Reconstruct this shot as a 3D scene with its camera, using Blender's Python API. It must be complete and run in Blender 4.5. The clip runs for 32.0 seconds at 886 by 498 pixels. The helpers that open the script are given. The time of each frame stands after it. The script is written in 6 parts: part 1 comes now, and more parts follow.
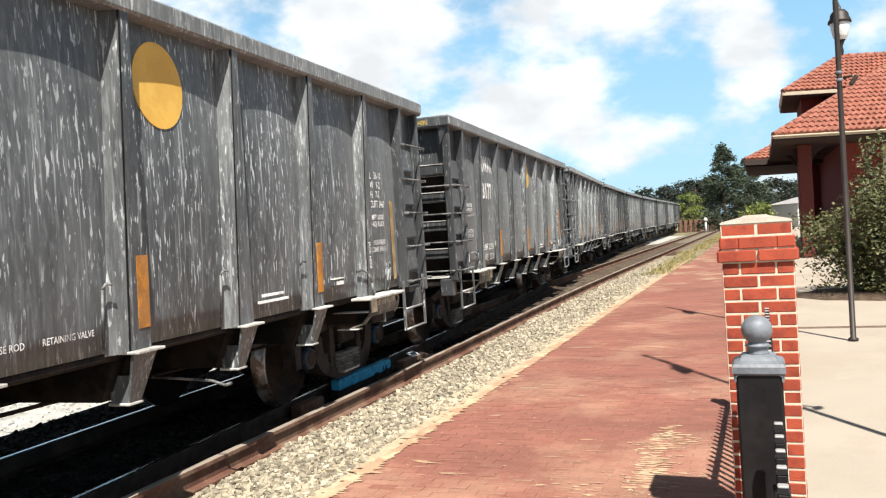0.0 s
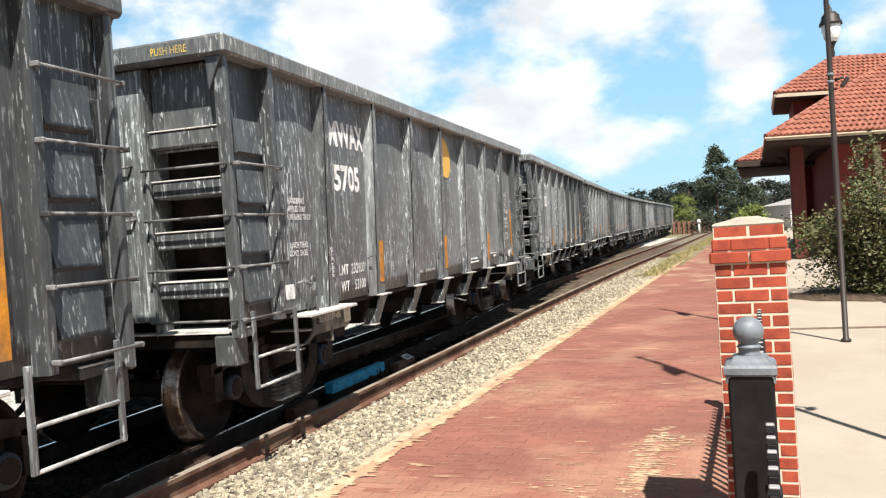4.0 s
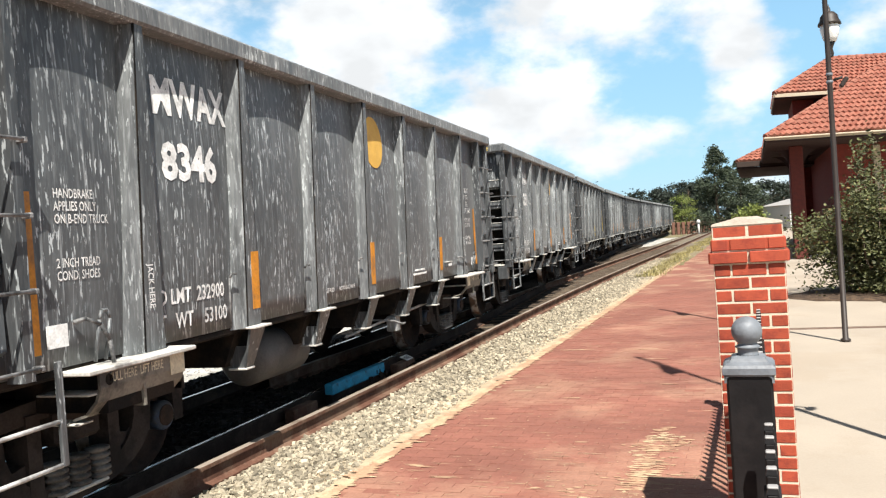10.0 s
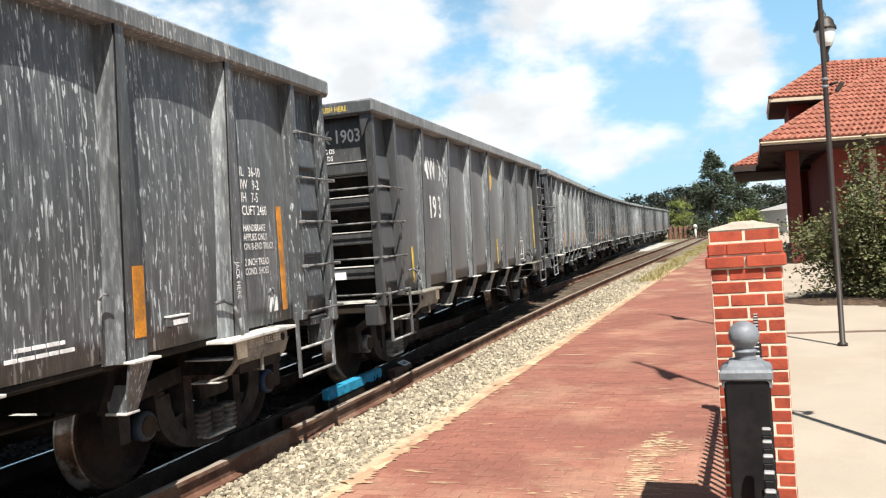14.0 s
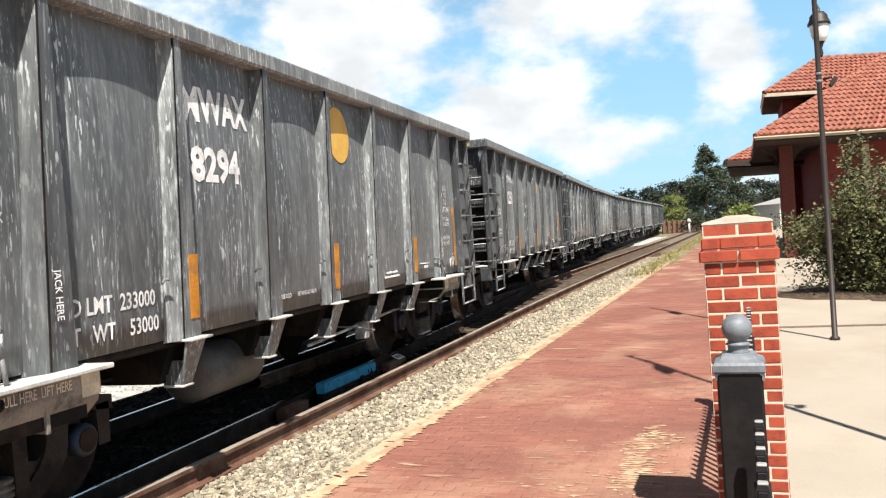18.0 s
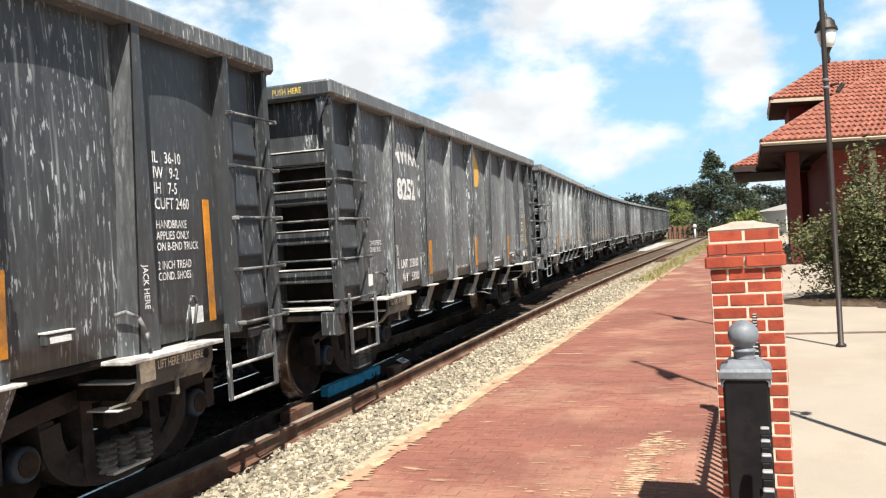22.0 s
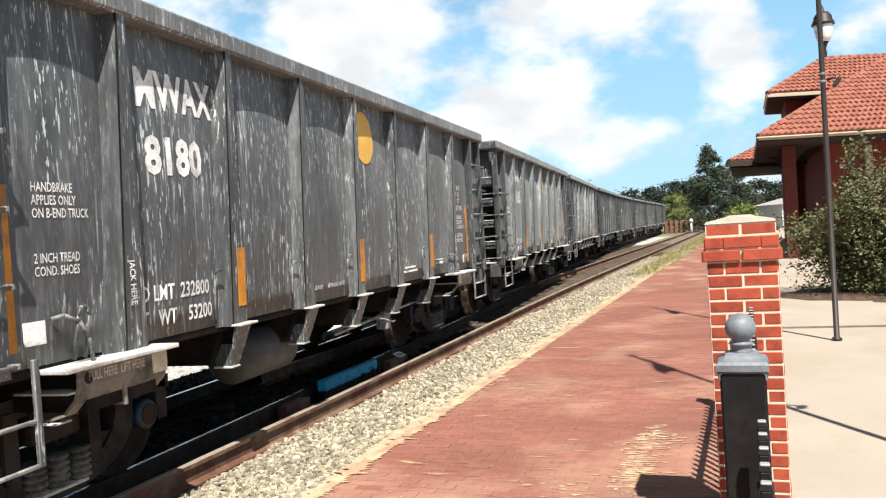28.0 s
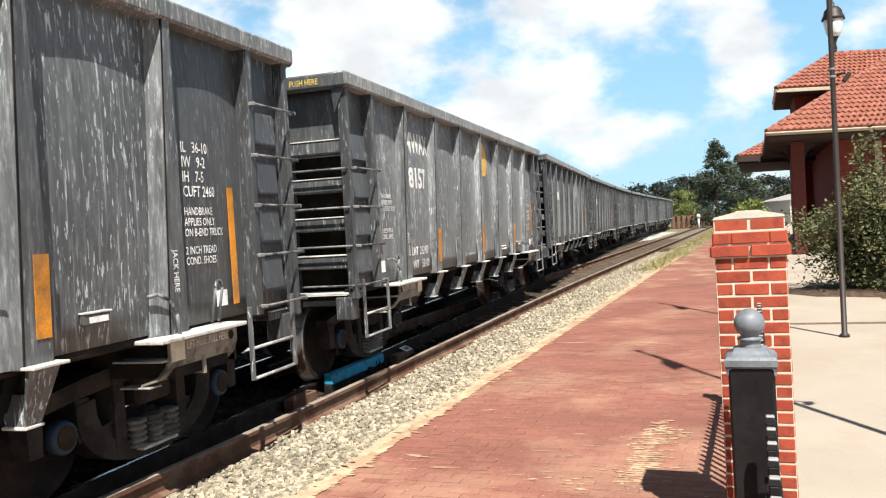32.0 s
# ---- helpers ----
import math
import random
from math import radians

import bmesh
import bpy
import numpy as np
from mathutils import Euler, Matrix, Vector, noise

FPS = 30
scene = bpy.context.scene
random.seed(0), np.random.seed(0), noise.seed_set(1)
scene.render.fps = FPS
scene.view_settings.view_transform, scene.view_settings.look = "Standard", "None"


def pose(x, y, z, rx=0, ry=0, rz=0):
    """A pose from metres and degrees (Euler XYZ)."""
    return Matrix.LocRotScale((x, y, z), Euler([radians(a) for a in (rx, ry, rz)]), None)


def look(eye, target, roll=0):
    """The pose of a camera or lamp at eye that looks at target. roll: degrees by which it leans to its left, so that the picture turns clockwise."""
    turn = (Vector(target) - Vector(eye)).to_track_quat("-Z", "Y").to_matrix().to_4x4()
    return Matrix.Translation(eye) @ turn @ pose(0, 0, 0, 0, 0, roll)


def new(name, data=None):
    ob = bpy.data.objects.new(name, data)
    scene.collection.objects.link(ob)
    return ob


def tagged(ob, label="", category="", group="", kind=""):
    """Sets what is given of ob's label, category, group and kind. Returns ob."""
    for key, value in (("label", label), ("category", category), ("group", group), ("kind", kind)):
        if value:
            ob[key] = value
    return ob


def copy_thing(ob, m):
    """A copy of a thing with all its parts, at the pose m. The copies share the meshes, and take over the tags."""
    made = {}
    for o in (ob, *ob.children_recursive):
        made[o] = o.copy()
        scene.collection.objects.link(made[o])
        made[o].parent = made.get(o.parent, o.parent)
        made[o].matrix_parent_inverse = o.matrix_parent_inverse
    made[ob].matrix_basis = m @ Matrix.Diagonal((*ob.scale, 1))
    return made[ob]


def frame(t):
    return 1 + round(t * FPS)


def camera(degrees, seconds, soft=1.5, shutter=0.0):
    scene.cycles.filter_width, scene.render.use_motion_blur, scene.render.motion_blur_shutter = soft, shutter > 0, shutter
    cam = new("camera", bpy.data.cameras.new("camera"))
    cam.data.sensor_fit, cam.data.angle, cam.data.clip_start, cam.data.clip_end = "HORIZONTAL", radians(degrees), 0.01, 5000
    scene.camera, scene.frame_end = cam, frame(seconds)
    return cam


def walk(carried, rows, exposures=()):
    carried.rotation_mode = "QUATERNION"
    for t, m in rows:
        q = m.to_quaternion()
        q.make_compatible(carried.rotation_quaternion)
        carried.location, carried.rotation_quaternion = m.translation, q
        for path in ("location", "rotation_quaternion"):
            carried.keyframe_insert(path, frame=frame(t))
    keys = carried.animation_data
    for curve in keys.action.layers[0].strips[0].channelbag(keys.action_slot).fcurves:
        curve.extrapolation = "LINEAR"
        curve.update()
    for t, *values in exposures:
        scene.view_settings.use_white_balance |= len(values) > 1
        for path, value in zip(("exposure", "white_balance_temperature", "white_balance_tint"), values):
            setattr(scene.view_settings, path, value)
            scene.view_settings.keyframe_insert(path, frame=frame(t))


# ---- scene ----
# Freight train of open gondola cars rolling past a brick station platform.
# World: the near main track runs along +y with rail tops at z = 0; x points to the platform side.

# ---------------------------------------------------------------- camera
PATH = [
    (0.0, pose(4.9617, -0.0015, 1.6524, 88.826, 3.691, 17.702)),
    (0.5, pose(4.9626, -0.0033, 1.6521, 89.009, 3.697, 17.509)),
    (1.0, pose(4.9645, -0.0029, 1.6512, 88.924, 3.929, 17.479)),
    (1.5, pose(4.9634, 0.0007, 1.6529, 88.571, 3.823, 17.377)),
    (2.0, pose(4.9634, -0.0013, 1.6500, 88.373, 3.819, 17.487)),
    (2.5, pose(4.9624, -0.0005, 1.6510, 88.646, 3.812, 17.381)),
    (3.0, pose(4.9642, 0.0008, 1.6521, 88.774, 3.814, 17.392)),
    (3.5, pose(4.9642, -0.0009, 1.6513, 88.835, 3.718, 17.109)),
    (4.0, pose(4.9667, 0.0008, 1.6520, 88.980, 3.896, 17.279)),
    (4.5, pose(4.9674, -0.0003, 1.6536, 89.024, 3.937, 17.235)),
    (6.5, pose(4.9686, 0.0005, 1.6505, 88.961, 3.845, 17.000)),
    (7.0, pose(4.9688, 0.0004, 1.6521, 88.969, 3.894, 17.164)),
    (7.5, pose(4.9695, 0.0013, 1.6517, 89.197, 3.905, 17.245)),
    (8.0, pose(4.9658, 0.0001, 1.6521, 89.272, 3.694, 17.089)),
    (8.5, pose(4.9666, -0.0013, 1.6510, 89.132, 3.698, 17.131)),
    (9.0, pose(4.9689, -0.0017, 1.6514, 89.265, 4.037, 17.365)),
    (9.5, pose(4.9708, -0.0014, 1.6510, 89.008, 4.043, 17.232)),
    (10.0, pose(4.9699, -0.0018, 1.6523, 89.037, 4.033, 17.257)),
    (10.5, pose(4.9671, -0.0029, 1.6502, 89.007, 4.076, 17.286)),
    (11.0, pose(4.9658, -0.0018, 1.6513, 88.959, 4.069, 17.405)),
    (11.5, pose(4.9674, -0.0007, 1.6535, 89.139, 4.077, 17.223)),
    (12.0, pose(4.9705, 0.0021, 1.6537, 89.198, 4.114, 17.089)),
    (12.5, pose(4.9678, -0.0018, 1.6505, 89.262, 4.346, 17.192)),
    (13.0, pose(4.9698, 0.0000, 1.6520, 89.471, 4.240, 17.045)),
    (13.5, pose(4.9737, -0.0012, 1.6524, 89.474, 4.300, 16.933)),
    (14.0, pose(4.9700, -0.0001, 1.6520, 89.381, 4.155, 17.059)),
    (14.5, pose(4.9709, -0.0003, 1.6512, 89.304, 4.083, 16.948)),
    (16.5, pose(4.9725, 0.0016, 1.6523, 89.438, 4.044, 16.757)),
    (17.0, pose(4.9761, 0.0009, 1.6525, 89.315, 3.898, 16.667)),
    (17.5, pose(4.9747, -0.0005, 1.6520, 89.022, 3.894, 16.328)),
    (18.0, pose(4.9696, -0.0008, 1.6491, 88.934, 4.055, 16.650)),
    (18.5, pose(4.9713, 0.0022, 1.6506, 89.046, 3.987, 16.746)),
    (19.0, pose(4.9690, -0.0007, 1.6507, 89.091, 3.904, 16.846)),
    (19.5, pose(4.9669, -0.0028, 1.6520, 89.162, 3.827, 17.129)),
    (20.0, pose(4.9665, 0.0014, 1.6520, 89.184, 3.783, 17.103)),
    (20.5, pose(4.9681, 0.0000, 1.6503, 89.274, 3.849, 17.107)),
    (21.0, pose(4.9683, 0.0002, 1.6511, 89.360, 3.703, 16.945)),
    (21.5, pose(4.9672, -0.0008, 1.6495, 89.286, 3.826, 17.134)),
    (22.0, pose(4.9676, -0.0015, 1.6496, 89.240, 3.694, 17.015)),
    (22.5, pose(4.9688, -0.0009, 1.6479, 88.943, 3.630, 16.782)),
    (23.0, pose(4.9656, -0.0029, 1.6465, 88.796, 3.595, 16.816)),
    (23.5, pose(4.9659, -0.0021, 1.6472, 88.851, 3.994, 17.163)),
    (24.0, pose(4.9669, 0.0005, 1.6489, 88.825, 4.013, 17.271)),
    (24.5, pose(4.9633, -0.0002, 1.6483, 88.548, 3.841, 17.428)),
    (25.0, pose(4.9622, -0.0018, 1.6468, 88.716, 4.024, 17.335)),
    (25.5, pose(4.9647, 0.0002, 1.6492, 88.991, 4.099, 17.420)),
    (27.5, pose(4.9666, 0.0013, 1.6484, 88.777, 3.644, 16.922)),
    (28.0, pose(4.9649, 0.0021, 1.6468, 88.833, 3.704, 16.780)),
    (28.5, pose(4.9643, 0.0002, 1.6465, 88.852, 3.730, 17.251)),
    (29.0, pose(4.9592, 0.0001, 1.6470, 88.802, 3.460, 17.269)),
    (29.5, pose(4.9602, 0.0001, 1.6458, 88.785, 3.438, 17.334)),
    (30.0, pose(4.9591, -0.0003, 1.6467, 88.728, 3.563, 17.280)),
    (30.5, pose(4.9613, -0.0006, 1.6459, 88.528, 3.596, 17.223)),
    (31.0, pose(4.9604, 0.0007, 1.6472, 88.700, 3.536, 17.127)),
    (31.5, pose(4.9606, 0.0012, 1.6487, 88.669, 3.525, 17.278)),
    (32.0, pose(4.9599, -0.0017, 1.6455, 88.468, 3.438, 17.243)),
]
cam = camera(56.8, 32.0, soft=1.25)
walk(cam, PATH)

# ---------------------------------------------------------------- light
SUN_EL, SUN_X, SUN_Y = 57.0, 0.465, -0.885
SKY_STRENGTH, SUN_STRENGTH, EXPOSURE = 0.026, 5.0, 0.96
scene.view_settings.exposure = EXPOSURE

sun_dir = Vector((SUN_X, SUN_Y, 0)).normalized() * math.cos(radians(SUN_EL)) + Vector((0, 0, math.sin(radians(SUN_EL))))
sun = new("sun", bpy.data.lights.new("sun", "SUN"))
sun.data.energy, sun.data.angle, sun.data.color = SUN_STRENGTH, radians(0.53), (1.0, 0.95, 0.87)
sun.matrix_world = look((0, 0, 60), Vector((0, 0, 60)) - sun_dir)

YAW = radians(17.08)          # mean heading of the standpoint, to the left of the track
EYE = Vector((4.97, 0.0, 1.652))


def plan(a, d, z=0.0):
    """A place a metres to the right and d metres ahead of the standpoint."""
    return Vector((EYE.x + a * math.cos(YAW) - d * math.sin(YAW), a * math.sin(YAW) + d * math.cos(YAW), z))


TH = radians(3.6)             # the platform runs 3.6 degrees to the right of the track


def plat(u, v, z=0.0):
    """A place in the platform's own axes: u to the right of the fence line, v along it."""
    return Vector((EYE.x + u * math.cos(TH) + v * math.sin(TH), -u * math.sin(TH) + v * math.cos(TH), z))


PLAT = Matrix.Translation((EYE.x, 0, 0)) @ Matrix.Rotation(-TH, 4, "Z")


def make_world():
    w = bpy.data.worlds.new("sky")
    scene.world = w
    w.use_nodes = True
    nt = w.node_tree
    nt.nodes.clear()
    L = nt.links.new
    out = nt.nodes.new("ShaderNodeOutputWorld")
    bg = nt.nodes.new("ShaderNodeBackground")
    bg.inputs["Strength"].default_value = SKY_STRENGTH
    sky = nt.nodes.new("ShaderNodeTexSky")
    sky.sky_type = "NISHITA"
    sky.sun_disc = False
    sky.sun_elevation = radians(SUN_EL)
    sky.sun_rotation = math.atan2(SUN_X, SUN_Y)
    sky.altitude, sky.air_density, sky.dust_density, sky.ozone_density = 60, 1.0, 0.6, 1.6
    co = nt.nodes.new("ShaderNodeTexCoord")
    # heaped clouds, a little flattened
    sep = nt.nodes.new("ShaderNodeSeparateXYZ")
    L(co.outputs["Generated"], sep.inputs[0])
    flat = nt.nodes.new("ShaderNodeVectorMath")
    flat.operation = "MULTIPLY"
    flat.inputs[1].default_value = (1.0, 1.0, 1.7)
    L(co.outputs["Generated"], flat.inputs[0])
    n1 = nt.nodes.new("ShaderNodeTexNoise")
    n1.inputs["Scale"].default_value, n1.inputs["Detail"].default_value, n1.inputs["Roughness"].default_value = 6.5, 9, 0.55
    off = nt.nodes.new("ShaderNodeVectorMath")
    off.inputs[1].default_value = CLOUD_SHIFT
    L(flat.outputs[0], off.inputs[0])
    L(off.outputs[0], n1.inputs["Vector"])
    # clear and clouded stretches of the sky, soft-edged, by direction
    rough = nt.nodes.new("ShaderNodeMath")
    rough.operation = "MULTIPLY_ADD"
    rough.inputs[1].default_value, rough.inputs[2].default_value = 2.7, -0.93
    L(n1.outputs["Fac"], rough.inputs[0])
    total = rough.outputs[0]
    for az, el, wide, amount in CLOUD_BANKS:
        d = plan_dir(az, el)
        dist = nt.nodes.new("ShaderNodeVectorMath")
        dist.operation = "DISTANCE"
        dist.inputs[1].default_value = d
        nrm = nt.nodes.new("ShaderNodeVectorMath")
        nrm.operation = "NORMALIZE"
        L(co.outputs["Generated"], nrm.inputs[0])
        L(nrm.outputs[0], dist.inputs[0])
        mr = nt.nodes.new("ShaderNodeMapRange")
        mr.interpolation_type = "SMOOTHSTEP"
        mr.inputs["From Min"].default_value, mr.inputs["From Max"].default_value = 0.0, wide
        mr.inputs["To Min"].default_value, mr.inputs["To Max"].default_value = amount, 0.0
        L(dist.outputs["Value"], mr.inputs["Value"])
        sm = nt.nodes.new("ShaderNodeMath")
        L(total, sm.inputs[0])
        L(mr.outputs[0], sm.inputs[1])
        total = sm.outputs[0]
    ramp = nt.nodes.new("ShaderNodeMapRange")
    ramp.interpolation_type = "SMOOTHSTEP"
    ramp.inputs["From Min"].default_value, ramp.inputs["From Max"].default_value = 0.46, 0.98
    L(total, ramp.inputs["Value"])
    # cloud tops bright, bellies slightly grey
    n2 = nt.nodes.new("ShaderNodeTexNoise")
    n2.inputs["Scale"].default_value, n2.inputs["Detail"].default_value = 9.0, 4
    L(off.outputs[0], n2.inputs["Vector"])
    cr = nt.nodes.new("ShaderNodeMapRange")
    cr.inputs["From Min"].default_value, cr.inputs["From Max"].default_value = 0.35, 0.6
    cr.inputs["To Min"].default_value, cr.inputs["To Max"].default_value = CLOUD_GREY, CLOUD_WHITE
    L(n2.outputs["Fac"], cr.inputs["Value"])
    tint = nt.nodes.new("ShaderNodeMix")
    tint.data_type = "RGBA"
    tint.blend_type = "MULTIPLY"
    tint.inputs[0].default_value = 1.0
    tint.inputs[6].default_value = (0.955, 0.98, 1.0, 1)
    L(cr.outputs[0], tint.inputs[7])
    # milky haze towards the horizon, clear blue overhead
    fade = nt.nodes.new("ShaderNodeMapRange")
    fade.interpolation_type = "SMOOTHSTEP"
    fade.inputs["From Min"].default_value, fade.inputs["From Max"].default_value = 0.20, 0.48
    fade.inputs["To Min"].default_value, fade.inputs["To Max"].default_value = 1.0, 0.0
    L(sep.outputs["Z"], fade.inputs["Value"])
    haze = nt.nodes.new("ShaderNodeMix")
    haze.data_type = "RGBA"
    haze.inputs[6].default_value = (0, 0, 0, 1)
    haze.inputs[7].default_value = (*HAZE, 1)
    L(fade.outputs[0], haze.inputs[0])
    gain = nt.nodes.new("ShaderNodeMix")
    gain.data_type = "RGBA"
    gain.blend_type = "ADD"
    gain.inputs[0].default_value = 1.0
    L(sky.outputs[0], gain.inputs[6])
    L(haze.outputs[2], gain.inputs[7])
    mix = nt.nodes.new("ShaderNodeMix")
    mix.data_type = "RGBA"
    L(ramp.outputs[0], mix.inputs[0])
    L(gain.outputs[2], mix.inputs[6])
    L(tint.outputs[2], mix.inputs[7])
    L(mix.outputs[2], bg.inputs["Color"])
    L(bg.outputs[0], out.inputs[0])


def plan_dir(az, el):
    """A direction az degrees to the right of the standpoint's heading and el degrees up."""
    a, e = radians(az) - YAW, radians(el)
    return (math.sin(a) * math.cos(e), math.cos(a) * math.cos(e), math.sin(e))


CLOUD_SHIFT = (0.35, 0.15, 0.0)
CLOUD_GREY, CLOUD_WHITE = 18.0, 23.5
HAZE = (5.2, 10.4, 14.6)
CLOUD_BANKS = ((-15.6, 15.4, 0.33, 0.50), (-2.4, 12.2, 0.24, 0.48), (7.4, 11.9, 0.16, 0.40), (15.2, 14.0, 0.12, 0.36), (20.2, 14.1, 0.09, 0.32), (8.4, 7.4, 0.06, 0.32), (3.5, 7.4, 0.10, 0.29), (14.6, 5.7, 0.07, 0.32), (17.9, 5.9, 0.07, 0.32), (20.4, 7.2, 0.06, 0.32), (21.3, 10.4, 0.07, 0.32), (19.0, 9.7, 0.04, 0.22), (11.1, 4.6, 0.08, 0.18), (27.6, 12.0, 0.07, 0.32), (29.2, 13.2, 0.05, 0.25), (14.9, 10.4, 0.08, -0.24), (24.0, 12.5, 0.06, -0.22), (11.9, 7.9, 0.04, -0.15), (16.4, 8.1, 0.04, -0.17), (5.7, 14.7, 0.04, -0.09), (24.6, 9.0, 0.05, -0.12), (17.9, 11.1, 0.05, -0.09), (150, 40, 0.9, 0.25), (-120, 35, 0.8, 0.25))
make_world()

# ---------------------------------------------------------------- geometry helpers


class Geo:
    """Collects vertices and faces of one mesh."""

    def __init__(self):
        self.v, self.f, self.smooth = [], [], []

    def add(self, vs, fs, smooth=False):
        o = len(self.v)
        self.v += [tuple(p) for p in vs]
        self.f += [tuple(o + i for i in q) for q in fs]
        self.smooth += [smooth] * len(fs)
        return self

    def box(self, x0, x1, y0, y1, z0, z1, m=None):
        vs = [Vector((x, y, z)) for z in (z0, z1) for y in (y0, y1) for x in (x0, x1)]
        if m:
            vs = [m @ p for p in vs]
        return self.add(vs, [(0, 2, 3, 1), (4, 5, 7, 6), (0, 1, 5, 4), (2, 6, 7, 3), (0, 4, 6, 2), (1, 3, 7, 5)])

    def cbox(self, x0, x1, y0, y1, z0, z1, c=0.01, m=None):
        """A box with chamfered edges all round."""
        c = min(c, (x1 - x0) * 0.45, (y1 - y0) * 0.45, (z1 - z0) * 0.45)
        vs, fs, idx = [], [], {}
        lo, hi = (x0, y0, z0), (x1, y1, z1)
        for sx in (0, 1):
            for sy in (0, 1):
                for sz in (0, 1):
                    s = (sx, sy, sz)
                    for k in range(3):
                        p = [(hi[i] if s[i] else lo[i]) if i == k else ((hi[i] - c) if s[i] else (lo[i] + c)) for i in range(3)]
                        idx[s, k] = len(vs)
                        vs.append(Vector(p))
        S = (0, 1)
        for k in range(3):
            a, b = (k + 1) % 3, (k + 2) % 3
            for s in S:
                q = []
                for sa, sb in ((0, 0), (1, 0), (1, 1), (0, 1)):
                    t = [0, 0, 0]
                    t[k], t[a], t[b] = s, sa, sb
                    q.append(idx[tuple(t), k])
                fs.append(q if s else q[::-1])
            for sa in S:
                for sb in S:
                    t0, t1 = [0, 0, 0], [0, 0, 0]
                    t0[k], t1[k] = 0, 1
                    t0[a] = t1[a] = sa
                    t0[b] = t1[b] = sb
                    q = [idx[tuple(t0), a], idx[tuple(t1), a], idx[tuple(t1), b], idx[tuple(t0), b]]
                    fs.append(q if sa == sb else q[::-1])
        for sx in S:
            for sy in S:
                for sz in S:
                    q = [idx[(sx, sy, sz), k] for k in range(3)]
                    fs.append(q if (sx + sy + sz) % 2 else q[::-1])
        if m:
            vs = [m @ p for p in vs]
        return self.add(vs, fs)

    def prism(self, poly, lo, hi, axis="x", m=None):
        """A convex or simple outline, extruded along an axis. poly in the other two axes, in order."""
        vs = []
        for t in (lo, hi):
            for a, b in poly:
                p = {"x": (t, a, b), "y": (a, t, b), "z": (a, b, t)}[axis]
                vs.append(m @ Vector(p) if m else Vector(p))
        n = len(poly)
        fs = [tuple(range(n))[::-1], tuple(range(n, 2 * n))]
        fs += [(i, (i + 1) % n, n + (i + 1) % n, n + i) for i in range(n)]
        return self.add(vs, fs)

    def frustum(self, lower, upper):
        """Two outlines of equal count, joined."""
        n = len(lower)
        fs = [tuple(range(n))[::-1], tuple(range(n, 2 * n))]
        fs += [(i, (i + 1) % n, n + (i + 1) % n, n + i) for i in range(n)]
        return self.add(list(lower) + list(upper), fs)

    def cyl(self, p0, p1, r, n=10, r1=None, cap=True, smooth=True):
        p0, p1 = Vector(p0), Vector(p1)
        r1 = r if r1 is None else r1
        ax = (p1 - p0).normalized()
        a = ax.orthogonal().normalized()
        b = ax.cross(a)
        vs = []
        for p, q in ((p0, r), (p1, r1)):
            vs += [p + (a * math.cos(2 * math.pi * i / n) + b * math.sin(2 * math.pi * i / n)) * q for i in range(n)]
        o = len(self.v)
        self.add(vs, [(i, (i + 1) % n, n + (i + 1) % n, n + i) for i in range(n)], smooth)
        if cap:
            self.f += [tuple(o + i for i in range(n))[::-1], tuple(o + n + i for i in range(n))]
            self.smooth += [False, False]
        return self

    def rod(self, pts, r, n=6):
        for p, q in zip(pts, pts[1:]):
            self.cyl(p, q, r, n)
        return self

    def lathe(self, prof, n=20, m=None, smooth=True):
        """A profile of (radius, height) turned about z."""
        vs = []
        for r, z in prof:
            vs += [Vector((r * math.cos(2 * math.pi * i / n), r * math.sin(2 * math.pi * i / n), z)) for i in range(n)]
        if m:
            vs = [m @ p for p in vs]
        fs = []
        for k in range(len(prof) - 1):
            fs += [(k * n + i, k * n + (i + 1) % n, (k + 1) * n + (i + 1) % n, (k + 1) * n + i) for i in range(n)]
        o = len(self.v)
        self.add(vs, fs, smooth)
        self.f += [tuple(o + i for i in range(n))[::-1], tuple(o + (len(prof) - 1) * n + i for i in range(n))]
        self.smooth += [False, False]
        return self

    def mesh(self, name, material):
        me = bpy.data.meshes.new(name)
        me.from_pydata(self.v, [], self.f)
        me.polygons.foreach_set("use_smooth", self.smooth)
        me.materials.append(material)
        me.update()
        return me


def part(name, geo, material, parent, label="", m=None):
    """One mesh object under a thing or a part."""
    ob = new(name, geo if isinstance(geo, bpy.types.Mesh) else geo.mesh(name, material))
    ob.parent = parent
    if m is not None:
        ob.matrix_basis = m
    if label:
        ob["label"] = label
    return ob


def thing(name, label, category, group="", m=None, kind=""):
    ob = new(name)
    ob.empty_display_size = 0.2
    if m is not None:
        ob.matrix_basis = m
    return tagged(ob, label, category, group, kind)


def solid(name, geo, material, label, category, group="", kind="", m=None):
    ob = new(name, geo.mesh(name, material))
    if m is not None:
        ob.matrix_basis = m
    return tagged(ob, label, category, group, kind)


FACE_X = Matrix(((0, 0, 1, 0), (1, 0, 0, 0), (0, 1, 0, 0), (0, 0, 0, 1)))     # writing that faces +x
FACE_NY = Matrix(((1, 0, 0, 0), (0, 0, -1, 0), (0, 1, 0, 0), (0, 0, 0, 1)))   # writing that faces -y
TEXTS = {}


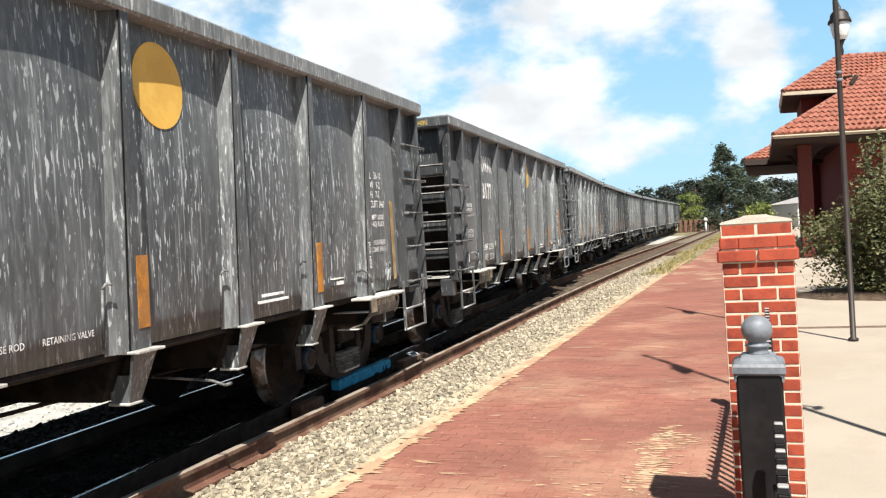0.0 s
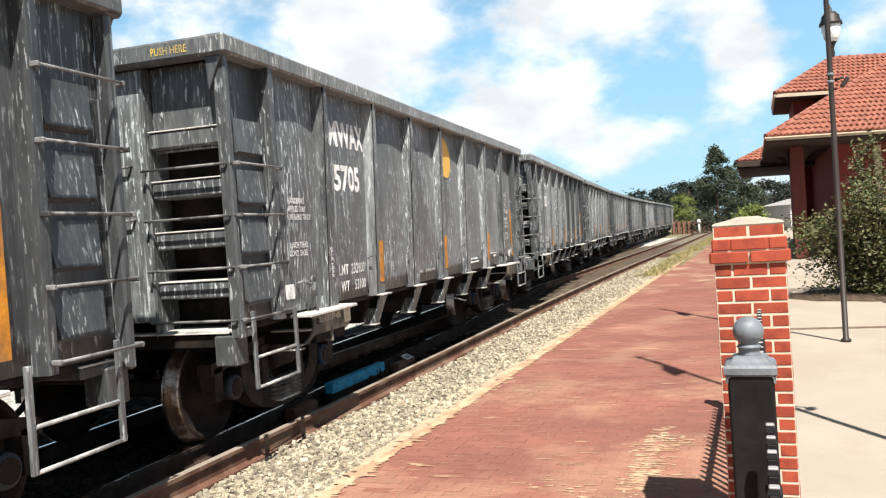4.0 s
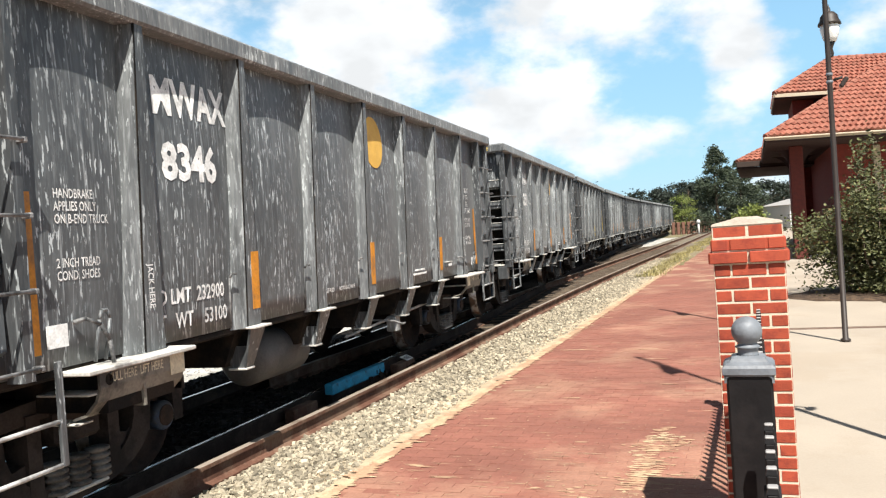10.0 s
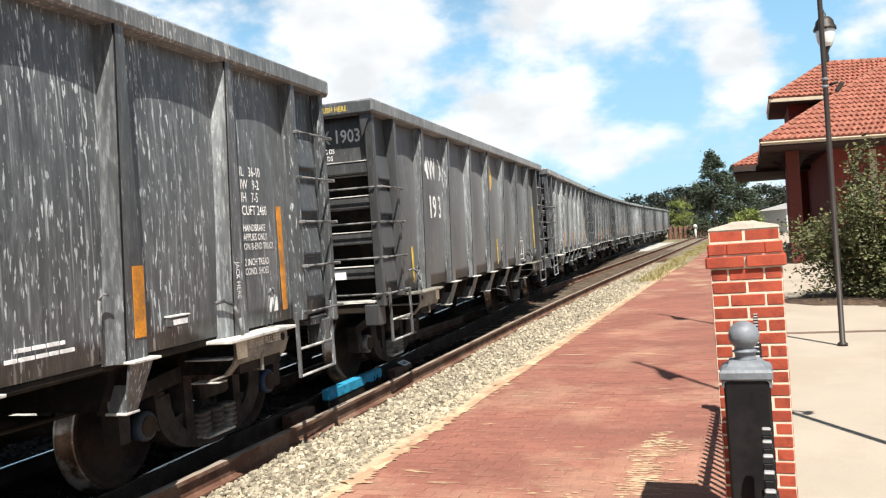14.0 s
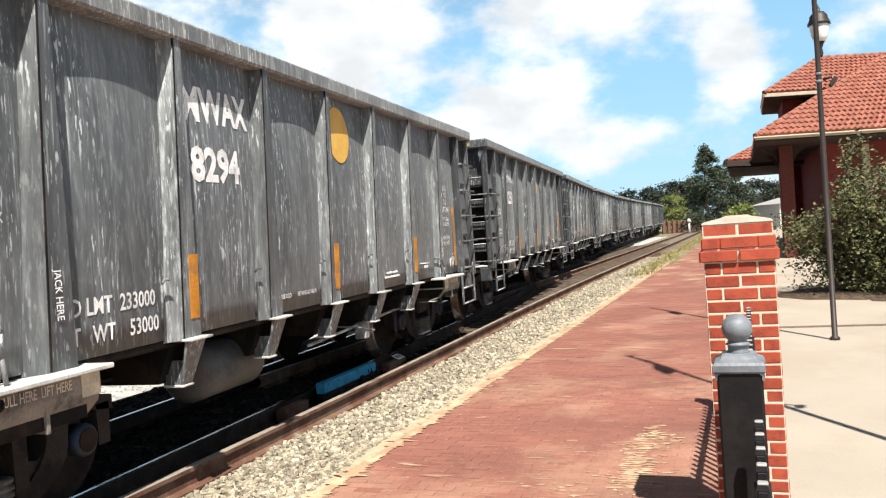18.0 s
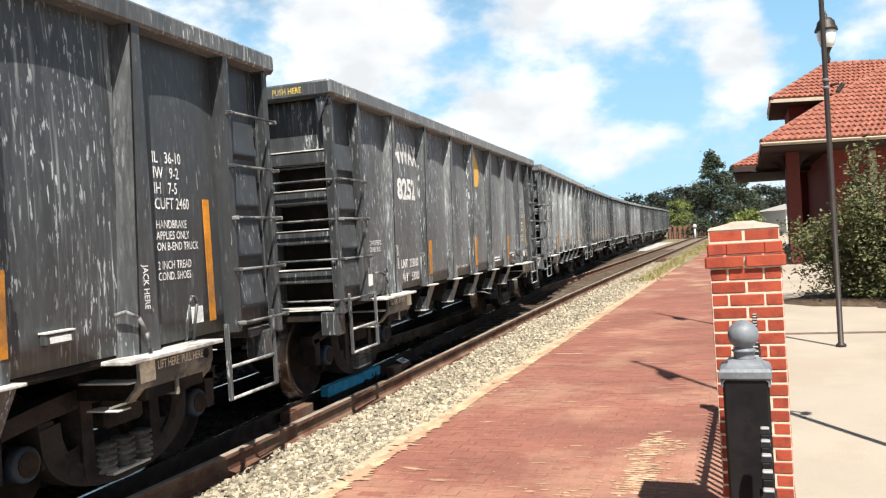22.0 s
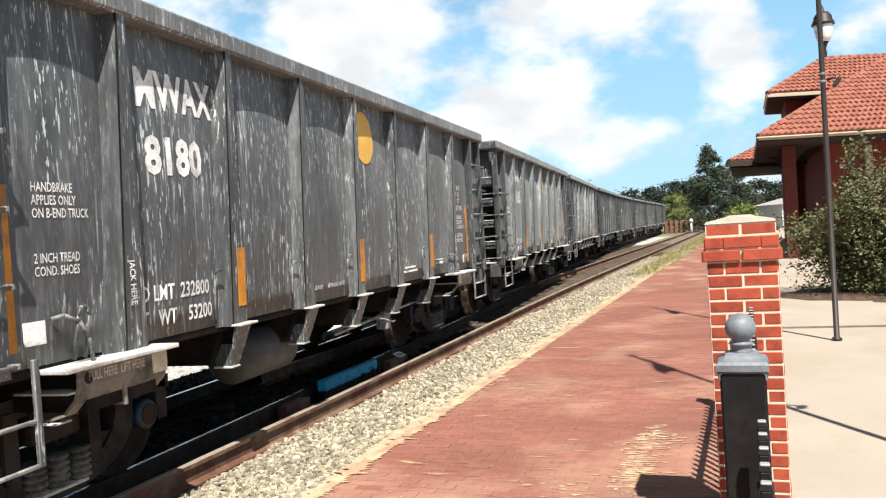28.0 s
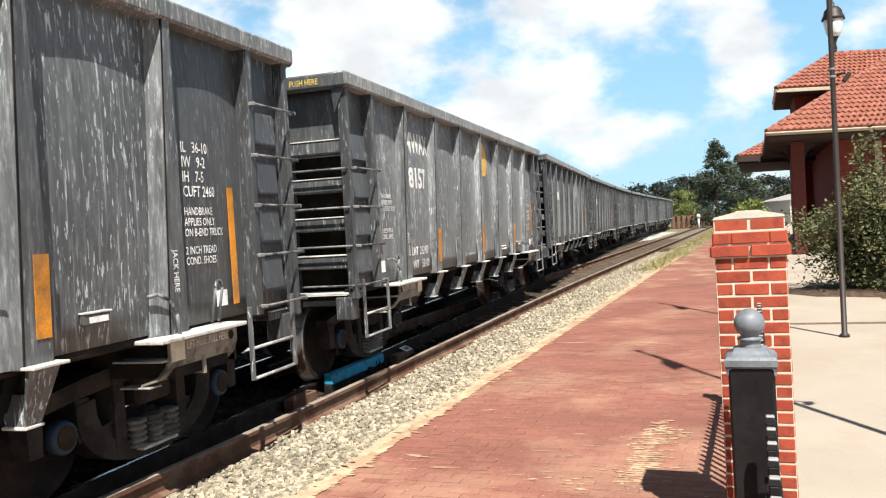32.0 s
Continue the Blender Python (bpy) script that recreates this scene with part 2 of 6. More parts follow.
def writing(text, height, material, squeeze=0.8, bold=0.0, line=0.95):
    """A flat mesh of painted characters, its lower left corner at the origin, capitals of that height."""
    k = (text, height, material.name, squeeze, bold, line)
    if k not in TEXTS:
        cu = bpy.data.curves.new("writing", "FONT")
        cu.body, cu.size = text, 1.0
        cu.resolution_u = 2
        cu.space_line = line
        cu.offset = 0.009 + bold * 0.75
        ob = bpy.data.objects.new("writing", cu)
        scene.collection.objects.link(ob)
        me = bpy.data.meshes.new_from_object(ob.evaluated_get(bpy.context.evaluated_depsgraph_get()))
        bpy.data.objects.remove(ob)
        s = height / 0.7
        me.transform(Matrix.Diagonal((s * squeeze, s, s, 1)))
        me.materials.clear()
        me.materials.append(material)
        TEXTS[k] = me
    return TEXTS[k]


# ---------------------------------------------------------------- materials


def material(name, base, rough=0.6, metal=0.0, var=0.25, scale=6.0, fine=60.0, bump=0.15, tint=None, amount=0.3, spread=0.0,
             island=False, spec=0.4, stretch=(1, 1, 1), world_space=False, bump_scale=0.02):
    """A surface with variation at two scales, blotches of a second colour and fine relief."""
    mt = bpy.data.materials.new(name)
    mt.use_nodes = True
    nt = mt.node_tree
    L = nt.links.new
    bs = nt.nodes["Principled BSDF"]
    bs.inputs["Roughness"].default_value, bs.inputs["Metallic"].default_value = rough, metal
    bs.inputs["Specular IOR Level"].default_value = spec
    co = nt.nodes.new("ShaderNodeTexCoord")
    info = nt.nodes.new("ShaderNodeObjectInfo")
    rnd = info.outputs["Random"]
    if island:
        rnd = nt.nodes.new("ShaderNodeNewGeometry").outputs["Random Per Island"]
    sh = nt.nodes.new("ShaderNodeVectorMath")
    sh.operation = "MULTIPLY_ADD"
    sh.inputs[1].default_value = (37.0, 53.0, 29.0)
    L(rnd, sh.inputs[0])
    mp = nt.nodes.new("ShaderNodeVectorMath")
    mp.operation = "MULTIPLY"
    mp.inputs[1].default_value = stretch
    if world_space:
        L(nt.nodes.new("ShaderNodeNewGeometry").outputs["Position"], mp.inputs[0])
        vec = mp.outputs[0]
    else:
        L(co.outputs["Object"], mp.inputs[0])
        L(mp.outputs[0], sh.inputs[2])
        vec = sh.outputs[0]
    n1 = nt.nodes.new("ShaderNodeTexNoise")
    n1.inputs["Scale"].default_value, n1.inputs["Detail"].default_value = scale, 5
    n2 = nt.nodes.new("ShaderNodeTexNoise")
    n2.inputs["Scale"].default_value, n2.inputs["Detail"].default_value = fine, 3
    L(vec, n1.inputs["Vector"])
    L(vec, n2.inputs["Vector"])
    r1 = nt.nodes.new("ShaderNodeMapRange")
    r1.inputs["From Min"].default_value, r1.inputs["From Max"].default_value = 0.3, 0.7
    r1.inputs["To Min"].default_value, r1.inputs["To Max"].default_value = 1 - var, 1 + var
    L(n1.outputs["Fac"], r1.inputs["Value"])
    r2 = nt.nodes.new("ShaderNodeMapRange")
    r2.inputs["From Min"].default_value, r2.inputs["From Max"].default_value = 0.3, 0.7
    r2.inputs["To Min"].default_value, r2.inputs["To Max"].default_value = 1 - var * 0.6, 1 + var * 0.6
    L(n2.outputs["Fac"], r2.inputs["Value"])
    m1 = nt.nodes.new("ShaderNodeMath")
    m1.operation = "MULTIPLY"
    L(r1.outputs[0], m1.inputs[0])
    L(r2.outputs[0], m1.inputs[1])
    val = m1.outputs[0]
    if spread:
        r3 = nt.nodes.new("ShaderNodeMapRange")
        r3.inputs["To Min"].default_value, r3.inputs["To Max"].default_value = 1 - spread, 1 + spread
        L(rnd, r3.inputs["Value"])
        m2 = nt.nodes.new("ShaderNodeMath")
        m2.operation = "MULTIPLY"
        L(val, m2.inputs[0])
        L(r3.outputs[0], m2.inputs[1])
        val = m2.outputs[0]
    mx = nt.nodes.new("ShaderNodeMix")
    mx.data_type = "RGBA"
    mx.inputs[6].default_value, mx.inputs[7].default_value = (*base, 1), (*(tint or base), 1)
    n3 = nt.nodes.new("ShaderNodeTexNoise")
    n3.inputs["Scale"].default_value, n3.inputs["Detail"].default_value, n3.inputs["Roughness"].default_value = scale * 0.6, 7, 0.65
    o3 = nt.nodes.new("ShaderNodeVectorMath")
    o3.inputs[1].default_value = (11.3, 5.1, 7.7)
    L(vec, o3.inputs[0])
    L(o3.outputs[0], n3.inputs["Vector"])
    r4 = nt.nodes.new("ShaderNodeMapRange")
    r4.inputs["From Min"].default_value, r4.inputs["From Max"].default_value = 0.66 - amount * 0.5, 0.76 - amount * 0.5
    L(n3.outputs["Fac"], r4.inputs["Value"])
    if tint:
        L(r4.outputs[0], mx.inputs[0])
    else:
        mx.inputs[0].default_value = 0.0
    hs = nt.nodes.new("ShaderNodeHueSaturation")
    L(mx.outputs[2], hs.inputs["Color"])
    L(val, hs.inputs["Value"])
    L(hs.outputs[0], bs.inputs["Base Color"])
    if bump:
        bp = nt.nodes.new("ShaderNodeBump")
        bp.inputs["Strength"].default_value, bp.inputs["Distance"].default_value = bump, bump_scale
        L(n2.outputs["Fac"], bp.inputs["Height"])
        L(bp.outputs[0], bs.inputs["Normal"])
    rr = nt.nodes.new("ShaderNodeMapRange")
    rr.inputs["To Min"].default_value, rr.inputs["To Max"].default_value = max(rough - 0.12, 0.02), min(rough + 0.12, 1)
    L(n1.outputs["Fac"], rr.inputs["Value"])
    L(rr.outputs[0], bs.inputs["Roughness"])
    return mt


def car_paint(name, base, pale, streak=0.5, film=0.35, drip=0.5):
    """Dark grey paint under stone dust: a thin film all over and pale runs where rain has washed it down."""
    mt = bpy.data.materials.new(name)
    mt.use_nodes = True
    nt = mt.node_tree
    L = nt.links.new
    bs = nt.nodes["Principled BSDF"]
    bs.inputs["Specular IOR Level"].default_value = 0.5
    bs.inputs["Sheen Weight"].default_value, bs.inputs["Sheen Roughness"].default_value = 0.10, 0.35      # loose dust, pale at a glancing view
    bs.inputs["Sheen Tint"].default_value = (0.95, 1.0, 1.0, 1)
    co = nt.nodes.new("ShaderNodeTexCoord")
    info = nt.nodes.new("ShaderNodeObjectInfo")
    sh = nt.nodes.new("ShaderNodeVectorMath")
    sh.operation = "MULTIPLY_ADD"
    sh.inputs[1].default_value = (41.0, 67.0, 23.0)
    L(info.outputs["Random"], sh.inputs[0])
    L(co.outputs["Object"], sh.inputs[2])

    def noise(scale3, detail, rough=0.5):
        m = nt.nodes.new("ShaderNodeVectorMath")
        m.operation = "MULTIPLY"
        m.inputs[1].default_value = scale3
        L(sh.outputs[0], m.inputs[0])
        n = nt.nodes.new("ShaderNodeTexNoise")
        n.inputs["Scale"].default_value, n.inputs["Detail"].default_value, n.inputs["Roughness"].default_value = 1.0, detail, rough
        L(m.outputs[0], n.inputs["Vector"])
        return n.outputs["Fac"]

    def rng(v, a, b, c=0.0, d=1.0):
        r = nt.nodes.new("ShaderNodeMapRange")
        r.inputs["From Min"].default_value, r.inputs["From Max"].default_value = a, b
        r.inputs["To Min"].default_value, r.inputs["To Max"].default_value = c, d
        L(v, r.inputs["Value"])
        return r.outputs[0]

    def mul(a, b, op="MULTIPLY"):
        m = nt.nodes.new("ShaderNodeMath")
        m.operation = op
        m.use_clamp = op == "ADD"
        for s, i in ((a, 0), (b, 1)):
            if isinstance(s, (int, float)):
                m.inputs[i].default_value = s
            else:
                L(s, m.inputs[i])
        return m.outputs[0]

    amount = nt.nodes.new("ShaderNodeSeparateColor")
    L(info.outputs["Color"], amount.inputs[0])
    film_k, runs_k, drip_k = mul(amount.outputs[0], 4.0 * film), mul(amount.outputs[1], 4.0 * streak), mul(amount.outputs[2], 4.0 * drip)
    haze = rng(noise((2.2, 2.2, 0.8), 5, 0.62), 0.30, 0.72, 0.08, 0.32)          # thin film of dust, in clouds
    mottle = rng(noise((11, 11, 1.1), 5, 0.65), 0.42, 0.66, 0.0, 0.22)            # soft broad runs
    grain = rng(noise((38, 38, 6.5), 4, 0.65), 0.50, 0.66, 0.0, 0.30)             # small soft flecks within the film
    threads = rng(noise((34, 34, 0.8), 3, 0.6), 0.57, 0.68, 0.0, 0.45)            # long thin runs
    where = rng(noise((1.9, 1.9, 0.8), 4, 0.65), 0.40, 0.58)
    flecks = mul(rng(noise((44, 44, 7.5), 3, 0.6), 0.60, 0.635, 0.0, 1.0), where)                                     # short pale drips
    drips = mul(rng(noise((44, 44, 7.0), 1, 0.4), 0.715, 0.745), rng(noise((1.3, 1.3, 1.1), 3, 0.6), 0.44, 0.60))     # few large bright splashes
    dust = mul(mul(haze, mottle, "ADD"), grain, "ADD")
    cover = mul(mul(dust, film_k), mul(mul(mul(mul(threads, where), flecks, "ADD"), runs_k), mul(drips, drip_k), "ADD"), "ADD")
    mx = nt.nodes.new("ShaderNodeMix")
    mx.data_type = "RGBA"
    mx.inputs[6].default_value, mx.inputs[7].default_value = (*base, 1), (*pale, 1)
    L(cover, mx.inputs[0])
    tone = nt.nodes.new("ShaderNodeHueSaturation")
    L(mx.outputs[2], tone.inputs["Color"])
    L(rng(noise((0.8, 0.8, 0.8), 4), 0.3, 0.7, 0.8, 1.2), tone.inputs["Value"])
    L(tone.outputs[0], bs.inputs["Base Color"])
    L(rng(cover, 0, 1, 0.42, 0.85), bs.inputs["Roughness"])
    bp = nt.nodes.new("ShaderNodeBump")
    bp.inputs["Strength"].default_value, bp.inputs["Distance"].default_value = 0.25, 0.012
    L(noise((5, 5, 2.5), 4), bp.inputs["Height"])
    L(bp.outputs[0], bs.inputs["Normal"])
    return mt


PAINT = car_paint("weathered_grey_paint", (0.024, 0.0255, 0.028), (0.47, 0.505, 0.515), streak=1.2, film=0.44, drip=0.9)
PAINT_CLEAN = car_paint("dark_grey_paint", (0.03, 0.031, 0.0325), (0.36, 0.37, 0.37), streak=0.5, film=0.4, drip=0.4)
# side faces of the stakes: near cars, then a darker one for far cars
STAKE_SIDE = car_paint("stake_side_paint", (0.022, 0.0235, 0.0255), (0.43, 0.46, 0.465), streak=1.0, film=1.0, drip=0.4)
STAKE_DARK = car_paint("far_stake_side_paint", (0.02, 0.0215, 0.0235), (0.36, 0.38, 0.38), streak=0.5, film=0.6, drip=0.3)
RIM = car_paint("dusty_rim_paint", (0.03, 0.032, 0.034), (0.46, 0.475, 0.47), streak=1.2, film=0.8, drip=0.9)
TANK = material("dull_tank_paint", (0.05, 0.051, 0.053), 0.6, tint=(0.085, 0.083, 0.08), amount=0.4, scale=3)
BOLSTER = material("dusty_bolster_paint", (0.07, 0.068, 0.062), 0.8, tint=(0.22, 0.205, 0.17), amount=0.5, scale=4)
# much paler than the car paint, for ledges, flanges and foot plates
LEDGE = material("pale_ledge_paint", (0.50, 0.49, 0.455), 0.85, tint=(0.26, 0.25, 0.235), amount=0.3, scale=5)
STEPBAR = material("worn_step_steel", (0.24, 0.24, 0.235), 0.5, tint=(0.45, 0.45, 0.44), amount=0.4, scale=9)
BARSTEEL = material("worn_grab_iron", (0.045, 0.047, 0.048), 0.55, tint=(0.18, 0.18, 0.178), amount=0.45, scale=9)
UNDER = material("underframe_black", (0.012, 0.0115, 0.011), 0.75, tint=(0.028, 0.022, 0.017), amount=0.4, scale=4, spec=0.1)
TRUCK = material("cast_truck_steel", (0.02, 0.0175, 0.017), 0.8, tint=(0.038, 0.032, 0.029), amount=0.45, scale=5, spec=0.1)
WHEEL = material("rolled_wheel_steel", (0.02, 0.0155, 0.014), 0.7, tint=(0.036, 0.024, 0.018), amount=0.4, scale=5, spec=0.1)
TREAD = material("polished_tread", (0.45, 0.42, 0.39), 0.4, 0.85, tint=(0.16, 0.11, 0.08), amount=0.45, scale=7)
SPRING = material("dusty_spring_steel", (0.075, 0.068, 0.06), 0.75, tint=(0.16, 0.15, 0.135), amount=0.4, scale=8, spec=0.1)
CAP_BLUE = material("blue_bearing_cap", (0.018, 0.038, 0.075), 0.6, tint=(0.03, 0.035, 0.04), amount=0.4, scale=8)
CAP_GREY = material("grey_bearing_cap", (0.16, 0.16, 0.16), 0.6, tint=(0.06, 0.05, 0.05), amount=0.4, scale=8)
CREAM = material("cream_label", (0.62, 0.56, 0.40), 0.7, tint=(0.4, 0.36, 0.28), amount=0.3, bump=0)
WHITE = material("white_stencil", (0.76, 0.76, 0.74), 0.7, tint=(0.45, 0.45, 0.44), amount=0.2, scale=7, bump=0)
YELLOW = material("yellow_stencil", (0.62, 0.44, 0.07), 0.7, tint=(0.4, 0.3, 0.1), amount=0.3, scale=7, bump=0)
FADED = material("faded_orange_strip", (0.42, 0.30, 0.15), 0.7, tint=(0.30, 0.19, 0.08), amount=0.4, scale=7, bump=0)
ORANGE = material("orange_reflective_strip", (0.55, 0.22, 0.02), 0.55, tint=(0.330, 0.149, 0.039), amount=0.35, scale=5, bump=0)
DISC = material("yellow_disc_paint", (0.66, 0.4, 0.085), 0.65, var=0.05, tint=(0.6, 0.35, 0.07), amount=0.4, scale=5, bump=0)
RAIL = material("rusty_rail", (0.115, 0.058, 0.04), 0.8, tint=(0.16, 0.1, 0.07), amount=0.4, scale=5, spec=0.1)
DUSTRAIL = material("dusty_railhead", (0.257, 0.213, 0.173), 0.7, var=0.15, scale=4, tint=(0.141, 0.097, 0.071), amount=0.3, world_space=True)
# darker copy of the rail steel, with the shade under the train in its colour
MAINRAIL = material("shaded_rail_steel", (0.035, 0.024, 0.02), 0.8, tint=(0.055, 0.038, 0.03), amount=0.4, scale=5, spec=0.1)
RAILTOP = material("polished_railhead", (0.55, 0.53, 0.50), 0.22, 1.0, var=0.1, scale=3, bump=0.02)
TIE = material("creosoted_tie", (0.024, 0.019, 0.015), 0.9, tint=(0.045, 0.037, 0.03), amount=0.4, stretch=(1, 8, 8), spread=0.3, spec=0.1)
BALLAST = material("ballast_bed", (0.18, 0.15, 0.105), 0.95, var=0.35, scale=8, fine=38, bump=1.0, bump_scale=0.05, tint=(0.155, 0.129, 0.097), amount=0.4, world_space=True)
# ballast and stones under the train: its shade is put into the colour
SHADEBED = material("shaded_ballast", (0.011, 0.0095, 0.0085), 0.9, var=0.3, scale=6, fine=40, bump=0.8, bump_scale=0.04, tint=(0.03, 0.024, 0.019), amount=0.25, world_space=True, spec=0.05)
SHADESTONE = material("shaded_stone", (0.016, 0.0135, 0.0115), 0.85, var=0.2, scale=12, fine=80, spread=0.45, island=True, bump=0.3, spec=0.1)
# dark soil under the shrubs, their shadow on the ground included in the colour
SHADESOIL = material("shaded_bed_soil", (0.06, 0.038, 0.025), 0.95, var=0.35, scale=14, fine=50, bump=1.0, bump_scale=0.03, tint=(0.10, 0.065, 0.04), amount=0.4)
WORNBED = material("worn_brown_ballast", (0.125, 0.098, 0.072), 0.95, var=0.35, scale=5, fine=32, bump=1.0, bump_scale=0.04, tint=(0.075, 0.055, 0.04), amount=0.45, world_space=True, spec=0.1)
RUSTBED = material("rust_stained_bed", (0.1, 0.066, 0.045), 0.95, var=0.25, scale=7, fine=45, bump=0.8, bump_scale=0.03, tint=(0.06, 0.036, 0.025), amount=0.45, world_space=True, spec=0.1)
STONE = material("ballast_stone", (0.32, 0.278, 0.205), 0.9, var=0.18, scale=12, fine=80, spread=0.5, island=True, bump=0.3)
YARDSTONE = material("yard_stone", (0.34, 0.335, 0.32), 0.92, var=0.18, scale=12, fine=80, spread=0.3, island=True, bump=0.3)
GRAVEL = material("pale_gravel_lot", (0.42, 0.41, 0.38), 0.95, var=0.25, scale=1.2, fine=26, bump=0.8, bump_scale=0.04, tint=(0.32, 0.31, 0.28), amount=0.4, world_space=True)
SAND = material("sandy_edge", (0.43, 0.34, 0.23), 0.95, var=0.15, scale=6, fine=50, bump=0.5, tint=(0.36, 0.28, 0.19), amount=0.35, world_space=True)
SWEPT = material("swept_sand", (0.47, 0.355, 0.225), 0.95, var=0.2, scale=6, fine=50, bump=0.3, tint=(0.38, 0.24, 0.15), amount=0.5, world_space=True)
PAVER = material("red_paver", (0.222, 0.089, 0.064), 0.88, var=0.17, scale=0.9, fine=45, bump=0.3, spread=0.08, tint=(0.285, 0.145, 0.10), amount=0.34, world_space=True)
PAVERS = material("red_pavers", (0.222, 0.089, 0.064), 0.88, var=0.17, scale=0.9, fine=45, bump=0.3, spread=0.08, island=True, tint=(0.285, 0.145, 0.10), amount=0.34, world_space=True)
PAVEBED = material("paver_bed", (0.222, 0.09, 0.064), 0.92, var=0.15, scale=1.1, fine=30, bump=0.4, tint=(0.322, 0.206, 0.135), amount=0.3, world_space=True)
BANDBRICK = material("brown_band_brick", (0.15, 0.10, 0.075), 0.9, var=0.2, scale=9, fine=60, tint=(0.10, 0.065, 0.05), amount=0.35, world_space=True)
CONCRETE = material("pale_concrete", (0.345, 0.296, 0.24), 0.9, var=0.07, scale=0.8, fine=60, bump=0.15, tint=(0.322, 0.270, 0.213), amount=0.35, world_space=True)
BRICK = material("red_pillar_brick", (0.32, 0.058, 0.028), 0.85, var=0.10, scale=16, fine=120, bump=0.15, spread=0.17, tint=(0.235, 0.04, 0.022), amount=0.35)
MORTAR = material("cream_mortar", (0.6, 0.53, 0.41), 0.95, var=0.1, scale=20, fine=150, bump=0.3)
CAPSTONE = material("pillar_cap_cement", (0.37, 0.315, 0.26), 0.9, var=0.15, scale=9, bump=0.4)
BLACKPAINT = material("black_fence_paint", (0.008, 0.0072, 0.0078), 0.55, var=0.2, scale=10, bump=0.05, tint=(0.014, 0.012, 0.012), amount=0.3, spec=0.25)
GREYCAST = material("grey_cast_metal", (0.165, 0.18, 0.2), 0.5, var=0.12, scale=12, bump=0.1, tint=(0.12, 0.13, 0.145), amount=0.35)
# pale grey that paints the sun's gleam on the black picket tops
SUNTIP = material("sunlit_tip", (0.3, 0.29, 0.285), 0.45, var=0.1, scale=20, bump=0)
FLAGCLOTH = material("flag_cloth", (0.25, 0.24, 0.26), 0.9, var=0.1, scale=3, bump=0)
POLE = material("dark_pole_paint", (0.03, 0.022, 0.018), 0.5, var=0.2, scale=5, bump=0.05)
GLOBE = material("lantern_globe", (0.72, 0.73, 0.72), 0.25, var=0.05, scale=5, bump=0)
BLUE = material("blue_painted_steel", (0.025, 0.25, 0.40), 0.6, var=0.2, scale=9, tint=(0.02, 0.06, 0.09), amount=0.28)
ROOFTILE = material("orange_clay_tile", (0.277, 0.109, 0.074), 0.8, var=0.16, scale=6, fine=50, bump=0.2, spread=0.14, island=True, tint=(0.232, 0.071, 0.045), amount=0.35)
FASCIA = material("tan_fascia_paint", (0.44, 0.37, 0.275), 0.7, var=0.1, scale=4)
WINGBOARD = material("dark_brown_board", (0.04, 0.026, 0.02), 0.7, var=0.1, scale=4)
# red brick darkened below the wall's tone, for the shade under the veranda
PIER = material("shaded_pier_brick", (0.10, 0.02, 0.015), 0.85, var=0.2, scale=8, fine=60, bump=0.4)
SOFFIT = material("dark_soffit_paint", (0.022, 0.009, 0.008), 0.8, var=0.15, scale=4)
REDWALL = material("station_red_brick", (0.165, 0.026, 0.018), 0.85, var=0.2, scale=8, fine=60, bump=0.4, tint=(0.155, 0.028, 0.02), amount=0.35)
LEAF = material("shrub_leaf", (0.082, 0.09, 0.033), 0.6, var=0.25, scale=2, spread=0.55, island=True, bump=0, tint=(0.22, 0.13, 0.055), amount=0.16)
LEAF_DARK = material("cedar_leaf", (0.046, 0.062, 0.036), 0.7, var=0.3, scale=0.8, spread=0.5, island=True, bump=0)
LEAF_LIGHT = material("young_leaf", (0.16, 0.195, 0.045), 0.65, var=0.25, scale=0.8, spread=0.4, island=True, bump=0)
LEAF_FAR = material("woodland_leaf", (0.026, 0.035, 0.026), 0.8, var=0.3, scale=0.5, spread=0.45, island=True, bump=0)
BARK = material("bark", (0.12, 0.09, 0.065), 0.9, var=0.3, scale=6, stretch=(4, 4, 1))
GRASS = material("dry_grass", (0.34, 0.285, 0.12), 0.9, var=0.25, scale=2, spread=0.4, island=True, bump=0, tint=(0.2, 0.175, 0.07), amount=0.4)
EARTH = material("grassy_ground", (0.193, 0.161, 0.097), 0.95, var=0.3, scale=0.25, fine=6, bump=0.6, bump_scale=0.08, tint=(0.129, 0.122, 0.052), amount=0.4, world_space=True)
FARBRICK = material("weathered_brown_brick", (0.17, 0.085, 0.06), 0.9, var=0.2, scale=4, bump=0.2)
HOUSEWHITE = material("white_siding", (0.489, 0.489, 0.476), 0.7, var=0.05, scale=1)
GREYROOF = material("grey_roofing", (0.30, 0.29, 0.28), 0.9, var=0.1, scale=2)
DARKGLASS = material("dark_window_glass", (0.02, 0.022, 0.025), 0.1, var=0.1, scale=2, bump=0, spec=0.6)

# ---------------------------------------------------------------- tracks
TRACK_Y = np.array([-90, -60, -30, 0, 8, 14, 17.2, 24.6, 35.7, 51.8, 62.5, 76, 92, 104, 116, 130, 150, 180, 220, 270, 330.0])
TRACK_X = np.array([0, 0, 0, 0, 0, 0, -0.03, -0.23, -0.62, -0.80, -0.68, -0.34, 0.16, 0.40, 0.35, -0.3, -2.6, -9.0, -22, -44, -77.0])


def smooth_line(ys, xs, step=1.0):
    """The centre line at even steps of y, gently smoothed."""
    yy = np.arange(ys[0], ys[-1], step)
    xx = np.interp(yy, ys, xs)
